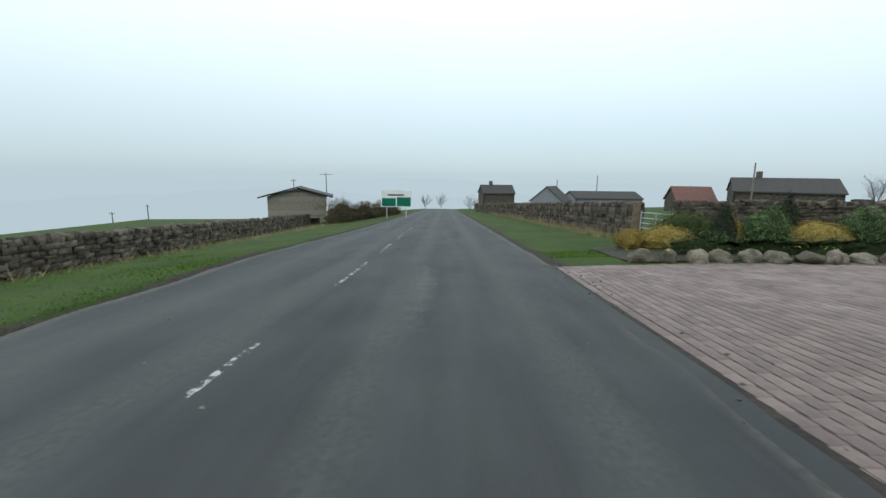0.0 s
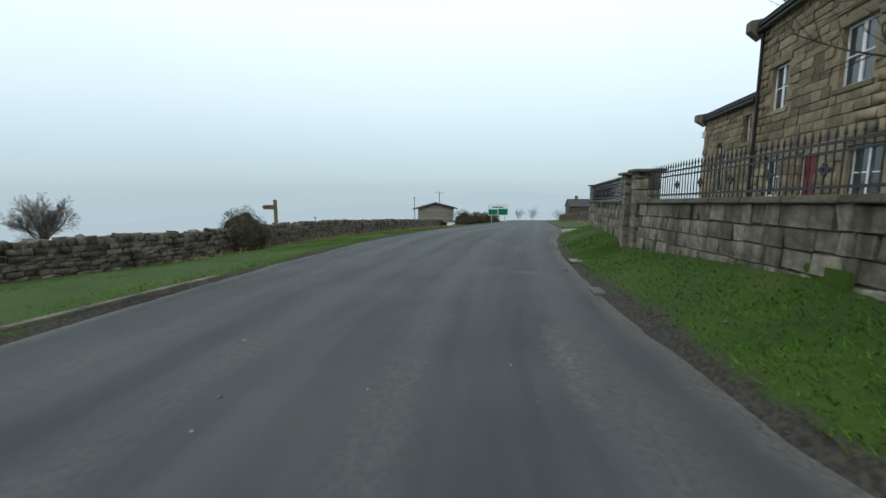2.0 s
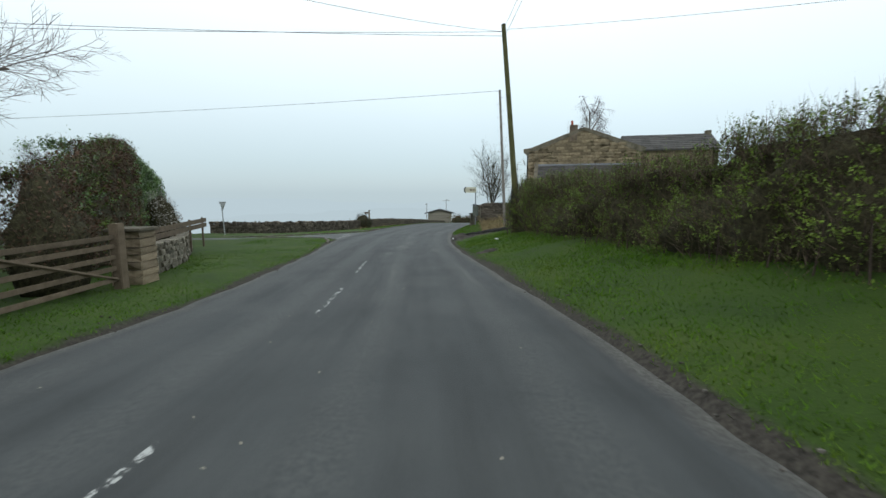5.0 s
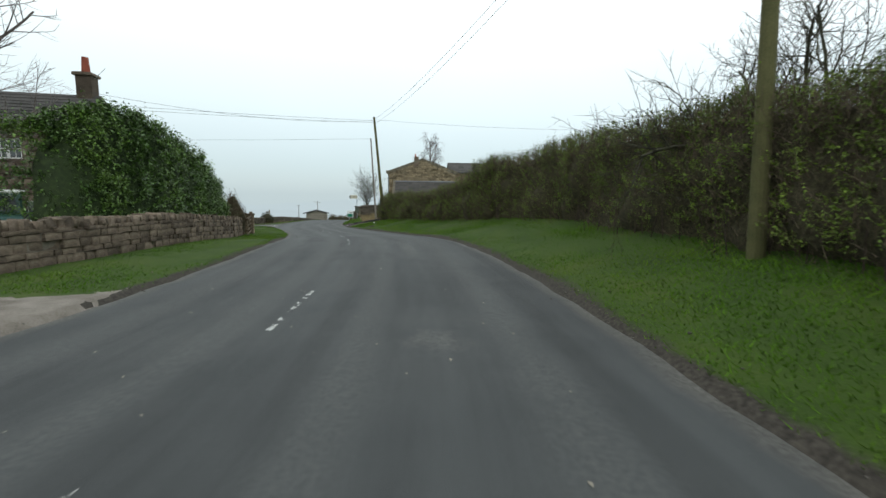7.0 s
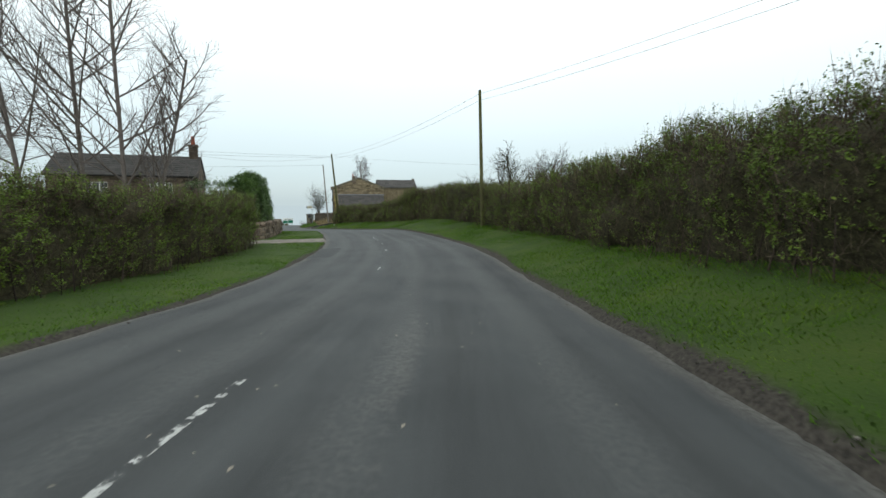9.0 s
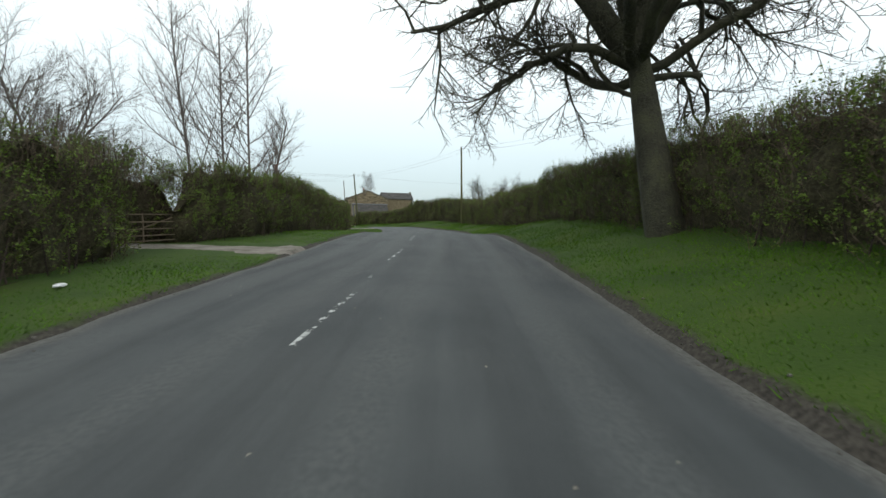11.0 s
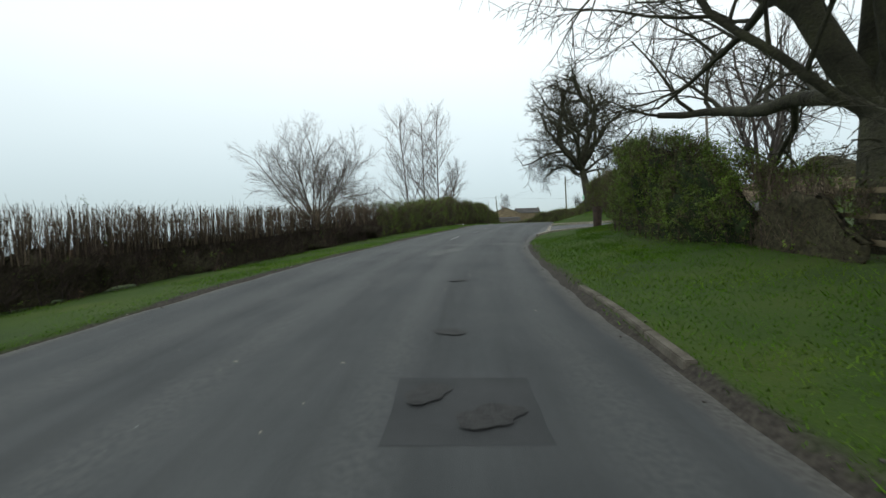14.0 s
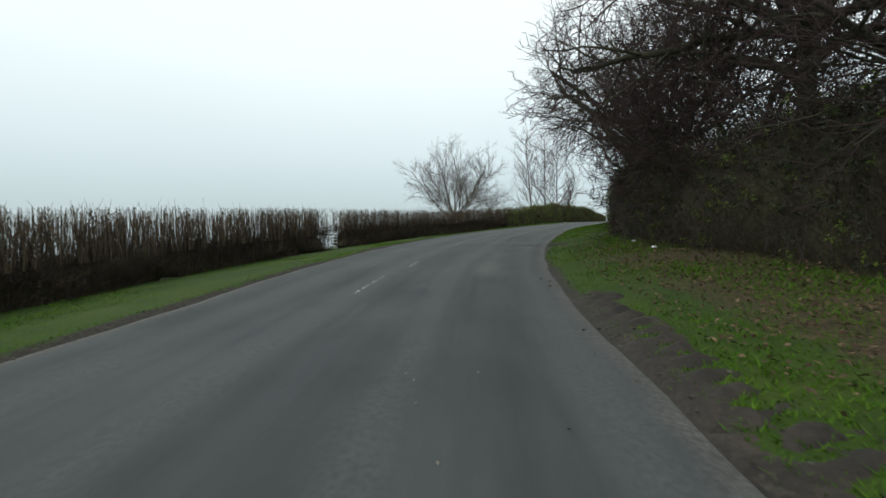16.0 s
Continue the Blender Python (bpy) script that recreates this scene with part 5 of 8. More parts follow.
# ---------------------------------------------------------------- the stone house and its roadside wall
def quad_wall(name, w, h, holes, thick, material, parent, m, top=None):
    """A wall in the local xz plane with openings through it; top: apex (x, z) of a gable over it."""
    xs = sorted({0.0, w, *[a for x0, x1, z0, z1 in holes for a in (x0, x1)]})
    zs = sorted({-0.6, h, *[a for x0, x1, z0, z1 in holes for a in (z0, z1)]})
    bm = bmesh.new()
    solid = {}
    for i in range(len(xs) - 1):
        for j in range(len(zs) - 1):
            cx, cz = (xs[i] + xs[i + 1]) / 2, (zs[j] + zs[j + 1]) / 2
            solid[i, j] = not any(x0 < cx < x1 and z0 < cz < z1 for x0, x1, z0, z1 in holes)
    def q(*c):
        bm.faces.new([bm.verts.new(v) for v in c])
    for (i, j), on in solid.items():
        x0, x1, z0, z1 = xs[i], xs[i + 1], zs[j], zs[j + 1]
        if on:
            q((x0, 0, z0), (x1, 0, z0), (x1, 0, z1), (x0, 0, z1))
            q((x0, thick, z0), (x0, thick, z1), (x1, thick, z1), (x1, thick, z0))
            if not solid.get((i - 1, j), False):
                q((x0, 0, z0), (x0, 0, z1), (x0, thick, z1), (x0, thick, z0))
            if not solid.get((i + 1, j), False):
                q((x1, 0, z0), (x1, thick, z0), (x1, thick, z1), (x1, 0, z1))
            if not solid.get((i, j - 1), False):
                q((x0, 0, z0), (x0, thick, z0), (x1, thick, z0), (x1, 0, z0))
            if not solid.get((i, j + 1), False) and not (top and j == len(zs) - 2):
                q((x0, 0, z1), (x1, 0, z1), (x1, thick, z1), (x0, thick, z1))
    if top:
        q((0, 0, h), (w, 0, h), (top[0], 0, top[1]))
        q((0, thick, h), (top[0], thick, top[1]), (w, thick, h))
        q((0, 0, h), (top[0], 0, top[1]), (top[0], thick, top[1]), (0, thick, h))
        q((w, 0, h), (w, thick, h), (top[0], thick, top[1]), (top[0], 0, top[1]))
    bmesh.ops.remove_doubles(bm, verts=bm.verts[:], dist=0.0005)
    ob = part(name, bm, material, parent)
    ob.matrix_basis = m
    return ob


def window(parent, m, x0, x1, z0, z1, bars=(1, 1), frame=WHITE, sill=STONE_HOUSE_O, lights=1, fw=0.06, deep=0.12):
    """A window set back in its opening: frame, panes, sill."""
    root = new("window")
    root.parent = parent
    root.matrix_basis = m
    bm = bmesh.new()
    n = lights
    for k in range(n):
        a, b = x0 + (x1 - x0) * k / n, x0 + (x1 - x0) * (k + 1) / n
        for u0, u1, w0, w1 in ((a, a + fw, z0, z1), (b - fw, b, z0, z1), (a + fw, b - fw, z0, z0 + fw), (a + fw, b - fw, z1 - fw, z1)):
            box(bm, u0, u1, deep, deep + 0.07, w0, w1)
        for i in range(1, bars[0] + 1):
            u = a + fw + (b - a - 2 * fw) * i / (bars[0] + 1)
            box(bm, u - 0.015, u + 0.015, deep + 0.01, deep + 0.05, z0 + fw, z1 - fw)
        for j in range(1, bars[1] + 1):
            w = z0 + fw + (z1 - z0 - 2 * fw) * j / (bars[1] + 1)
            box(bm, a + fw, b - fw, deep + 0.012, deep + 0.048, w - 0.018, w + 0.018)
    part("window_frame", bm, frame, root)
    part("pane", box(bmesh.new(), x0 + 0.01, x1 - 0.01, deep + 0.03, deep + 0.04, z0 + 0.01, z1 - 0.01), GLASS, root)
    part("sill", cube(x0 - 0.12, x1 + 0.12, -0.06, deep, z0 - 0.14, z0 - 0.003, 0.012), sill, root)
    part("lintel", cube(x0 - 0.15, x1 + 0.15, -0.035, deep - 0.02, z1 + 0.003, z1 + 0.24, 0.012), sill, root)
    return root


def facing(parent, m, w, h, holes, piece, rest, seed, ch=0.26, bl=0.5, apex=None, limit=150):
    """Coursed stones on a wall face (local xz, facing -y)."""
    def skip(u, z):
        if any(x0 - 0.14 < u < x1 + 0.14 and z0 - 0.16 < z < z1 + 0.26 for x0, x1, z0, z1 in holes):
            return True
        if apex and z > h:
            half = (apex[1] - z) / (apex[1] - h)
            lo, hi = apex[0] - apex[0] * half, apex[0] + (w - apex[0]) * half
            return not lo + 0.2 < u < hi - 0.2
        return False
    top = apex[1] - 0.15 if apex else h
    rows = courses([(0, 0, 0), (w, 0, 0)], top, ch, bl, 0.07, seed, 0.22, skip=skip, near=w * 0.4)
    world = parent.matrix_basis @ m
    lay(parent, [(world @ Matrix.Translation((0, -0.008, 0)) @ a, (b[0] - 0.01, b[1], b[2] - 0.008)) for a, b in rows], piece, rest, limit=limit)


def gable_roof(parent, m, w, d, eave, apex, over=0.25, thick=0.12, material=SLATE, rows=14):
    """Two slopes of stone slates in courses over a house of width w (x) and depth d (y), ridge along y."""
    for side in (0, 1):
        bm = bmesh.new()
        x0, x1 = (-over, w / 2) if side == 0 else (w + over, w / 2)
        sl = (apex - eave) / (w / 2)
        z0 = eave - over * sl
        for k in range(rows):
            a, b = k / rows, (k + 1) / rows + 0.02
            n = max(3, int(d / 0.8))
            for j in range(n):
                y0, y1 = -over * 0.6 + (d + 1.2 * over) * j / n + 0.006, -over * 0.6 + (d + 1.2 * over) * (j + 1) / n
                xa, xb = x0 + (x1 - x0) * a, x0 + (x1 - x0) * min(b, 1)
                za, zb = z0 + (apex - z0) * a + thick, z0 + (apex - z0) * min(b, 1) + thick
                lift = 0.035
                v = [bm.verts.new(c) for c in ((xa, y0, za + lift), (xa, y1, za + lift), (xb, y1, zb), (xb, y0, zb), (xa, y0, za - 0.03), (xa, y1, za - 0.03))]
                bm.faces.new((v[0], v[1], v[2], v[3]))
                bm.faces.new((v[4], v[5], v[1], v[0]))
        under = [bm.verts.new(c) for c in ((x0, -over * 0.6, z0), (x0, d + over * 0.6, z0), (x1, d + over * 0.6, apex), (x1, -over * 0.6, apex))]
        bm.faces.new(under)
        up = [bm.verts.new(c) for c in ((x0, -over * 0.6, z0 + thick), (x0, d + over * 0.6, z0 + thick), (x1, d + over * 0.6, apex + thick), (x1, -over * 0.6, apex + thick))]
        bm.faces.new(up)
        for i in range(4):
            bm.faces.new((under[i], under[(i + 1) % 4], up[(i + 1) % 4], up[i]))
        ob = part("roof", bm, material, parent)
        ob.matrix_basis = m


HX, HY, HZ = 8.75, -12.1, 1.1
house = thing("stone_house", "two-storey sandstone house with stone slate roof behind a railed wall", "house", (HX, HY, HZ))
EAVE_H, APEX_H, WID, LEN = 6.75, 8.5, 9.8, 7.6
face_road = Matrix.Rotation(radians(-90), 4, "Z")          # local x runs towards -y, the face looks to -x
m_front = Matrix.Translation((0, LEN, 0)) @ face_road
holes = [(0.9, 1.9, 3.7, 5.1), (4.3, 5.5, 3.7, 5.2), (0.9, 1.9, 0.9, 2.2), (2.9, 3.8, 0.2, 2.2), (5.0, 6.2, 0.9, 2.2)]
quad_wall("wall", LEN, EAVE_H, holes, 0.5, STONE_HOUSE, house, m_front)
for k, (x0, x1, z0, z1) in enumerate(holes):
    if k == 3:
        d = new("door")
        d.parent = house
        d.matrix_basis = m_front
        part("leaf", cube(x0 + 0.06, x1 - 0.06, 0.14, 0.2, z0, z1 - 0.06, 0.01), DOOR_RED, d, "dark red painted door")
        bm = box(bmesh.new(), x0, x0 + 0.06, 0.1, 0.22, z0, z1)
        box(bm, x1 - 0.06, x1, 0.1, 0.22, z0, z1)
        part("frame", box(bm, x0 + 0.06, x1 - 0.06, 0.1, 0.22, z1 - 0.06, z1), WHITE, d)
    else:
        window(house, m_front, x0, x1, z0, z1, (0, 1), lights=2)
facing(house, m_front, LEN, EAVE_H - 0.1, holes, STONE_HOUSE_O, STONE_HOUSE, 71)
gh = [(2.6, 4.0, 1.4, 2.4)]
quad_wall("wall", WID, EAVE_H, [], 0.5, STONE_HOUSE, house, Matrix.Translation((0, 0, 0)), (WID / 2, APEX_H))
facing(house, Matrix.Translation((0, 0, 0)), WID, EAVE_H, [], STONE_HOUSE_O, STONE_HOUSE, 72, 0.27, 0.55, (WID / 2, APEX_H))
quad_wall("wall", WID, EAVE_H, [], 0.5, STONE_HOUSE, house, Matrix.Translation((WID, LEN, 0)) @ Matrix.Rotation(math.pi, 4, "Z"), (WID / 2, APEX_H))
quad_wall("wall", LEN, EAVE_H, [], 0.5, STONE_HOUSE, house, Matrix.Translation((WID, 0, 0)) @ Matrix.Rotation(radians(90), 4, "Z"))
gable_roof(house, Matrix.Translation((0, 0.25, 0.02)), WID, LEN - 0.5, EAVE_H, APEX_H)
for y in (0.0, LEN):
    bm = prism([(-0.45, EAVE_H - 0.15), (-0.1, EAVE_H - 0.45), (0.1, EAVE_H - 0.3), (WID / 2, APEX_H + 0.02), (WID - 0.1, EAVE_H - 0.3), (WID + 0.35, EAVE_H - 0.15), (WID + 0.35, EAVE_H + 0.1), (WID / 2, APEX_H + 0.28), (0.15, EAVE_H + 0.25), (-0.45, EAVE_H + 0.18)], y - 0.06, y + 0.3)
    part("coping", bm, COPING, house)
part("gutter", rod((-0.2, 0.3, EAVE_H - 0.2), (-0.2, LEN - 0.1, EAVE_H - 0.2), 0.07), DARK, house)
part("downpipe", rod((-0.1, 0.25, 0), (-0.1, 0.25, EAVE_H - 0.25), 0.05), DARK, house)
part("downpipe", rod((-0.1, LEN - 0.2, 0), (-0.1, LEN - 0.2, EAVE_H - 0.25), 0.05), DARK, house)
ch = new("chimney")
ch.parent = house
ch.matrix_basis = pose(WID / 2 - 0.9, 0.25, APEX_H - 0.35)
part("stack", cube(-0.35, 0.35, -0.3, 0.3, -0.6, 0.85, 0.03), STONE_BROWN_O, ch)
part("pot", rod((-0.15, 0, 0.85), (-0.15, 0, 1.25), 0.12, 0.1, 12), CLAY, ch)
part("flue", rod((0.75, 0.1, -0.1), (0.75, 0.1, 0.62), 0.1, 0.1, 12), STEEL, house).matrix_basis = pose(WID / 2 - 0.5, 0.3, APEX_H)
part("aerial", rod((WID / 2 - 1.4, 0.3, APEX_H - 0.5), (WID / 2 - 1.4, 0.3, APEX_H + 0.9), 0.015, sides=6), STEEL, house)
dish = bmesh.new()
bmesh.ops.create_cone(dish, cap_ends=True, segments=18, radius1=0.32, radius2=0.22, depth=0.08)
part("dish", dish, WHITE, house).matrix_basis = pose(-0.45, 1.2, EAVE_H - 1.0, 0, 70, 0)
# lean-to against the gable
lean = new("lean_to")
lean.parent = house
quad_wall("lean_wall", 8.6, 2.55, [(2.2, 3.7, 1.45, 2.1)], 0.4, STONE_HOUSE, lean, Matrix.Translation((0.95, -4.2, 0)))
window(lean, Matrix.Translation((0.95, -4.2, 0)), 2.2, 3.7, 1.45, 2.1, (1, 0))
part("lean_wall", prism([(-4.2, -0.6), (-0.02, -0.6), (-0.02, 5.3), (-4.2, 2.5)], 0.95, 1.35), STONE_HOUSE, lean).matrix_basis = Matrix(((0, 1, 0, 0), (1, 0, 0, 0), (0, 0, 1, 0), (0, 0, 0, 1)))
lean_face = [(Matrix.Translation((HX + 0.95, HY - 4.2, HZ)) @ a, b) for a, b in courses([(0, 0, 0), (8.6, 0, 0)], 2.5, 0.25, 0.5, 0.07, 74, 0.22, skip=lambda u, z: 2.05 < u < 3.85 and 1.3 < z < 2.35, near=2)]
lay(house, lean_face, STONE_HOUSE_O, STONE_HOUSE, limit=60)
bm = bmesh.new()
for k in range(12):
    a, b = k / 12, (k + 1) / 12 + 0.015
    for j in range(14):
        x0, x1 = 0.85 + 8.8 * j / 14 + 0.004, 0.85 + 8.8 * (j + 1) / 14 - 0.004
        za, zb = 2.5 + 2.9 * a, 2.5 + 2.9 * min(b, 1)
        ya, yb = -4.45 + 4.4 * a, -4.45 + 4.4 * min(b, 1)
        v = [bm.verts.new(c) for c in ((x0, ya, za + 0.06), (x1, ya, za + 0.06), (x1, yb, zb + 0.02), (x0, yb, zb + 0.02), (x0, ya, za - 0.02), (x1, ya, za - 0.02))]
        bm.faces.new(v[:4])
        bm.faces.new((v[4], v[5], v[1], v[0]))
prism([(0.8, 2.3), (9.7, 2.3), (9.7, 2.49), (0.8, 2.49)], -4.4, -4.36, bm)
tagged(part("lean_roof", bm, SLATE, lean), "", kind="stuff")
bm = prism([(-4.2, 2.2), (-4.5, 2.4), (-4.45, 2.62), (-0.02, 5.6), (-0.02, 5.3)], 0.62, 0.94)
part("lean_coping", bm, COPING, lean).matrix_basis = Matrix(((0, 1, 0, 0), (1, 0, 0, 0), (0, 0, 1, 0), (0, 0, 0, 1)))
part("flashing", cube(0.6, 9.8, -0.16, -0.05, 5.28, 5.5, 0.01), LEAD, lean, "grey lead flashing")
part("lean_gutter", rod((0.9, -4.5, 2.45), (9.6, -4.5, 2.45), 0.07), DARK, lean)

low = thing("stone_house_wing", "lower sandstone wing of the house with stone slate roof", "house", (HX + 0.15, HY + LEN, HZ))
L2, E2, A2 = 5.3, 4.45, 5.5
m2 = Matrix.Translation((0, L2, 0)) @ face_road
holes2 = [(1.5, 2.3, 1.0, 3.1), (4.1, 4.6, 2.9, 3.9)]
quad_wall("wall", L2, E2, holes2, 0.5, STONE_HOUSE, low, m2)
for x0, x1, z0, z1 in holes2:
    window(low, m2, x0, x1, z0, z1, (1, 1) if x0 < 2 else (0, 1))
facing(low, m2, L2, E2 - 0.1, holes2, STONE_HOUSE_O, STONE_HOUSE, 73)
quad_wall("wall", 7.5, E2, [], 0.5, STONE_HOUSE, low, Matrix.Translation((7.5, L2, 0)) @ Matrix.Rotation(math.pi, 4, "Z"), (3.75, A2))
gable_roof(low, Matrix.Translation((0, 0.1, 0.02)), 7.5, L2 - 0.4, E2, A2, rows=11)
bm = prism([(-0.5, E2 - 0.15), (-0.1, E2 - 0.4), (0.1, E2 - 0.3), (3.75, A2), (7.6, E2 - 0.3), (7.6, E2), (3.75, A2 + 0.35), (0.1, E2 + 0.2), (-0.5, E2 + 0.12)], L2 - 0.3, L2 + 0.06)
part("coping", bm, COPING, low)
part("gutter", rod((-0.2, 0.05, E2 - 0.15), (-0.2, L2 - 0.3, E2 - 0.15), 0.07), DARK, low)
part("lamp", cube(-0.25, -0.1, L2 - 0.5, L2 - 0.3, 3.5, 3.8, 0.03), WHITE, low)
rear = thing("annexe_house", "taller annexe of the sandstone house with slate roof", "house", (HX + 9.2, HY + 4.0, HZ))
quad_wall("wall", 8.0, 7.0, [], 0.5, STONE_HOUSE, rear, Matrix.Translation((0, 0, 0)))
quad_wall("wall", 6.0, 7.0, [], 0.5, STONE_HOUSE, rear, Matrix.Translation((8.0, 0, 0)) @ Matrix.Rotation(radians(90), 4, "Z"), (3.0, 8.6))
gable_roof(rear, Matrix.Translation((8.0, 0, 0)) @ Matrix.Rotation(radians(90), 4, "Z"), 6.0, 8.0, 7.0, 8.6, rows=8)
part("ridge_end", cube(7.6, 8.1, 2.7, 3.3, 8.5, 9.0, 0.05), COPING, rear)

# roadside wall: piers, walls with copings, railings
PIERS = [(3.98, -0.36), (3.84, -9.5), (3.86, -10.75)]
for x, y in PIERS:
    z = GZ(x, y)
    pr = thing("gate_pier", "square sandstone pier with a flat stone cap", "stone pier", (x, y, z - 0.05), 0, "wall piers")
    hgt = float(W(-y, 0, 0, False)[2]) - z + (2.42 if y > -12 else 1.98)
    part("body", cube(-0.24, 0.24, -0.24, 0.24, -0.6, hgt, 0.01), MORTAR, pr)
    rows = []
    rr = np.random.default_rng(int(-y * 10) + 3)
    zz = -0.55
    while zz < hgt - 0.05:
        c = min(rr.uniform(0.26, 0.36), hgt - zz)
        for sx, sy, a in ((-0.14, 0, 0), (0.14, 0, 0)):
            rows.append((Matrix.Translation((x + sx, y, z - 0.05 + zz + c / 2)), (0.272, 0.56, c - 0.012)))
        zz += c
    lay(pr, rows, STONE, STONE_DARK)
    part("cap", cube(-0.38, 0.38, -0.38, 0.38, hgt, hgt + 0.075, 0.02), COPING, pr)


def railed_wall(y0, y1, x0, x1, ht, seed):
    ys = np.linspace(y0, y1, 24)
    xs = np.linspace(x0, x1, 24)
    base = min(GZ(x0, y0), GZ(x1, y1)) - 0.06
    ht = 1.66
    zg = np.array([GZ(a, b) for a, b in zip(xs, ys)])
    top = np.linspace(float(W(-y0, 0, 0, False)[2]), float(W(-y1, 0, 0, False)[2]), 24) + ht
    line = np.stack([xs, ys, zg - 0.08], 1)
    w = thing("roadside_wall", "coursed sandstone wall with a projecting stone coping", "stone wall", (x0, y0, base))
    line[:, 2] = top - ht - 0.05
    wall_core(w, line, ht, 0.3, MORTAR, 0.5)
    lay(w, [(m, (a, 0.4 + 0.012 * (k % 3), c)) for k, (m, (a, _, c)) in enumerate(courses(line, ht, 0.29, 0.34, 0.42, seed, 0.12, near=abs(y1 - y0) / 2))], STONE, STONE_DARK)
    ln = math.hypot(x1 - x0, y1 - y0)
    n = max(3, int(ln / 0.8))
    for k in range(n):
        a, b = (k + 0.008) / n, (k + 1 - 0.008) / n
        p0 = Vector((x0 + (x1 - x0) * a, y0 + (y1 - y0) * a, np.interp(a, np.linspace(0, 1, 24), top)))
        p1 = Vector((x0 + (x1 - x0) * b, y0 + (y1 - y0) * b, np.interp(b, np.linspace(0, 1, 24), top)))
        ob = part("coping", cube(-0.3, 0.3, 0, (p1 - p0).length, -0.05, 0.04, 0.015), COPING, w)
        ob.matrix_basis = w.matrix_basis.inverted() @ Matrix.Translation(p0) @ Matrix.Rotation(math.atan2((p1 - p0).y, (p1 - p0).x) - math.pi / 2, 4, "Z") @ Matrix.Rotation(math.atan2(p1.z - p0.z, ln / n), 4, "X")
    # railing on the coping
    r = thing("railing", "black wrought iron railing with spear tops on a wall", "railing", (x0, y0, top[0]), math.degrees(math.atan2(y1 - y0, x1 - x0)))
    sl = (top[-1] - top[0]) / ln
    m_sl = Matrix(((1, 0, 0, 0), (0, 1, 0, 0), (sl, 0, 1, 0), (0, 0, 0, 1)))
    for z, t in ((0.13, 0.018), (0.52, 0.014), (0.62, 0.016)):
        part("rail", cube(0.05, ln - 0.05, -t, t, z - t, z + t, 0, m_sl), IRON, r)
    bar = bmesh.new()
    rod((0, 0, 0.05), (0, 0, 0.68), 0.0095, sides=6, bm=bar)
    rod((0, 0, 0.68), (0, 0, 0.7), 0.012, 0.02, 6, bar)
    rod((0, 0, 0.7), (0, 0, 0.8), 0.02, 0.002, 6, bar)
    first = part("bar", bar, IRON, r)
    ros = bmesh.new()
    for a in range(4):
        c = (0.05 * math.cos(a * math.pi / 2), 0, 0.05 * math.sin(a * math.pi / 2))
        rod((c[0], -0.012, c[2]), (c[0], 0.012, c[2]), 0.035, sides=9, bm=ros)
    ros0 = part("rosette", ros, IRON, r)
    n = int(ln / 0.125)
    for k in range(n):
        u = 0.1 + k * (ln - 0.2) / n
        o = first if k == 0 else new("bar", first.data)
        o.parent = r
        o.matrix_basis = Matrix.Translation((u, 0, sl * u))
        if k % 8 == 4:
            q = ros0 if k == 4 else new("rosette", ros0.data)
            q.parent = r
            q.matrix_basis = Matrix.Translation((u, 0, sl * u + 0.33))
    return w


railed_wall(-0.75, -9.2, 3.86, 3.84, 1.2, 75)
railed_wall(-11.1, -18.95, 3.86, 4.72, 1.2, 76)
bf = thing("board_fence", "dark vertical board fence beside the house", "fence", (5.6, -18.0, 1.35), 40)
for k in range(26):
    part("board", cube(k * 0.15, k * 0.15 + 0.135, -0.012, 0.012, 0, 1.75 + 0.02 * (k % 3), 0.004), DARK, bf)
part("rail", cube(0, 3.9, 0.012, 0.06, 0.35, 0.43), WOOD, bf)
part("rail", cube(0, 3.9, 0.012, 0.06, 1.35, 1.43), WOOD, bf)
g = thing("garden_gate", "dark narrow timber garden gate between two piers", "gate", (3.84, -10.12, GZ(3.84, -10.12)))
part("leaf", cube(0.0, 0.05, -0.33, 0.33, -0.45, 1.75, 0.01), DARK, g)
part("latch", rod((-0.03, 0.25, 0.95), (-0.03, 0.15, 0.95), 0.012), STEEL, g)
for bx, by in ((13.9, 8.4), (13.3, 9.8)):
    bp = thing("ball_pier", "stone drive pier topped with a stone ball", "stone pier", (bx, by, 0.6), 0, "drive piers")
    part("shaft", cube(-0.42, 0.42, -0.42, 0.42, -0.6, 3.1, 0.03), STONE, bp)
    part("cap", cube(-0.52, 0.52, -0.52, 0.52, 3.1, 3.22, 0.03), COPING, bp)
    bm = bmesh.new()
    bmesh.ops.create_uvsphere(bm, u_segments=20, v_segments=12, radius=0.36)
    part("ball", bm, COPING, bp).matrix_basis = pose(0, 0, 3.55)
path = strip("garden_path", np.linspace(9.8, 10.5, 4), 2.05, 3.75, KERB, 0.05, n=6)
tagged(path, "narrow stone slab path across the verge", "path", kind="structure")
gar = soup("garden_lawn", [(4.1, 0, 1.0), (4.3, -17.4, 1.45), (30, -17.4, 1.6), (30, 0, 1.1), (4.1, 0, -1.2), (4.3, -17.4, 0), (30, -17.4, 0), (30, 0, -1.2)], [(0, 1, 2, 3), (0, 4, 5, 1), (3, 2, 6, 7), (0, 3, 7, 4), (1, 5, 6, 2)], GRASS)
tagged(gar, "raised green lawn behind the roadside wall", "lawn", kind="structure")

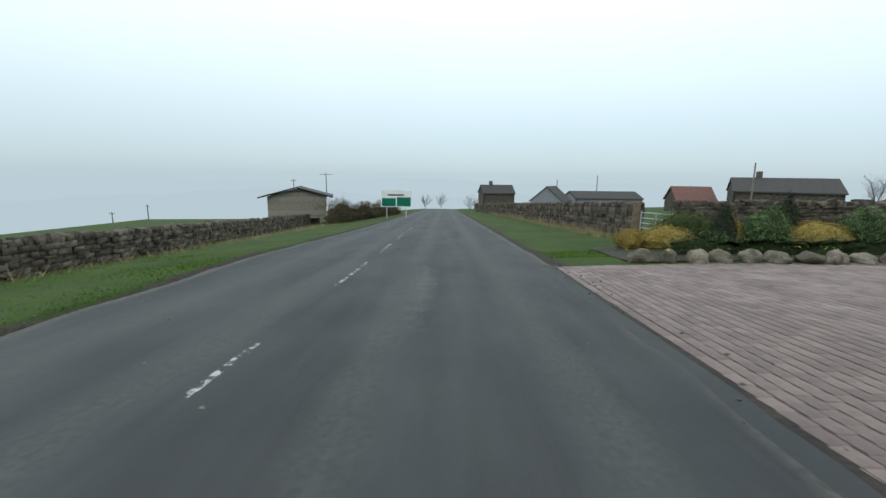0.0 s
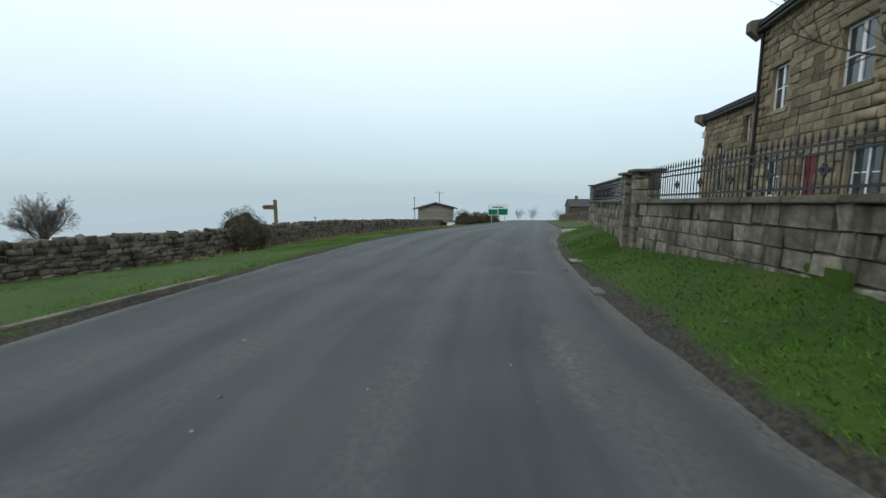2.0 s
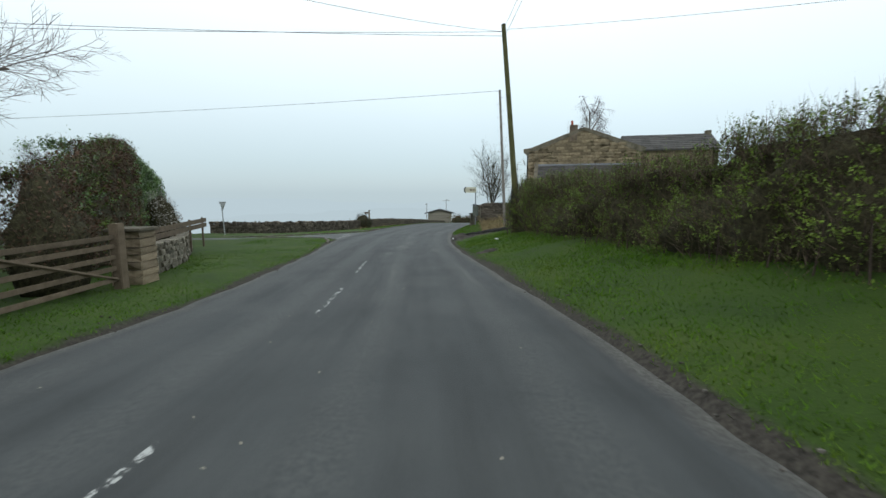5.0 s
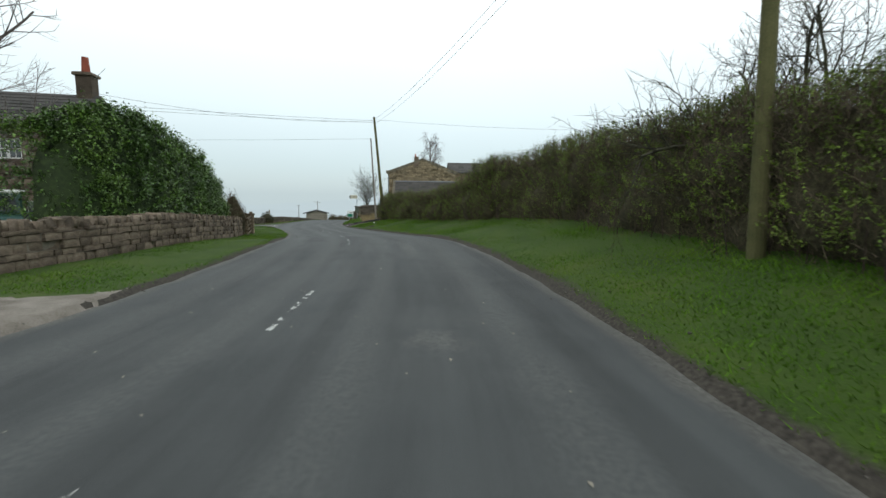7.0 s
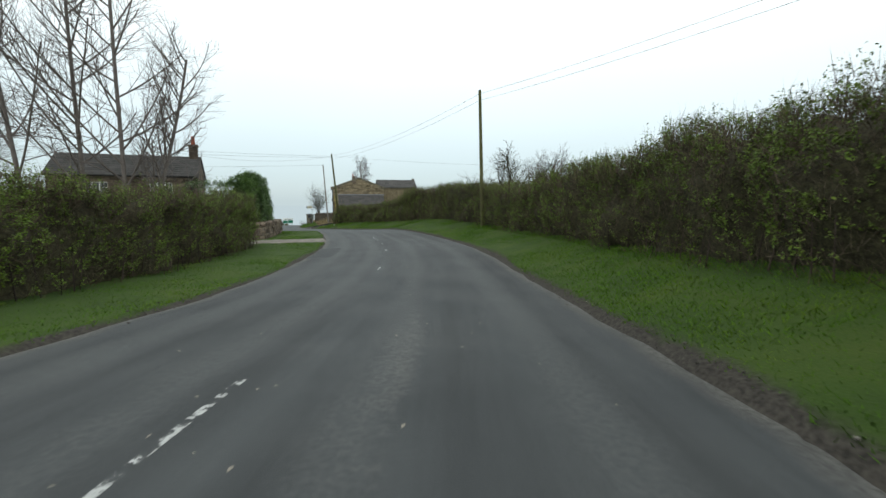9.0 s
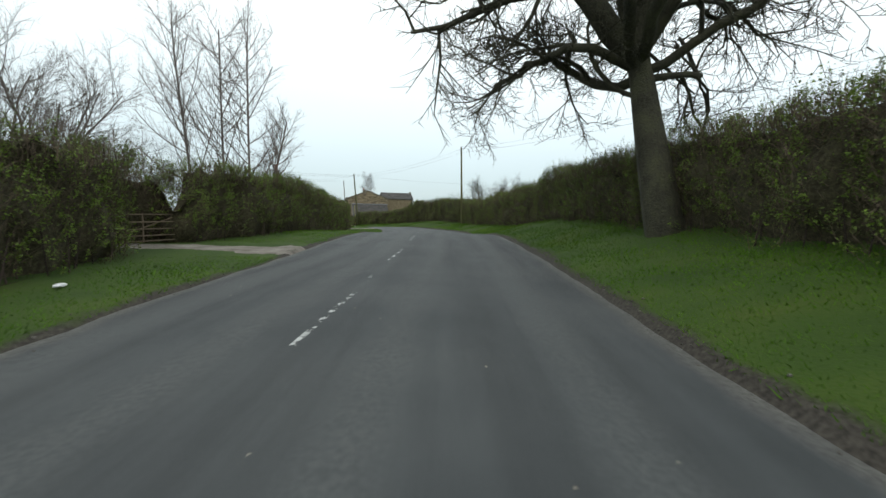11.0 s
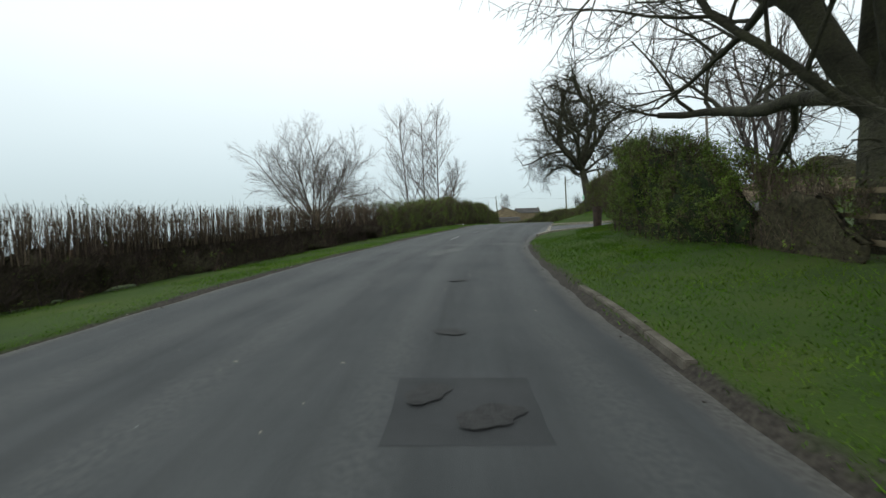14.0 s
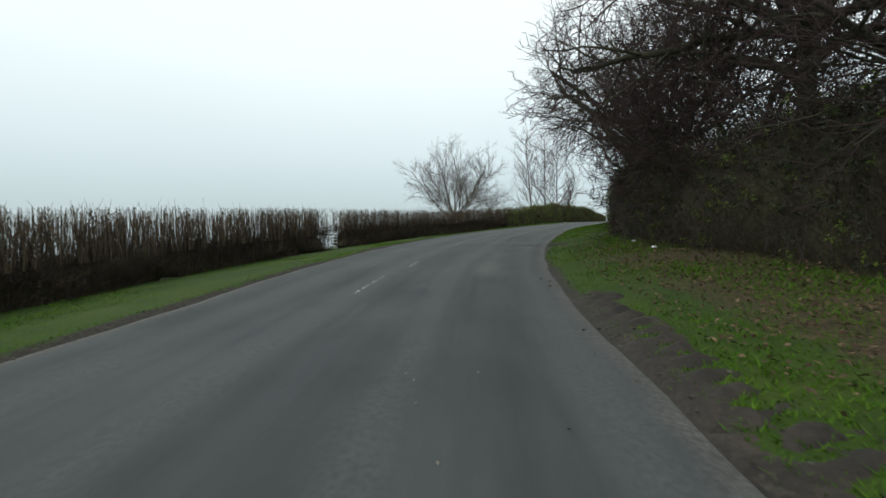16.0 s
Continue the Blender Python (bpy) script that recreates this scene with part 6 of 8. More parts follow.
# ---------------------------------------------------------------- paved drive and rockery
_rp = np.random.default_rng(77)
DRIVE_EDGE = [(-11.2, 2.9), (-8, 2.77), (-4, 2.64), (-0.5, 2.44), (0, 2.4)]
_pv = cube(-0.5, 0.5, -0.5, 0.5, -0.5, 0.5)
bmesh.ops.bevel(_pv, geom=[e for e in _pv.edges if all(v.co.z > 0 for v in e.verts)], offset=0.03, segments=1, affect="EDGES")
bmesh.ops.triangulate(_pv, faces=_pv.faces[:])
_pm = bpy.data.meshes.new("paver")
_pv.to_mesh(_pm)
_pv.free()
_pm.materials.append(PAVER_O)
_pvv, _pvf = np.array([v.co[:] for v in _pm.vertices]), np.array([p.vertices[:] for p in _pm.polygons])
drv = thing("paved_drive", "pinkish red block paved drive beside the road", "driveway", W(-5, 4), 0, kind="structure")
rows = []
for k in range(74):
    la0 = k * 0.158
    s = -11.6 + (0.12 if k % 2 else 0)
    while s < -0.75:
        la = float(lerp(s, DRIVE_EDGE)) + 0.1 + la0
        if s > lerp(la, [(2.9, -11.1), (6.8, -10.7), (10.7, -10.2), (15, -9.7)]):
            p = W(s, la)
            rows.append((Matrix.Translation((p[0], p[1], p[2] + _rp.normal(0, 0.0016) - 0.057)) @ Matrix.Rotation(radians(heading(s) + 1.5), 4, "Z") @ pose(0, 0, 0, -3.72, 0, 0) @ Matrix.Diagonal((0.152, 0.234, 0.06, 1)), abs(la - 3.3) + abs(s + 5) * 0.5))
        s += 0.24
rows.sort(key=lambda r: r[1])
_di = drv.matrix_basis.inverted()
_vs, _fs = [], []
for k, (m, _) in enumerate(rows):
    if k < 300:
        ob = new("paver", _pm)
        ob.parent = drv
        ob.matrix_basis = _di @ m
    else:
        a = np.array(_di @ m)
        _fs.append(_pvf + len(_vs) * len(_pvv))
        _vs.append(_pvv @ a[:3, :3].T + a[:3, 3])
tagged(soup("paver_rest", np.concatenate(_vs), np.concatenate(_fs), PAVER, drv), "", kind="stuff")
_ds = np.linspace(-11.3, -0.6, 24)
tagged(strip("drive_bed", _ds, lerp(_ds, DRIVE_EDGE) - 0.2, 14.6, MORTAR, -0.034, n=6, on_road=False), "sand bed under the block paving", "driveway", kind="structure")
tagged(strip("road_margin", _ds, lerp(_ds, DRIVE_EDGE) - 0.3, lerp(_ds, DRIVE_EDGE) - 0.03, ASPHALT, -0.013, n=3, on_road=False), "grey asphalt margin of the road beside a drive", "road", kind="structure")
tagged(strip("drive_edge", _ds, lerp(_ds, DRIVE_EDGE) - 0.05, lerp(_ds, DRIVE_EDGE) + 0.035, MUD, -0.012, n=2, on_road=False, ragged=0.03), "dark gritty seam between road and drive", "trim", kind="structure")
_rb = np.random.default_rng(78)
for k in range(15):
    la = 5.3 + k * 0.68
    p = W(lerp(la, [(3, -11.5), (7, -11.15), (15, -10.5)]) + _rb.uniform(-0.15, 0.15), la)
    bm = bmesh.new()
    bmesh.ops.create_icosphere(bm, subdivisions=3, radius=1)
    sx, sy, sz = _rb.uniform(0.22, 0.46), _rb.uniform(0.2, 0.32), _rb.uniform(0.16, 0.32)
    for v in bm.verts:
        c = v.co.copy()
        f = 1 + 0.3 * noise.noise(c * 1.4 + Vector((k * 5.1, 0, 0)))
        v.co = Vector((c.x * sx, c.y * sy, max(c.z, -0.4) * sz)) * f
    ob = part("boulder", bm, STONE if k % 3 else COPING)
    ob.matrix_basis = pose(p[0], p[1], p[2] + 0.05, 0, 0, _rb.uniform(0, 90))
    tagged(ob, "pale rounded rockery boulder beside the drive", "boulder", "rockery boulders")
tagged(strip("rockery_bed", np.linspace(-14.5, -11.0, 9), 4.9, 15, MUD, 0.02, n=12, on_road=False, ragged=0.1), "dark soil bed of a rockery", "flower bed", kind="structure")
hedge("box_hedge", "low clipped box hedge along a rockery", [(-12.3, 6.2), (-12.0, 10), (-11.7, 15.5)], 0.8, [(-12.5, 0.68), (-11, 0.68)], [(LEAF_DARK, 0.45), (LEAF_LAUREL, 0.55)], 900, 0.035, 0, seed=15, stems=False, core=LAUREL_CORE, spray=0.16, rough=0.06, crest=0.06, lean=0.05, out=1.0)
ROCKERY = [(7.2, -13.9, (0.95, 0.6, 0.78), LEAF_GOLD, 0.2, "heather_bush", "golden heather mound in a rockery"), (6.3, -14.2, (0.6, 0.5, 0.62), LEAF_GOLD, 0.2, "heather_bush", "golden heather mound in a rockery"), (8.9, -13.6, (0.36, 0.36, 1.35), LEAF_DARK, 0.3, "conifer", "small dark upright conifer in a rockery"),
           (9.6, -14.4, (0.5, 0.5, 1.0), LEAF_GOLD, 0.2, "heather_bush", "golden heather mound in a rockery"), (10.4, -13.8, (0.75, 0.7, 1.3), LEAF_LAUREL, 0.15, "globe_bush", "round green clipped bush in a rockery"), (11.5, -14.4, (0.45, 0.45, 1.75), LEAF_DARK, 0.55, "conifer", "small dark pointed conifer in a rockery"),
           (11.9, -13.6, (1.25, 0.6, 0.9), LEAF_GOLD, 0.2, "heather_bush", "golden heather mound in a rockery"), (13.6, -13.7, (0.9, 0.8, 1.25), LEAF_LAUREL, 0.15, "globe_bush", "round green clipped bush in a rockery"), (9.0, -16.0, (1.3, 0.6, 1.2), LEAF_HAW, 0.2, "globe_bush", "low spreading green bush before a wall")]
for la, s, sz, mt, pt, nm, lb in ROCKERY:
    blob_bush(nm, lb, tuple(W(s, la)), sz, mt, 3600, 0.05, int(la * 10), pointed=pt, core=LEAF_GOLD if mt is LEAF_GOLD else LAUREL_CORE)
rg = np.random.default_rng(79)
fl = W(rg.uniform(-11.6, -11.1, 40), rg.uniform(4.5, 14, 40), 0.3)
v, f = leaf_cloud(rg, fl, np.repeat([[0, 0, 1.0]], 40, 0), 0.09)
tagged(soup("daffodils", v, f, YELLOW), "yellow spring flowers among rockery stones", "flowers", kind="stuff")
dry_wall("field_wall", "rough stone field wall behind a rockery", [(-17.6, 9.4), (-17.2, 12), (-16.5, 22), (-14, 34)], 1.35, near=0, seed=68, limit=120)


# ---------------------------------------------------------------- poles and wires
def pole(label, x, y, ht, mat, lean=(0, 0), steps=0, arm=0.0, r=0.14, z=None, arms=1):
    z = GZ(x, y) if z is None else z
    p = thing("utility_pole", label, "utility pole", (x, y, z - 0.3), 0, "utility poles")
    top = Vector((lean[0], lean[1], ht + 0.3))
    part("post", rod((0, 0, 0), top, r, r * 0.68, 14), mat, p)
    part("cap", rod(top, top + Vector((0, 0, 0.06)), r * 0.75, r * 0.5, 14), DARK, p)
    for k in range(steps):
        u = 0.35 + 0.6 * k / max(1, steps - 1)
        s = 1 if k % 2 else -1
        q = top * u
        part("step", rod(q, q + Vector((s * 0.26, 0, 0.02)), 0.012, sides=6), STEEL, p)
    if arm:
        for k in range(arms):
            q = top * (0.965 - 0.16 * k)
            part("crossarm", cube(-arm, arm, -0.05, 0.05, -0.05, 0.05, 0.01), WOOD, p).matrix_basis = Matrix.Translation(q)
            for a in (-0.9, 0.9):
                part("insulator", rod(q + Vector((a * arm, 0, 0.05)), q + Vector((a * arm, 0, 0.2)), 0.035, 0.02, 8), WHITE, p)
    return p, Matrix.Translation((x, y, z - 0.3)) @ top


def wire(label, a, b, sag, r=0.012):
    a, b = Vector(a), Vector(b)
    pts = [a.lerp(b, k / 24) - Vector((0, 0, 4 * sag * (k / 24) * (1 - k / 24))) for k in range(25)]
    v, f = tubes([[p[:] for p in pts]], [[r] * 25], 5)
    return tagged(soup("overhead_wire", v, f, WIRE), label, "cable", "overhead wires")


_, tA = pole("grey timber telegraph pole with climbing steps beside a gate", 7.75, -21.9, 10.0, POLE_GREY, (-0.65, 0.6), 14, 0, 0.12)
_, tB = pole("mossy timber telegraph pole in a hedge", 9.45, -31.2, 10.3, POLE_MOSS, (-0.95, -0.2), 0, 0, 0.16)
_, tC = pole("green mossy timber pole in front of a hedge", 18.85, -69.1, 9.6, POLE_MOSS, (-0.2, 0.3), 0, 0, 0.15)
_, tD = pole("dark timber pole with a short crossarm in a field", 19.6, -115.9, 8.2, POLE_GREY, (-0.3, 0.2), 0, 0.6, 0.15)
LW = "thin dark overhead wire between poles"
wire(LW, tA, (-60, -34, 9.5), 0.5)
for d in (0.0, 0.45):
    wire(LW, tB - Vector((0, 0, 0.2 + d)), tC - Vector((0, 0, 0.2 + d)), 0.7, 0.009)
    wire(LW, tC - Vector((0, 0, 0.2 + d)), (34, -118, 15 - d), 1.0, 0.009)
wire(LW, tB - Vector((0, 0, 0.5)), (-50, -58, 11.5), 0.8)
wire(LW, tB - Vector((0, 0, 0.3)), (-55, -52, 13.0), 0.8)
wire(LW, tB - Vector((0, 0, 0.3)), (-4.2, -52.2, 9.6), 0.6, 0.009)
wire(LW, tB - Vector((0, 0, 0.2)), (45, -38, 11.0), 0.6, 0.009)
st = thing("pole_stay", "steel pole stay wire with a yellow guard", "stay wire", (9.05, -28.5, GZ(9.05, -28.5)))
_b = Vector((9.05, -28.5, GZ(9.05, -28.5)))
part("wire", rod((0, 0, 0), tB - Vector((0, 0, 0.6)) - _b, 0.01, sides=6), WIRE, st)
_d = (tB - Vector((0, 0, 0.6)) - _b).normalized()
part("guard", rod(_d * 0.2, _d * 4.6, 0.03, sides=8), YELLOW, st)
ivy = blob_bush("ivy", "dark ivy clump round the foot of a pole", (9.22, -31.2, GZ(9.22, -31.2)), (0.26, 0.26, 3.3), LEAF_DARK, 2200, 0.07, 3, pointed=0.3)
FARP = [("far grey pole with double crossarm", -26.3, 96.8, 9.0, 1.4, -7.4), ("far grey pole with crossarm", -34.0, 98, 7.5, 0.6, -7.4), ("far grey pole in a field", -58, 84, 7.5, 0.5, -12.5), ("far grey pole in a field", -62, 80, 7.0, 0.5, -13.2), ("far pole by distant houses", 26, 100, 7, 0, -6.2), ("far pole by distant houses", 38, 108, 8, 0, -6.2), ("far pole by distant barns", 44, 62, 8, 0, -4.2)]
for lb, x, y, ht, arm, z in FARP:
    pole(lb, x, y, ht, POLE_GREY, (0, 0), 0, arm, 0.13, z)


# ---------------------------------------------------------------- signs
def post_sign(name, label, x, y, turn=0.0, z=None):
    return thing(name, label, "sign", (x, y, GZ(x, y) - 0.1 if z is None else z), turn)


PLATE_BACK = mk("sign_plate_back", [(0.09, 0.105, 0.09), (0.15, 0.165, 0.14)], 3, 0.6, 0.1, 30)
fp = post_sign("footpath_sign", "wooden footpath fingerpost beside a stone wall", -11.6, -3.1)
part("post", cube(-0.07, 0.07, -0.07, 0.07, -0.2, 2.35, 0.012), WOOD_NEW, fp)
bm = prism([(-0.68, 1.98), (-0.56, 1.87), (0.0, 1.87), (0.0, 2.09), (-0.56, 2.09)], -0.11, -0.075)
part("arm", bm, WOOD, fp)
for k, w in enumerate((0.3, 0.12)):
    part("lettering", cube(-0.5, -0.5 + w, -0.114, -0.11, 1.99 - 0.07 * k, 2.02 - 0.07 * k), DARK, fp)
gw = post_sign("give_way_sign", "back of a triangular give way sign on a grey post", -13.7, -25.9, -8)
part("post", rod((0.12, 0, -0.3), (-0.05, 0, 2.2), 0.04), STEEL, gw)
bm = prism([(-0.38, 2.62), (0.38, 2.62), (0.0, 1.96)], 0.04, 0.06)
part("plate", bm, STEEL, gw)
ds = post_sign("direction_sign", "cream pointed direction sign on a grey post", 5.0, -19.15, 14, float(W(19.3, 0, 0, False)[2]) - 0.12)
for z0 in (1.6, 2.02):
    part("lower_plate", cube(-0.22, 0.22, -0.09, -0.06, z0, z0 + 0.4, 0.008), PLATE_BACK, ds, "blank grey-green sign plate")
part("post", rod((0.0, 0, -0.2), (0.0, 0, 3.95), 0.045), LEAD, ds)
bm = prism([(-0.98, 3.72), (-0.86, 3.5), (0.04, 3.5), (0.04, 3.94), (-0.86, 3.94)], -0.1, -0.06)
part("plate", bm, CREAM, ds)
part("point", prism([(-1.0, 3.72), (-0.86, 3.48), (-0.78, 3.48), (-0.9, 3.72), (-0.78, 3.96), (-0.86, 3.96)], -0.106, -0.058), DARK, ds)
part("symbol", cube(-0.5, -0.32, -0.108, -0.1, 3.66, 3.78), WOOD, ds)
part("lettering", cube(-0.26, -0.06, -0.108, -0.1, 3.68, 3.76), WOOD, ds)
bs = post_sign("road_sign", "large green and white direction board on two posts", -4.9, 44.5, 0, -2.9)
for u in (-1.0, 1.0):
    part("post", rod((u, 0, -0.3), (u, 0, 2.75), 0.06), STEEL, bs)
part("board", cube(-1.55, 1.55, -0.1, -0.04, 1.15, 2.85, 0.01), WHITE, bs)
part("panel", cube(-1.48, -0.06, -0.108, -0.1, 1.22, 2.05), GREEN_SIGN, bs)
part("panel", cube(0.06, 1.48, -0.108, -0.1, 1.22, 2.15), GREEN_SIGN, bs)
part("lettering", cube(-0.9, 0.8, -0.108, -0.1, 2.3, 2.45), DARK, bs)

# ---------------------------------------------------------------- shed and far buildings
sh = thing("shed", "pale boarded shed with a low felt roof", "shed", (-14.3, 43.2, -2.95), 14)
for k in range(11):
    part("board", cube(-2.9, 2.5, -2.0, 2.0, 0.2 + k * 0.19, 0.2 + k * 0.19 + 0.185, 0.008), SHED_WOOD, sh)
part("gable", prism([(-2.9, 2.3), (2.5, 2.3), (-0.2, 3.0)], -1.99, 1.99), SHED_WOOD, sh)
part("roof", prism([(-3.7, 2.12), (-0.2, 3.08), (3.1, 2.2), (3.1, 2.32), (-0.2, 3.2), (-3.7, 2.24)], -2.4, 2.4), DARK, sh)
part("corner_post", cube(2.45, 2.58, -2.06, -1.95, 0, 2.35), WHITE, sh)


def far_house(name, label, x, y, z, w, d, eave, apex, turn, wall, roof, chim=()):
    h = thing(name, label, "house", (x, y, z), turn)
    quad_wall("wall", w, eave, [], 0.3, wall, h, Matrix.Translation((-w / 2, -d / 2, 0)))
    quad_wall("wall", d, eave, [], 0.3, wall, h, Matrix.Translation((-w / 2, d / 2, 0)) @ face_road, (d / 2, apex))
    quad_wall("wall", d, eave, [], 0.3, wall, h, Matrix.Translation((w / 2, -d / 2, 0)) @ Matrix.Rotation(radians(90), 4, "Z"), (d / 2, apex))
    part("roof", prism([(-d / 2 - 0.3, eave - 0.2), (0, apex), (d / 2 + 0.3, eave - 0.2), (d / 2 + 0.3, eave), (0, apex + 0.25), (-d / 2 - 0.3, eave)], -w / 2 - 0.2, w / 2 + 0.2), roof, h).matrix_basis = Matrix.Rotation(radians(90), 4, "Z")
    for c in chim:
        part("chimney", cube(c - 0.4, c + 0.4, -0.35, 0.35, apex - 0.3, apex + 1.2, 0.03), wall, h)
    return h


far_house("far_house", "distant stone house with a chimney in the mist", 13.5, 112, -7.0, 8, 6, 4.2, 6.0, 8, STONE_DARK, SLATE, (-1.5,))
far_house("far_barn", "distant low dark green barn", 24, 97, -6.4, 7, 7, 2.6, 5.6, 60, LEAD, SLATE)
far_house("far_barn", "distant low grey farm shed", 38, 104, -5.9, 16, 8, 2.6, 3.9, 5, LEAD, SLATE)
far_house("barn", "large grey farm barn with a slate roof", 52, 67, -3.8, 13, 9, 3.6, 5.4, -28, STONE_DARK, SLATE, (-3,))
far_house("barn", "low farm building with a red tiled roof", 42, 74, -4.6, 6, 6, 2.6, 4.6, -10, STONE_DARK, RUST_TILE)
for x, y, ht, sd, z in ((-6, 138, 6, 81, -9.5), (-1, 150, 7, 82, -10.5), (8, 132, 6, 83, -9.5), (-24, 90, 6, 84, -9), (60, 60, 6, 85, -2.6), (-30, 118, 8, 86, -11)):
    spreading((x, y), sd, ht, "distant bare tree in the mist", 6, 0.7, BARK_PALE, "far_tree", z, 0.09, 0)
fgp = thing("field_gate", "galvanised field gate beside a thick timber post", "gate", tuple(W(-17.2, 7.9)), 0)


def gate_parts(root, w, h, m=None, bars=6, mat=STEEL, posts=True, tall=0.35):
    m = m or Matrix.Identity(4)
    for k in range(bars):
        z = 0.15 + (h - 0.2) * (k / (bars - 1)) ** 1.15
        part("bar", rod(m @ Vector((0, 0, z)), m @ Vector((w, 0, z)), 0.02, sides=8), mat, root)
    for u in (0, w * 0.5, w):
        part("upright", rod(m @ Vector((u, 0, 0.12)), m @ Vector((u, 0, h)), 0.022, sides=8), mat, root)
    part("brace", rod(m @ Vector((0, 0.02, 0.15)), m @ Vector((w, 0.02, h - 0.05)), 0.016, sides=8), mat, root)
    if posts:
        part("gate_post", rod(m @ Vector((-0.22, 0, -0.3)), m @ Vector((-0.22, 0, h + tall)), 0.16, 0.15, 12), WOOD, root)


gate_parts(fgp, 1.3, 1.15, Matrix.Rotation(radians(-60), 4, "Z"))

# ---------------------------------------------------------------- gateway beside the rough wall
gt = thing("field_gate", "galvanised field gate in a muddy gateway", "gate", (8.75, -21.9, GZ(8.75, -21.9)), -48)
gate_parts(gt, 3.2, 1.4, tall=0.6)
fr = thing("rail_fence", "old dark timber rails between a pole and a gate post", "fence", (7.9, -22.2, GZ(7.9, -22.2)), -38)
for z in (0.35, 0.7, 1.05):
    part("rail", cube(0, 1.5, -0.03, 0.03, z - 0.05, z + 0.05, 0.01), WOOD, fr)
for u in (0.1, 1.4):
    part("post", cube(u - 0.06, u + 0.06, -0.06, 0.06, -0.2, 1.2, 0.01), WOOD, fr)
def _rut(s, l, p):
    r = 0.05 * np.sin(s * 17 + 3 * np.sin(l * 3.0)) * (np.sin(l * 9) > -0.3)
    return r + np.array([[0.06 * wob(a[0], a[1], 4.0) + 0.045 * wob(a[0], a[1], 10.0) for a in row] for row in p])


ground_patch("muddy_gateway", "wet rutted mud in a gateway", "mud", 23.4, 31.5, 1.9, 8.5, lambda s, l: np.minimum(lerp(s, [(23.4, 2.6), (24.2, 5.6), (26.4, 5.0), (27.1, 3.9), (28.5, 3.2), (29.6, 2.8), (31.4, 2.1)]) - l, (l - lerp(s, EDGE_R) - 0.12) * 1.5) * 0.9, MUD, 0.03, _rut, 0.07)
ground_patch("soil_heap", "low heap of black crumbly soil in a gateway", "soil", 23.6, 27.0, 2.6, 8.0, lambda s, l: 1 - ((s - 25.2 + 0.35 * (l - 5)) / 0.75) ** 2 - ((l - 5.0) / 2.0) ** 2, mk("black_soil", [(0.006, 0.006, 0.006), (0.018, 0.016, 0.015)], 6, 0.95, 1.0, 40), 0.075, lambda s, l, p: 0.09 + np.array([[0.05 * wob(a[0], a[1], 4.0) + 0.03 * wob(a[0], a[1], 12.0) for a in row] for row in p]), 0.07)
ground_patch("roadside_mud", "dark wet churned mud at the road edge", "mud", 174, 184, 1.4, 3.4, lambda s, l: 0.62 - np.abs(l - lerp(s, EDGE_R) - 0.38) * 1.5 - np.maximum(0, 175.5 - s) - np.clip(lerp(s, EDGE_R) + 0.1 - l, 0, 1) * 6, MUD, 0.02, _rut, 0.08)
ground_patch("roadside_mud", "dark wet churned mud at the road edge", "mud", 162.4, 165.2, 1.6, 3.4, lambda s, l: 0.7 - ((s - 163.8) / 0.5) ** 2 - ((l - 2.3) / 0.7) ** 2 - np.clip(lerp(s, EDGE_R) + 0.1 - l, 0, 1) * 6, MUD, 0.02, _rut, 0.08)
ground_patch("roadside_mud", "dark wet churned mud at the road edge", "mud", 37.4, 39.6, 1.9, 3.8, lambda s, l: 0.8 - ((s - 38.5) / 0.5) ** 2 - ((l - 2.8) / 0.6) ** 2 - np.clip(lerp(s, EDGE_R) + 0.1 - l, 0, 1) * 6, MUD, 0.02, _rut, 0.08)
blob_bush("bush", "dark green gorse bush against a stone wall", tuple(W(6.3, -10.9)), (1.1, 0.8, 1.75), LEAF_DARK, 3200, 0.065, 91, 500)

# ---------------------------------------------------------------- side roads and kerbs
SIDE_ASPHALT = mk("side_road_asphalt", [(0.07, 0.073, 0.072), (0.1, 0.104, 0.102), (0.14, 0.142, 0.138)], 0.9, 0.85, 0.5, 150, coarse=0.45)
_ll = np.r_[np.arange(-5.2, -12.01, -0.4), np.arange(-13, -40.1, -1.5)]
_s0 = lerp(-_ll, SIDE_LO)
_s1 = lerp(-_ll, SIDE_HI)
_gs = _s0[:, None] + (_s1 - _s0)[:, None] * np.linspace(0, 1, 9)
_gp = W(_gs, np.repeat(_ll[:, None], 9, 1), -0.035)
_i = np.arange(_gs.size).reshape(-1, 9)
sr = soup("side_road", _gp.reshape(-1, 3), np.stack([_i[:-1, :-1], _i[:-1, 1:], _i[1:, 1:], _i[1:, :-1]], -1).reshape(-1, 4), SIDE_ASPHALT, smooth=True)
tagged(sr, "pale grey asphalt side road falling away", "road", kind="structure")
for row, first in ((0, 22.6), (1, 20.4)):
    for k in range(6 if row == 0 else 3):
        s = first + k * 0.82
        ob = strip("give_way_mark", np.linspace(s, s + 0.5, 4), -5.68 - row * 0.5, -5.54 - row * 0.5, PAINT_ROAD, -0.02, n=1, on_road=False)
        tagged(ob, "worn white give way dash across a side road", "road marking", "give way marks", "structure")


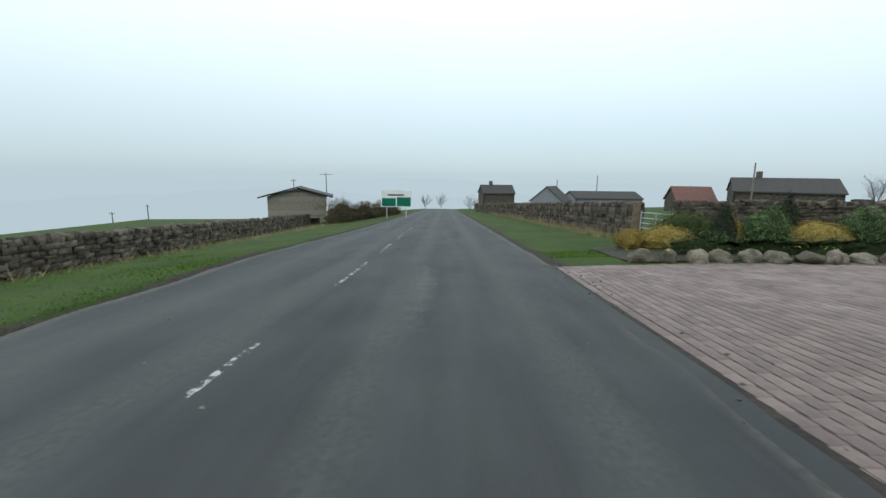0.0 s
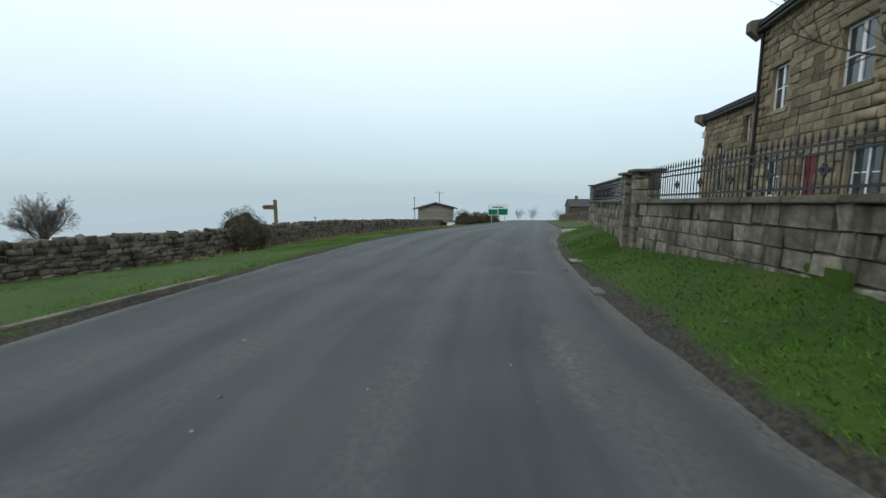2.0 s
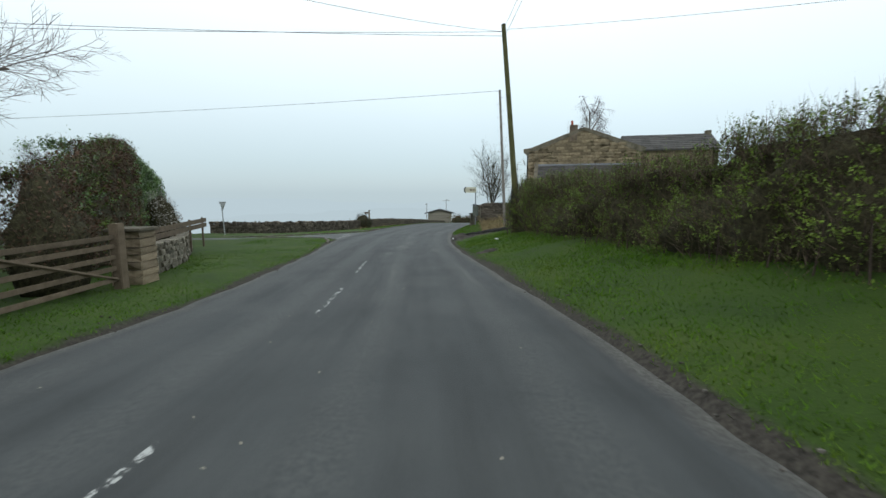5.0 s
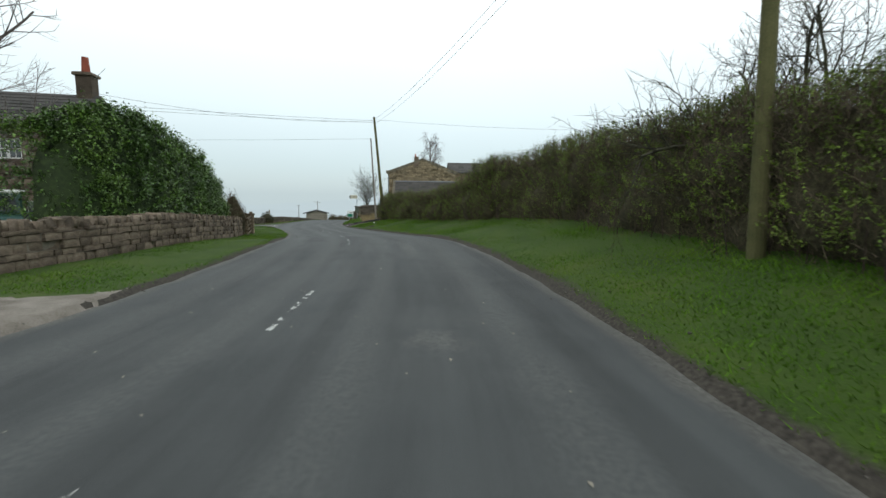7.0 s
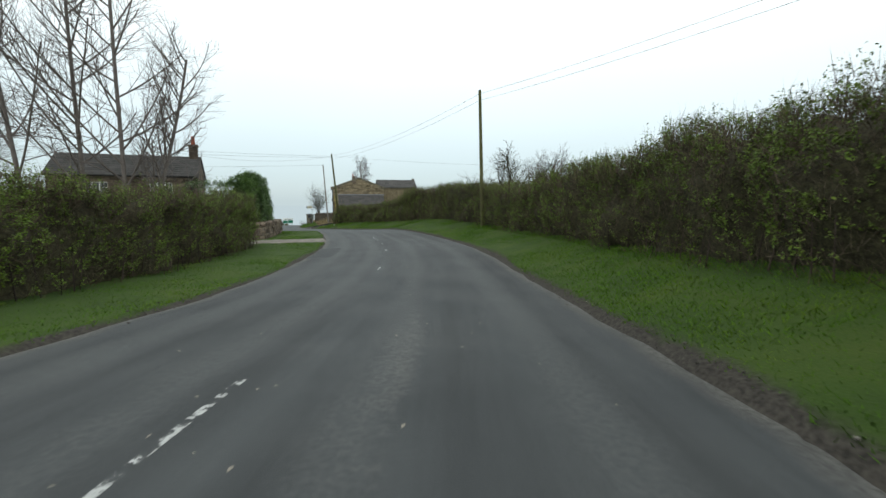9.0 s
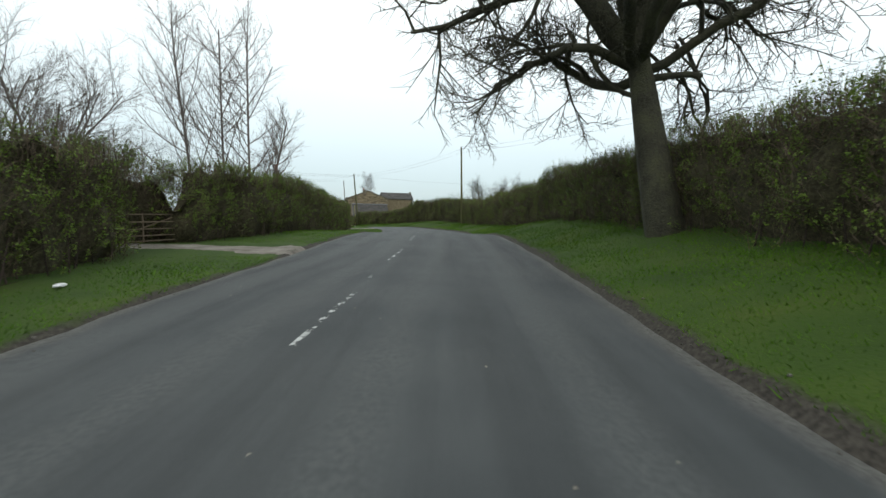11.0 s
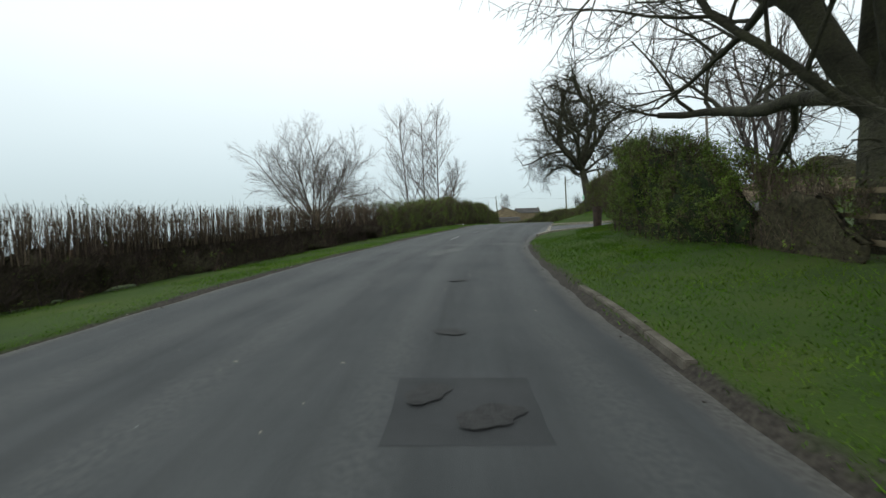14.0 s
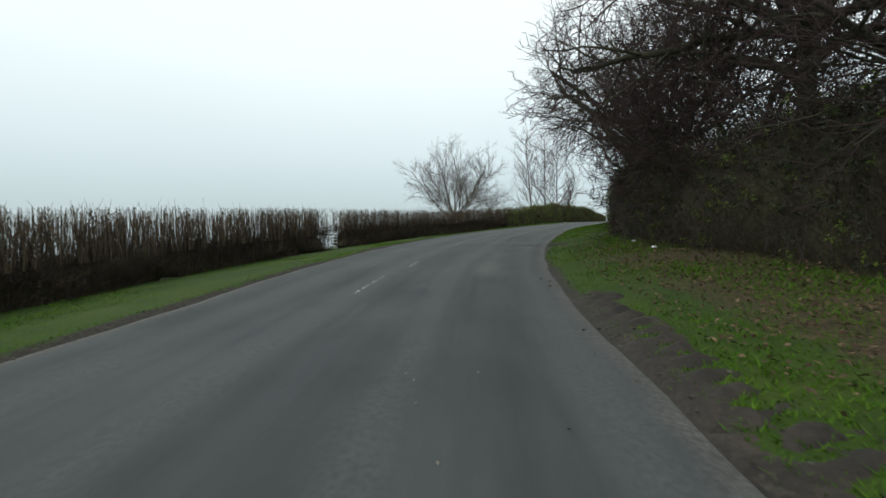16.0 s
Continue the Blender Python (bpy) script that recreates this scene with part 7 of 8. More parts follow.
def kerb_line(label, pts, wid=0.16, h=0.1, step=0.9, mat=KERB_OLD, lift=0.02):
    s, la, t = along(pts, 0.1)
    p = W(s, la, lift)
    root = thing("kerb", label, "kerb", p[0], 0, kind="structure")
    n = max(1, int(t[-1] / step))
    for k in range(n):
        a, b = (k + 0.01) / n * t[-1], (k + 0.99) / n * t[-1]
        p0 = Vector([np.interp(a, t, p[:, i]) for i in range(3)])
        p1 = Vector([np.interp(b, t, p[:, i]) for i in range(3)])
        ob = part("kerb_stone", cube(0, (p1 - p0).length, -wid / 2, wid / 2, -0.15, h, 0.015), mat, root)
        ob.matrix_basis = root.matrix_basis.inverted() @ Matrix.Translation(p0) @ (p1 - p0).to_track_quat("X", "Z").to_matrix().to_4x4()
    return root


kerb_line("weathered stone kerb beside the verge", [(14.2, -5.72), (15.5, -5.75), (17.4, -5.8), (19.4, -6.05), (21.9, -7.95), (23.5, -9.6), (24.8, -11.1), (25.5, -14)], h=0.05, lift=0.0)
kerb_line("weathered stone kerb round the corner of a verge", [(30.2, -5.3), (28.6, -5.55), (27.4, -6.05), (26.7, -6.1), (26.2, -7.0), (25.8, -8.6), (26.5, -11)], h=0.055, lift=0.0)
kerb_line("half-buried pale kerb stones in the verge", [(151.9, 2.2), (153.4, 2.28), (156.0, 2.2)], 0.14, 0.02, mat=KERB_OLD, lift=0.02)
sd = soup("side_road", [tuple(W(s, la, -0.022)) for s, la in ((126.1, 2.6), (137.0, 2.5), (127.0, 7.6), (134.6, 4.2), (124.6, 12.0), (130.6, 8.6), (122.4, 17), (126.6, 13.5), (117, 30), (120, 27))], [(0, 1, 3, 2), (2, 3, 5, 4), (4, 5, 7, 6), (6, 7, 9, 8)], SIDE_ASPHALT)
tagged(sd, "pale grey asphalt side road between kerbs", "road", kind="structure")
kerb_line("pale new kerb along the far side of a side road", [(125.7, 2.9), (126.5, 5), (126.6, 7.6), (124.3, 12.0), (122.2, 17)], 0.14, 0.1, mat=KERB)
kerb_line("pale new kerb curving into a side road", [(137.6, 2.35), (136.2, 2.9), (134.9, 4.0), (133.0, 6.0), (130.8, 8.6), (126.8, 13.5)], 0.15, 0.08, step=0.6, mat=KERB)
kerb_line("flush pale kerb across the mouth of a side road", [(126.6, 2.85), (131.7, 2.95), (136.4, 2.7)], 0.24, 0.012, mat=KERB, lift=-0.024)
_cs = np.linspace(126.4, 137.3, 30)
_ck = lerp(_cs, [(126.6, 2.85), (131.7, 2.95), (136.4, 2.7), (137.4, 2.46)])
_ci = lerp(_cs, EDGE_R) - 0.36
_c0 = W(_cs, _ci, 0.005, ground=False)
_c0[:, 2] += road_z(_cs, _ci)
_c1 = W(_cs, _ck, -0.02)
_c1[:, 2] = np.minimum(_c1[:, 2], W(_cs, _ck, 0.004, ground=False)[:, 2])
_c1[:, :2] = W(_cs, _ck - 0.1)[:, :2]
_c1[-9:, 2] -= 0.022 * np.linspace(0, 1, 9)
_c1[-2:] += (_c0[-2:] - _c1[-2:]) * np.linspace(0, 1, 2)[:, None]
_k = np.arange(29)
tagged(soup("channel", np.concatenate([_c0, _c1]), np.stack([_k, _k + 1, _k + 31, _k + 30], 1), SIDE_ASPHALT), "pale worn channel beside a flush kerb", "channel", kind="structure")
bn = thing("litter_bin", "dark brown weathered litter bin on the grass", "bin", tuple(W(133.5, 5.7, 0.0)), 20)
bm = bmesh.new()
for z0, z1, r0, r1 in ((0, 0.12, 0.23, 0.24), (0.12, 0.85, 0.225, 0.25), (0.85, 1.1, 0.265, 0.27), (1.1, 1.15, 0.23, 0.2)):
    rod((0, 0, z0), (0, 0, z1), r0, r1, 14, bm)
part("body", bm, BINM, bn)
part("hood", cube(-0.24, 0.05, -0.24, 0.24, 1.12, 1.22, 0.03), BINM, bn)
# no hole is cut: a black block stands for the shaded mouth
part("opening", cube(0.16, 0.275, -0.13, 0.13, 0.92, 1.05, 0.01), DARK, bn)
bag = thing("plastic_bag", "pale green plastic bag caught in a hedge", "bag", tuple(W(124.6, 5.2, 1.75)))
bm = bmesh.new()
bmesh.ops.create_icosphere(bm, subdivisions=2, radius=0.13)
for v in bm.verts:
    v.co = Vector((v.co.x * 0.6, v.co.y * 0.6, v.co.z * 1.5)) * (1 + 0.5 * noise.noise(v.co * 9))
part("film", bm, mk("green_film", [(0.2, 0.5, 0.3), (0.4, 0.65, 0.5)], 6, 0.4, 0), bag)

# ---------------------------------------------------------------- timber fence by the field tree
fn = thing("post_and_rail_fence", "weathered brown timber post and rail fence along the verge", "fence", tuple(W(151.5, 6.6)))
_fi = fn.matrix_basis.inverted()
fs = [(151.8, 6.6), (153.6, 6.3), (155.2, 6.1), (157.1, 5.75), (158.2, 5.75), (159.3, 5.65)]
for k, (s, la) in enumerate(fs):
    p = W(s, la)
    ob = part("post", cube(-0.07, 0.07, -0.05, 0.05, -0.2, 1.32, 0.012), WOOD_NEW, fn)
    ob.matrix_basis = _fi @ pose(p[0], p[1], p[2], 0, random.uniform(-2, 2), heading(s))
    if k:
        a = Vector(W(*fs[k - 1]))
        b = Vector(p)
        for z in (0.32, 0.72, 1.12):
            q = part("rail", cube(0, (b - a).length, -0.02, 0.02, -0.045, 0.045, 0.006), WOOD_NEW, fn)
            q.matrix_basis = _fi @ Matrix.Translation(a + Vector((0, 0, z))) @ (b - a).to_track_quat("X", "Z").to_matrix().to_4x4() @ pose(0, -0.07, 0)
fst = thing("field_stone", "pale stone lying by a fence post", "stone", tuple(W(158.2, 5.4, 0.05)))
part("lump", cube(-0.22, 0.22, -0.15, 0.15, -0.06, 0.12, 0.05), STONE_TAN, fst)
fg = thing("field_gate", "galvanised field gate in a hedge gap", "gate", tuple(W(161.4, -10.8)), heading(161) + 88)
gate_parts(fg, 2.0, 1.1, posts=False)
fg = thing("field_gate", "weathered timber gate behind a hedge", "gate", tuple(W(111.8, -11.0)), heading(111) + 75)
gate_parts(fg, 3.0, 1.1, None, 5, WOOD)
wg = thing("timber_gate", "brown timber field gate beside a stone pier", "gate", tuple(W(45.4, -6.9)), heading(47) - 92)
part("gate_post", cube(-0.12, 0.12, -0.1, 0.1, -0.3, 1.5, 0.015), WOOD, wg)
for z in (0.25, 0.5, 0.75, 1.0, 1.2):
    part("bar", cube(0.12, 3.2, -0.02, 0.02, z - 0.05, z + 0.05, 0.006), WOOD, wg)
part("brace", rod((0.15, 0.03, 0.25), (3.1, 0.03, 1.2), 0.035, sides=6), WOOD, wg)
pp = W(44.5, -7.1)
gp = thing("gate_pier", "pale coursed stone gate pier at a wall end", "stone pier", tuple(pp), heading(44))
part("body", cube(-0.3, 0.3, -0.3, 0.3, -0.2, 1.2, 0.01), MORTAR, gp)
rr = np.random.default_rng(92)
rows, z = [], 0.0
gm = gp.matrix_basis.copy()
while z < 1.15:
    c = rr.uniform(0.16, 0.24)
    for sx in (-0.18, 0.18):
        rows.append((gm @ Matrix.Translation((sx, 0, z + c / 2)), (0.35, 0.68, c - 0.012)))
    z += c
lay(gp, rows, STONE_TAN, STONE_DARK)
part("cap", cube(-0.42, 0.42, -0.42, 0.42, z, z + 0.08, 0.02), COPING, gp)
fe = thing("board_fence", "dark timber board fence on a garden wall", "fence", tuple(W(38.5, -9.2, 0.85)), heading(39) + 100)
for z in (0.1, 0.32):
    part("board", cube(-4, 4, -0.02, 0.02, z, z + 0.19, 0.005), WOOD, fe)
for u in (-3.6, -1.8, 0, 1.8, 3.6):
    part("post", cube(u - 0.04, u + 0.04, 0.02, 0.09, -0.8, 0.55, 0.005), WOOD, fe)

# ---------------------------------------------------------------- cottage, outbuilding and vehicles
cz = GZ(-3.75, -54.3)
cot = thing("stone_cottage", "brown gritstone cottage with white windows and slate roof", "house", (-3.7, -54.3, cz - 0.1), 8)
CW, CD, CE, CA = 11.0, 5.6, 5.55, 7.4
mf = Matrix.Translation((-CW, 0, 0))
ch2 = [(CW - 3.75, CW - 2.0, 3.95, 4.9), (CW - 3.7, CW - 2.9, 0.9, 1.9), (CW - 2.5, CW - 1.6, 0.1, 2.0), (CW - 8.5, CW - 6.8, 3.95, 4.9)]
quad_wall("wall", CW, CE, ch2, 0.45, STONE_BROWN, cot, mf)
for x0, x1, z0, z1 in ch2:
    window(cot, mf, x0, x1, z0, z1, (1, 1), lights=3 if x1 - x0 > 1.2 else 1, sill=STONE_BROWN_O, fw=0.07, deep=0.06)
facing(cot, mf, CW, CE - 0.05, ch2, STONE_BROWN_O, STONE_BROWN, 93, 0.24, 0.5)
quad_wall("wall", CD, CE, [], 0.45, STONE_BROWN, cot, Matrix.Translation((0, 0, 0)) @ Matrix.Rotation(radians(90), 4, "Z"), (CD / 2, CA))
facing(cot, Matrix.Rotation(radians(90), 4, "Z"), CD, CE, [], STONE_BROWN_O, STONE_BROWN, 94, 0.24, 0.5, (CD / 2, CA), 60)
gable_roof(cot, Matrix.Translation((0, 0, 0)) @ Matrix.Rotation(radians(90), 4, "Z"), CD, CW, CE, CA, rows=10)
c2 = new("chimney")
c2.parent = cot
c2.matrix_basis = pose(-0.5, CD / 2, CA - 0.2)
part("stack", cube(-0.36, 0.36, -0.36, 0.36, -0.4, 1.45, 0.03), STONE_BROWN_O, c2)
part("cornice", cube(-0.46, 0.46, -0.46, 0.46, 1.25, 1.42, 0.03), STONE_BROWN_O, c2)
part("pot", rod((0, 0, 1.45), (0, 0, 2.25), 0.2, 0.15, 14), CLAY, c2)
part("aerial", rod((0.4, 0, 1.2), (0.9, 0, 1.75), 0.012, sides=6), STEEL, c2)
out = new("lean_to")
out.parent = cot
part("lean_wall", cube(0.02, 2.2, 0.6, 4.2, -0.3, 2.3, 0.02), STONE_BROWN_O, out)
part("lean_door", cube(0.8, 1.6, 0.56, 0.62, 0, 1.95, 0.01), DARK, out)
part("lean_roof", prism([(0.0, 3.4), (2.4, 2.25), (2.4, 2.4), (0.0, 3.55)], 0.45, 4.35), SLATE, out)
part("gutter", rod((-CW, -0.22, CE - 0.12), (0, -0.22, CE - 0.12), 0.06), DARK, cot)
part("downpipe", rod((-0.45, -0.1, 0), (-0.45, -0.1, CE - 0.15), 0.045), DARK, cot)




def car(name, label, at, turn, paint, roof_mat, boxy):
    c = thing(name, label, "car", at, turn)
    w = 0.84
    if boxy:
        body = [(-1.9, 0.5), (1.9, 0.5), (1.95, 0.75), (1.9, 1.12), (0.75, 1.18), (-1.9, 1.18)]
        cab = [(-1.88, 1.18), (0.72, 1.18), (0.5, 1.85), (-1.85, 1.88)]
        top = [(-1.9, 1.88), (0.52, 1.85), (0.48, 1.95), (-1.85, 1.98)]
    else:
        body = [(-2.0, 0.32), (2.0, 0.32), (2.05, 0.6), (1.85, 0.82), (0.9, 0.95), (-1.7, 0.98), (-2.05, 0.85)]
        cab = [(-1.6, 0.97), (0.95, 0.94), (0.3, 1.4), (-1.0, 1.42)]
        top = [(-1.02, 1.41), (0.3, 1.39), (0.2, 1.46), (-0.9, 1.48)]
    def sh(pf, name, mat, ww):
        bm = prism(pf, -ww, ww)
        bmesh.ops.bevel(bm, geom=bm.edges[:], offset=0.04, segments=2, affect="EDGES")
        return part(name, bm, mat, c)
    sh(body, "body", paint, w)
    sh(cab, "cabin", paint, w - 0.06)
    (bx, bz), (tx, tz) = cab[1], cab[2]
    n = Vector((tz - bz, 0, bx - tx)).normalized()
    bm = bmesh.new()
    q = [Vector((bx + (tx - bx) * u, y, bz + (tz - bz) * u)) + n * 0.012 for u, y in ((0.12, -0.66), (0.12, 0.66), (0.9, 0.6), (0.9, -0.6))]
    bm.faces.new([bm.verts.new(v) for v in q])
    bmesh.ops.solidify(bm, geom=bm.faces[:], thickness=0.008)
    part("windscreen", bm, GLASS, c)
    for s in (-1, 1):
        for u0, u1 in ((0.06, 0.48), (0.54, 0.94)):
            x0, x1 = cab[0][0] + (bx - cab[0][0]) * u0, cab[0][0] + (bx - cab[0][0]) * u1
            x0, x1 = min(max(x0, cab[3][0] + 0.05), tx - 0.1), min(x1, tx - 0.05)
            part("side_window", cube(x0, x1, s * (w - 0.045) - 0.006, s * (w - 0.045) + 0.006, bz + 0.08, min(tz, cab[3][1]) - 0.08, 0.003), GLASS, c)
    sh(top, "roof", roof_mat, w - 0.04)
    for x in (0.6, -0.5, -1.8):
        for s in (-1, 1):
            if boxy:
                part("pillar", cube(x - 0.06, x + 0.06, s * (w - 0.07) - 0.03, s * (w - 0.07) + 0.03, 1.15, 1.9, 0.01), paint, c)
    for x in (-1.25, 1.25):
        for s in (-1, 1):
            wh = new("wheel")
            wh.parent = c
            wh.matrix_basis = pose(x, s * (w - 0.1), 0.36 if boxy else 0.31)
            r = 0.36 if boxy else 0.31
            part("tyre", rod((0, -0.11, 0), (0, 0.11, 0), r, r, 20), RUBBER, wh)
            part("rim", rod((0, s * 0.1, 0), (0, s * 0.12, 0), r * 0.6, r * 0.55, 16), STEEL, wh)
    for s in (-1, 1):
        part("headlight", rod((1.88, s * 0.5, 0.9 if boxy else 0.68), (1.97 if boxy else 2.05, s * 0.5, 0.9 if boxy else 0.68), 0.1, 0.09, 14), WHITE, c)
    part("grille", cube(1.88, 1.965, -0.32, 0.32, 0.7 if boxy else 0.45, 1.05 if boxy else 0.6, 0.01), DARK, c)
    part("bumper", cube(1.85, 2.06, -w, w, 0.42, 0.58, 0.03), STEEL if boxy else paint, c)
    return c


car("off_road_car", "dark green boxy off-road car with a white roof behind a wall", (-1.7, -60.6, GZ(-1.7, -60.6) - 0.05), -52, PAINT_GREEN, WHITE, True)
car("silver_car", "silver hatchback parked in a yard behind a wall", (-3.9, -61.6, GZ(-3.9, -61.6) - 0.05), -50, PAINT_SILVER, PAINT_SILVER, False)
tagged(strip("yard", np.linspace(52, 75, 24), -26, -11.8, GRAVEL, 0.02, n=20, on_road=False), "pale gravel yard before a cottage", "yard", kind="structure")
ground_patch("cottage_drive", "pale stony drive across the verge", "driveway", 69.4, 74.6, -13, -4.6, lambda s, l: 0.9 - np.abs(s - 72.0 - 0.05 * (l + 8)) / (1.55 + 0.5 * np.clip(l + 7, 0, 2)) - np.clip(l - lerp(s, EDGE_L) + 0.12, 0, 1) * 9, GRAVEL, 0.03)
ground_patch("field_track", "pale stony field track across the verge", "track", 107.4, 113.6, -14, -4.7, lambda s, l: 0.75 - np.abs(s - 110.6) / (1.1 + 0.5 * np.clip(l + 7, 0, 2)) - np.clip(l - lerp(s, EDGE_L) + 0.12, 0, 1) * 9, GRAVEL, 0.03)
gpz = thing("stone_gatepost", "short whitish stone gatepost at a hedge end", "gatepost", tuple(W(74.2, -9.5)))
part("shaft", cube(-0.1, 0.1, -0.09, 0.09, -0.2, 0.8, 0.03), KERB, gpz)

# ---------------------------------------------------------------- patches and wear on the road
def patch(s0, s1, l0, l1, mat, lift=0.003, rag=0.06, label="patch of asphalt repair in the road"):
    tagged(strip("road_patch", np.linspace(s0, s1, 10), l0, l1, mat, lift, n=6, ragged=rag), label, "road patch", "road patches", "structure")


patch(156.2, 157.35, -0.57, 0.6, ASPHALT_NEW, rag=0.03)
patch(161.9, 163.2, 0.3, 1.7, ASPHALT_DULL, rag=0.12, label="dull sunken patch at the road edge")
patch(78.2, 83.0, -5.1, -4.1, ASPHALT_DULL, rag=0.15, label="dark broken patch at the road edge")
# flat discs just over the road, coloured dark for the shade in a hole
POTHOLE = mk("pothole_shade_disc", [(0.012, 0.012, 0.012), (0.04, 0.04, 0.038)], 9, 0.7, 0.8, 40)
for s, la, a, b in ((150.68, -0.16, 0.24, 0.2), (143.4, 0.1, 0.12, 0.1), (154.7, -0.16, 0.24, 0.13), (156.55, -0.3, 0.2, 0.2), (156.95, 0.2, 0.26, 0.2)):
    c = W(s, la, 0.0, ground=False)
    c[2] += road_z(s, la)
    lift = 0.013 if 156 < s < 157.4 else 0.0075
    rr = np.random.default_rng(int(s * 10))
    ang = np.linspace(0, 2 * np.pi, 22, endpoint=False)
    jag = 1 + 0.25 * np.sin(ang * 2 + s) + 0.12 * np.sin(ang * 5 + 2 * s) + rr.uniform(-0.04, 0.04, 22)
    rim = np.stack([c[0] + a * jag * np.cos(ang), c[1] + b * jag * np.sin(ang), np.full(22, c[2] + lift)], 1)
    inn = np.stack([c[0] + 0.75 * a * jag * np.cos(ang), c[1] + 0.75 * b * jag * np.sin(ang), np.full(22, c[2] + lift - 0.0005)], 1)
    v = np.concatenate([rim, inn, [[c[0], c[1], c[2] + lift - 0.001]]])
    f = [(i, (i + 1) % 22, 22 + (i + 1) % 22) for i in range(22)] + [(i, 22 + (i + 1) % 22, 22 + i) for i in range(22)] + [(22 + i, 22 + (i + 1) % 22, 44) for i in range(22)]
    tagged(soup("pothole", v, f, POTHOLE, smooth=True), "dark ragged pothole in the asphalt", "pothole", "potholes", "structure")
dr = thing("road_drain", "rusty iron drain grating at the road edge", "drain", tuple(W(14.35, 2.2, 0.0, False) + np.array([0, 0, 0.02])), heading(14.35))
part("frame", cube(-0.28, 0.28, -0.26, 0.26, -0.05, 0.0, 0.004), KERB_OLD, dr)
for k in range(7):
    part("bar", cube(-0.24 + k * 0.075, -0.2 + k * 0.075, -0.22, 0.22, 0.0005, 0.005), IRON, dr)
rl = np.random.default_rng(95)
for s, la in ((28.0, 2.3), (35.2, 3.9), (166.8, 5.0), (169.5, 5.0), (117.6, -6.6)):
    bm = bmesh.new()
    bmesh.ops.create_icosphere(bm, subdivisions=2, radius=0.09)
    for v in bm.verts:
        v.co = Vector((v.co.x * 1.2, v.co.y * 0.8, max(v.co.z, -0.05) * 0.45)) * (1 + 0.6 * noise.noise(v.co * 14 + Vector((s, 0, 0))))
    ob = part("litter", bm, LITTER)
    p = W(s, la, 0.06)
    ob.matrix_basis = pose(p[0], p[1], p[2], 0, 0, rl.uniform(0, 180))
    tagged(ob, "scrap of white litter on the grass", "litter", "litter")

# ---------------------------------------------------------------- loose stones, grass and leaves
rs = np.random.default_rng(96)
n = 1000
ss = rs.uniform(-12, 186, n)
right = rs.uniform(0, 1, n) < 0.65
la = np.where(right, lerp(ss, EDGE_R) + rs.normal(0.1, 0.22, n), lerp(ss, EDGE_L) - rs.normal(0.05, 0.2, n))
pc = W(ss, la, 0.02)
v, f = [], []
for k in range(n):
    r = rs.uniform(0.008, 0.028)
    q = np.array(Matrix.Rotation(rs.uniform(0, 6), 3, "Z"))
    v.append(BLOCK_V[k % 7] @ q.T * np.array([r * 1.5, r, r * 0.8]) + pc[k])
    f.append(BLOCK_F[k % 7])
base, ff = 0, []
for k in range(n):
    ff.append(f[k] + base)
    base += len(v[k])
tagged(soup("grit", np.concatenate(v), np.concatenate(ff), GRIT), "loose grit and stones along the road edges", "grit", kind="stuff")


rc = np.random.default_rng(97)
cs = rc.uniform(-6, 184, 420)
cl = lerp(cs, EDGE_L) + (lerp(cs, EDGE_R) - lerp(cs, EDGE_L)) * rc.uniform(0.12, 0.88, 420)
cp = W(cs, cl, 0.0, ground=False)
cp[:, 2] += road_z(cs, cl) + 0.006
v, f = leaf_cloud(rc, cp, np.repeat([[0, 0, 1.0]], 420, 0), 0.05, 0.12)
tagged(soup("stone_chips", v, f, KERB), "scattered pale stone chips on the road", "stone chips", kind="stuff")


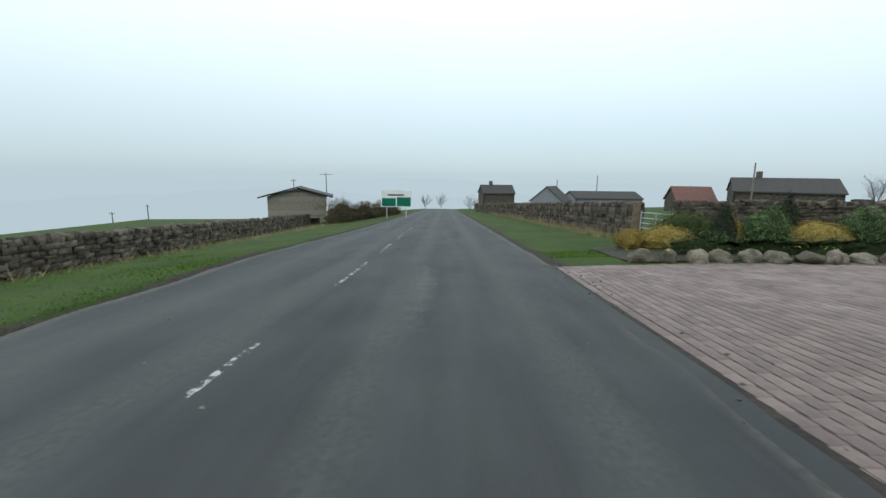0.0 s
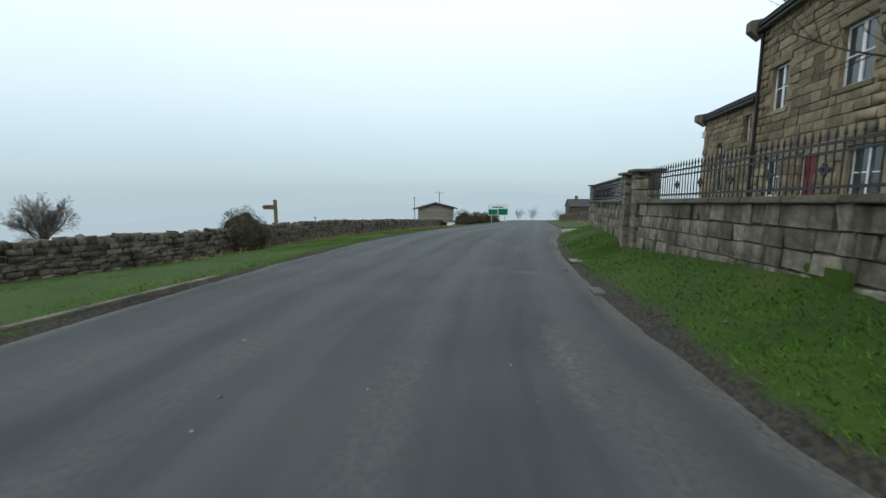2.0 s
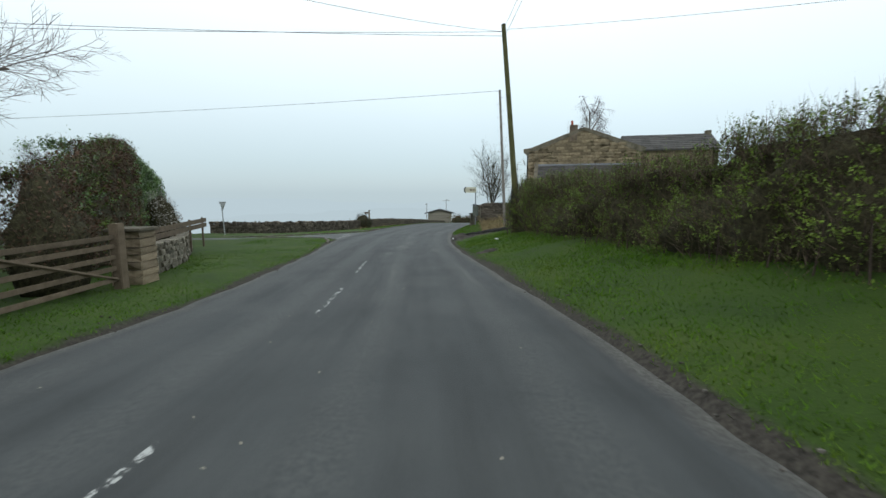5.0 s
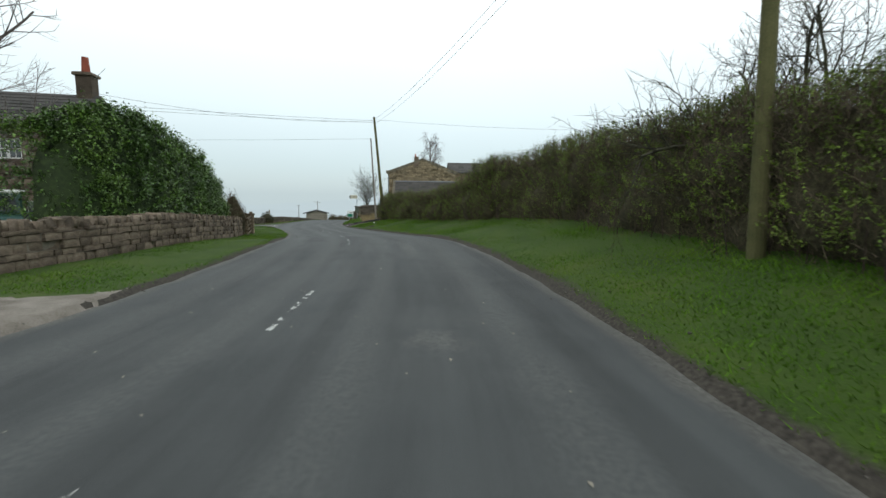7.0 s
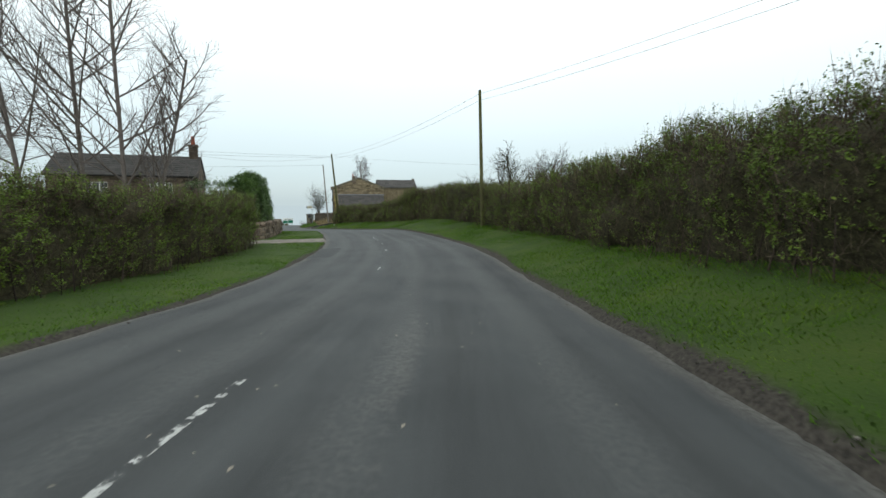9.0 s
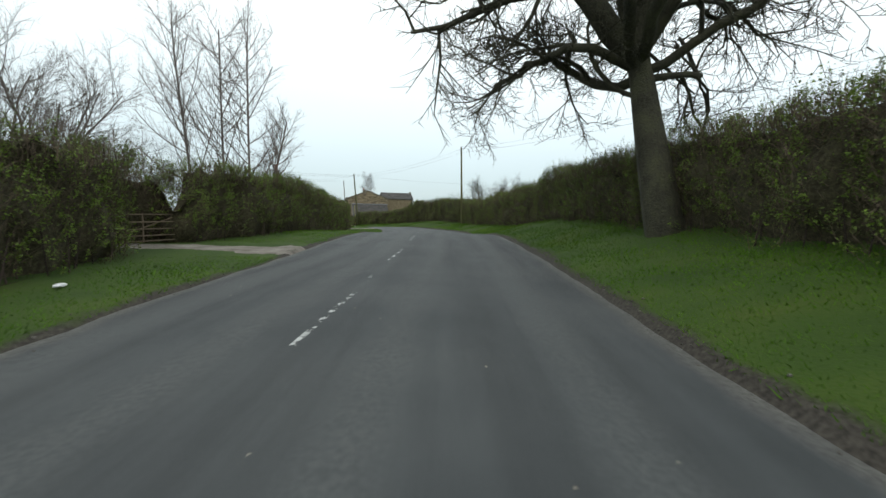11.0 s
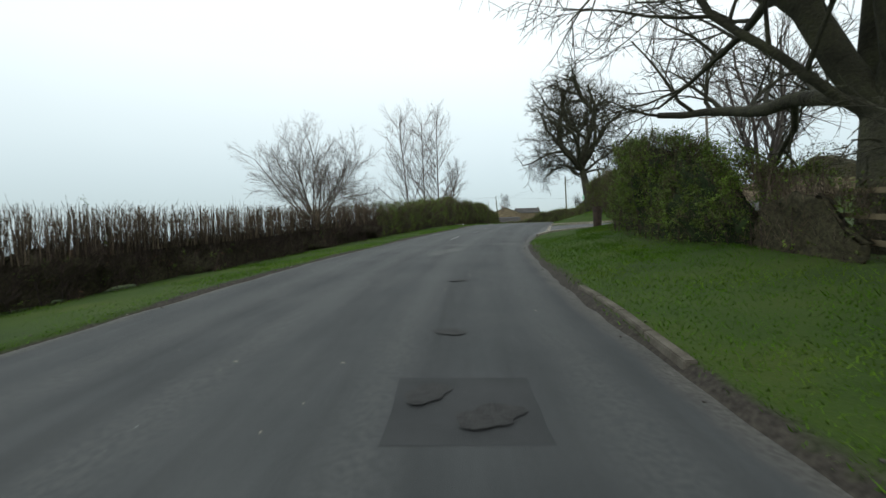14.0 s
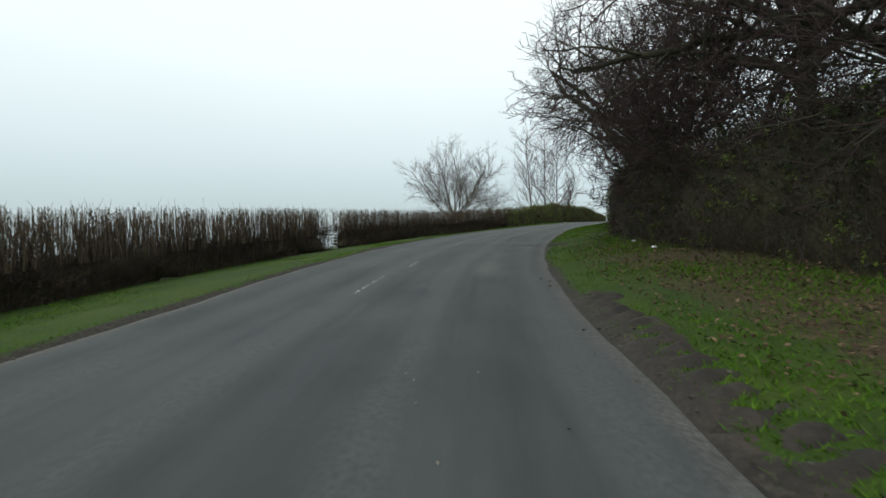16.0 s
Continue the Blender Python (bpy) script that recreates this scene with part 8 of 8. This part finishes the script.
def grass(name, label, n, s_range, lo, hi, hgt, mat, seed, clump=0.7, thr=0.62, wide=0.05):
    """Grass blades scattered over a verge: lo and hi are metres out from the road's edge (hi < 0: left side)."""
    rng = np.random.default_rng(seed)
    s = rng.uniform(*s_range, n)
    u = rng.uniform(0, 1, n) ** 1.25
    out = lo + (abs(hi) - lo) * u
    lat = np.where(hi > 0, lerp(s, EDGE_R) + out, lerp(s, EDGE_L) - out)
    soil = soil_at(s, lat)
    side_r = (hi > 0) & (((s > -12.2) & (s < -0.4)) | ((s > 24.0) & (s < 29.6) & (lat < lerp(s, [(24, 7), (26.5, 5.5), (27.1, 4.1), (29.5, 3.0)]))) | ((s > 125.4) & (s < 137.4) & (out > 0.1) & (lat < 14)) | ((s > 9.7) & (s < 10.55)) | ((s > side_lo(lat)) & (s < side_hi(lat))))
    side_l = (hi < 0) & (((s > lerp(-lat, SIDE_LO) - 0.1) & (s < lerp(-lat, SIDE_HI) + 0.1)) | ((s > 70.2) & (s < 73.8)) | ((s > 108.5) & (s < 112.8)))
    far = ((hi > 0) & (s > 126) & (s < 137) & (lat > lerp(s, [(126, 90), (131, 8.5), (134.5, 4.8), (137.4, 2.6)])))
    tuft = np.array([wob(a * 1.3, b * 1.3 + seed, 1.0) + 0.6 * wob(a * 4, b * 4, 1.0) for a, b in zip(s, lat)])
    keep = ((soil + rng.uniform(-0.35, 0.35, n)) < thr) & (~side_r | far) & ~side_l
    s, lat, tuft = s[keep], lat[keep], tuft[keep]
    p = W(s, lat, -0.02)
    n = len(s)
    h = hgt * rng.uniform(0.5, 1.35, n) * np.clip(1 + clump * tuft, 0.35, 2.0)
    lean = rng.normal(0, 0.8, (n, 2)) * h[:, None]
    a = rng.uniform(0, np.pi, n)
    w = (0.006 + wide * h) * rng.uniform(0.7, 1.3, n)
    dx = np.stack([np.cos(a) * w, np.sin(a) * w, 0 * a], 1)
    tip = p + np.stack([lean[:, 0], lean[:, 1], h], 1)
    v = np.stack([p - dx, p + dx, tip], 1).reshape(-1, 3)
    tagged(soup(name, v, np.arange(3 * n).reshape(n, 3), mat), label, "grass", kind="stuff")


grass("grass", "short green verge grass", 400000, (-14, 188), 0.03, 4.6, 0.055, BLADE, 101, 0.25)
grass("grass", "short green verge grass", 260000, (-14, 188), 0.03, -5.0, 0.055, BLADE, 102, 0.25)
grass("tall_grass", "longer tufts of green grass at hedge feet", 26000, (20, 124), 2.6, 4.4, 0.11, BLADE, 103, 0.5, wide=0.02)
grass("tall_grass", "longer tufts of green grass at hedge feet", 9000, (150, 188), 2.4, 4.4, 0.1, BLADE, 108, 0.8, wide=0.02)
grass("lawn_grass", "mown green grass on a corner verge", 70000, (127, 150), 2.0, 7.5, 0.05, BLADE, 109, 0.5)
grass("dry_grass", "tall dry straw grass by a gateway", 7000, (16.5, 24.0), 2.4, 5.6, 0.42, DRYGRASS, 104, 1.0, wide=0.006)
grass("dry_grass", "dry straw grass at the foot of a field wall", 4000, (-60, -17), 3.6, 5.6, 0.35, DRYGRASS, 105, 1.0, wide=0.006)
grass("dry_grass", "dry straw grass at the foot of a field wall", 2500, (-40, 10), 4.2, -5.8, 0.25, DRYGRASS, 106, 1.0, wide=0.006)
rl = np.random.default_rng(107)
ln = 6000
ls, lla = rl.uniform(160, 188, ln), rl.uniform(2.6, 6.5, ln)
keep = rl.uniform(0, 1, ln) < np.clip((ls - 162) / 8, 0.05, 1)
lp = W(ls[keep], lla[keep], 0.05)
v, f = leaf_cloud(rl, lp, np.repeat([[0, 0, 1.0]], len(lp), 0), 0.075, 0.5)
tagged(soup("fallen_leaves", v, f, mk("dead_leaf", [(0.06, 0.036, 0.02), (0.17, 0.115, 0.07)], 2, 0.9, 0, 9, "island", 0.5)), "brown fallen leaves under trees", "leaves", kind="stuff")

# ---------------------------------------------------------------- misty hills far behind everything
# unlit emission in a fog colour: the haze is put into the hills' colour
def haze_glow(name, col):
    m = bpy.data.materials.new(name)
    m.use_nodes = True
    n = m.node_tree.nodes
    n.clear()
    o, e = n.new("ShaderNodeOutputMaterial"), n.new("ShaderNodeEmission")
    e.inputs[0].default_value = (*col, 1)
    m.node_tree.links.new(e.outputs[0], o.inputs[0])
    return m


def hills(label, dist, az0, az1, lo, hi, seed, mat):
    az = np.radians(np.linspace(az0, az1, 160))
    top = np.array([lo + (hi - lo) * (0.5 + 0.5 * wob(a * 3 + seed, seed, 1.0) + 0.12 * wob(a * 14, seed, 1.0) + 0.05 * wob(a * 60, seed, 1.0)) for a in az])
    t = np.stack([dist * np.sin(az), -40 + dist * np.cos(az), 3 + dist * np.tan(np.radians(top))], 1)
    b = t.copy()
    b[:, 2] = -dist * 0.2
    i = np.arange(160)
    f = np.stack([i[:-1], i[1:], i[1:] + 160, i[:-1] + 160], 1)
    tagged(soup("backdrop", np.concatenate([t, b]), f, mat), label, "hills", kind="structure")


hills("pale misty hills at the horizon", 1300, -95, 100, -2.0, 0.1, 3, haze_glow("mist_glow_far", (0.392, 0.463, 0.487)))
hills("misty wooded ridge", 900, -70, 75, -4.2, -1.0, 9, haze_glow("mist_glow_near", (0.378, 0.446, 0.468)))
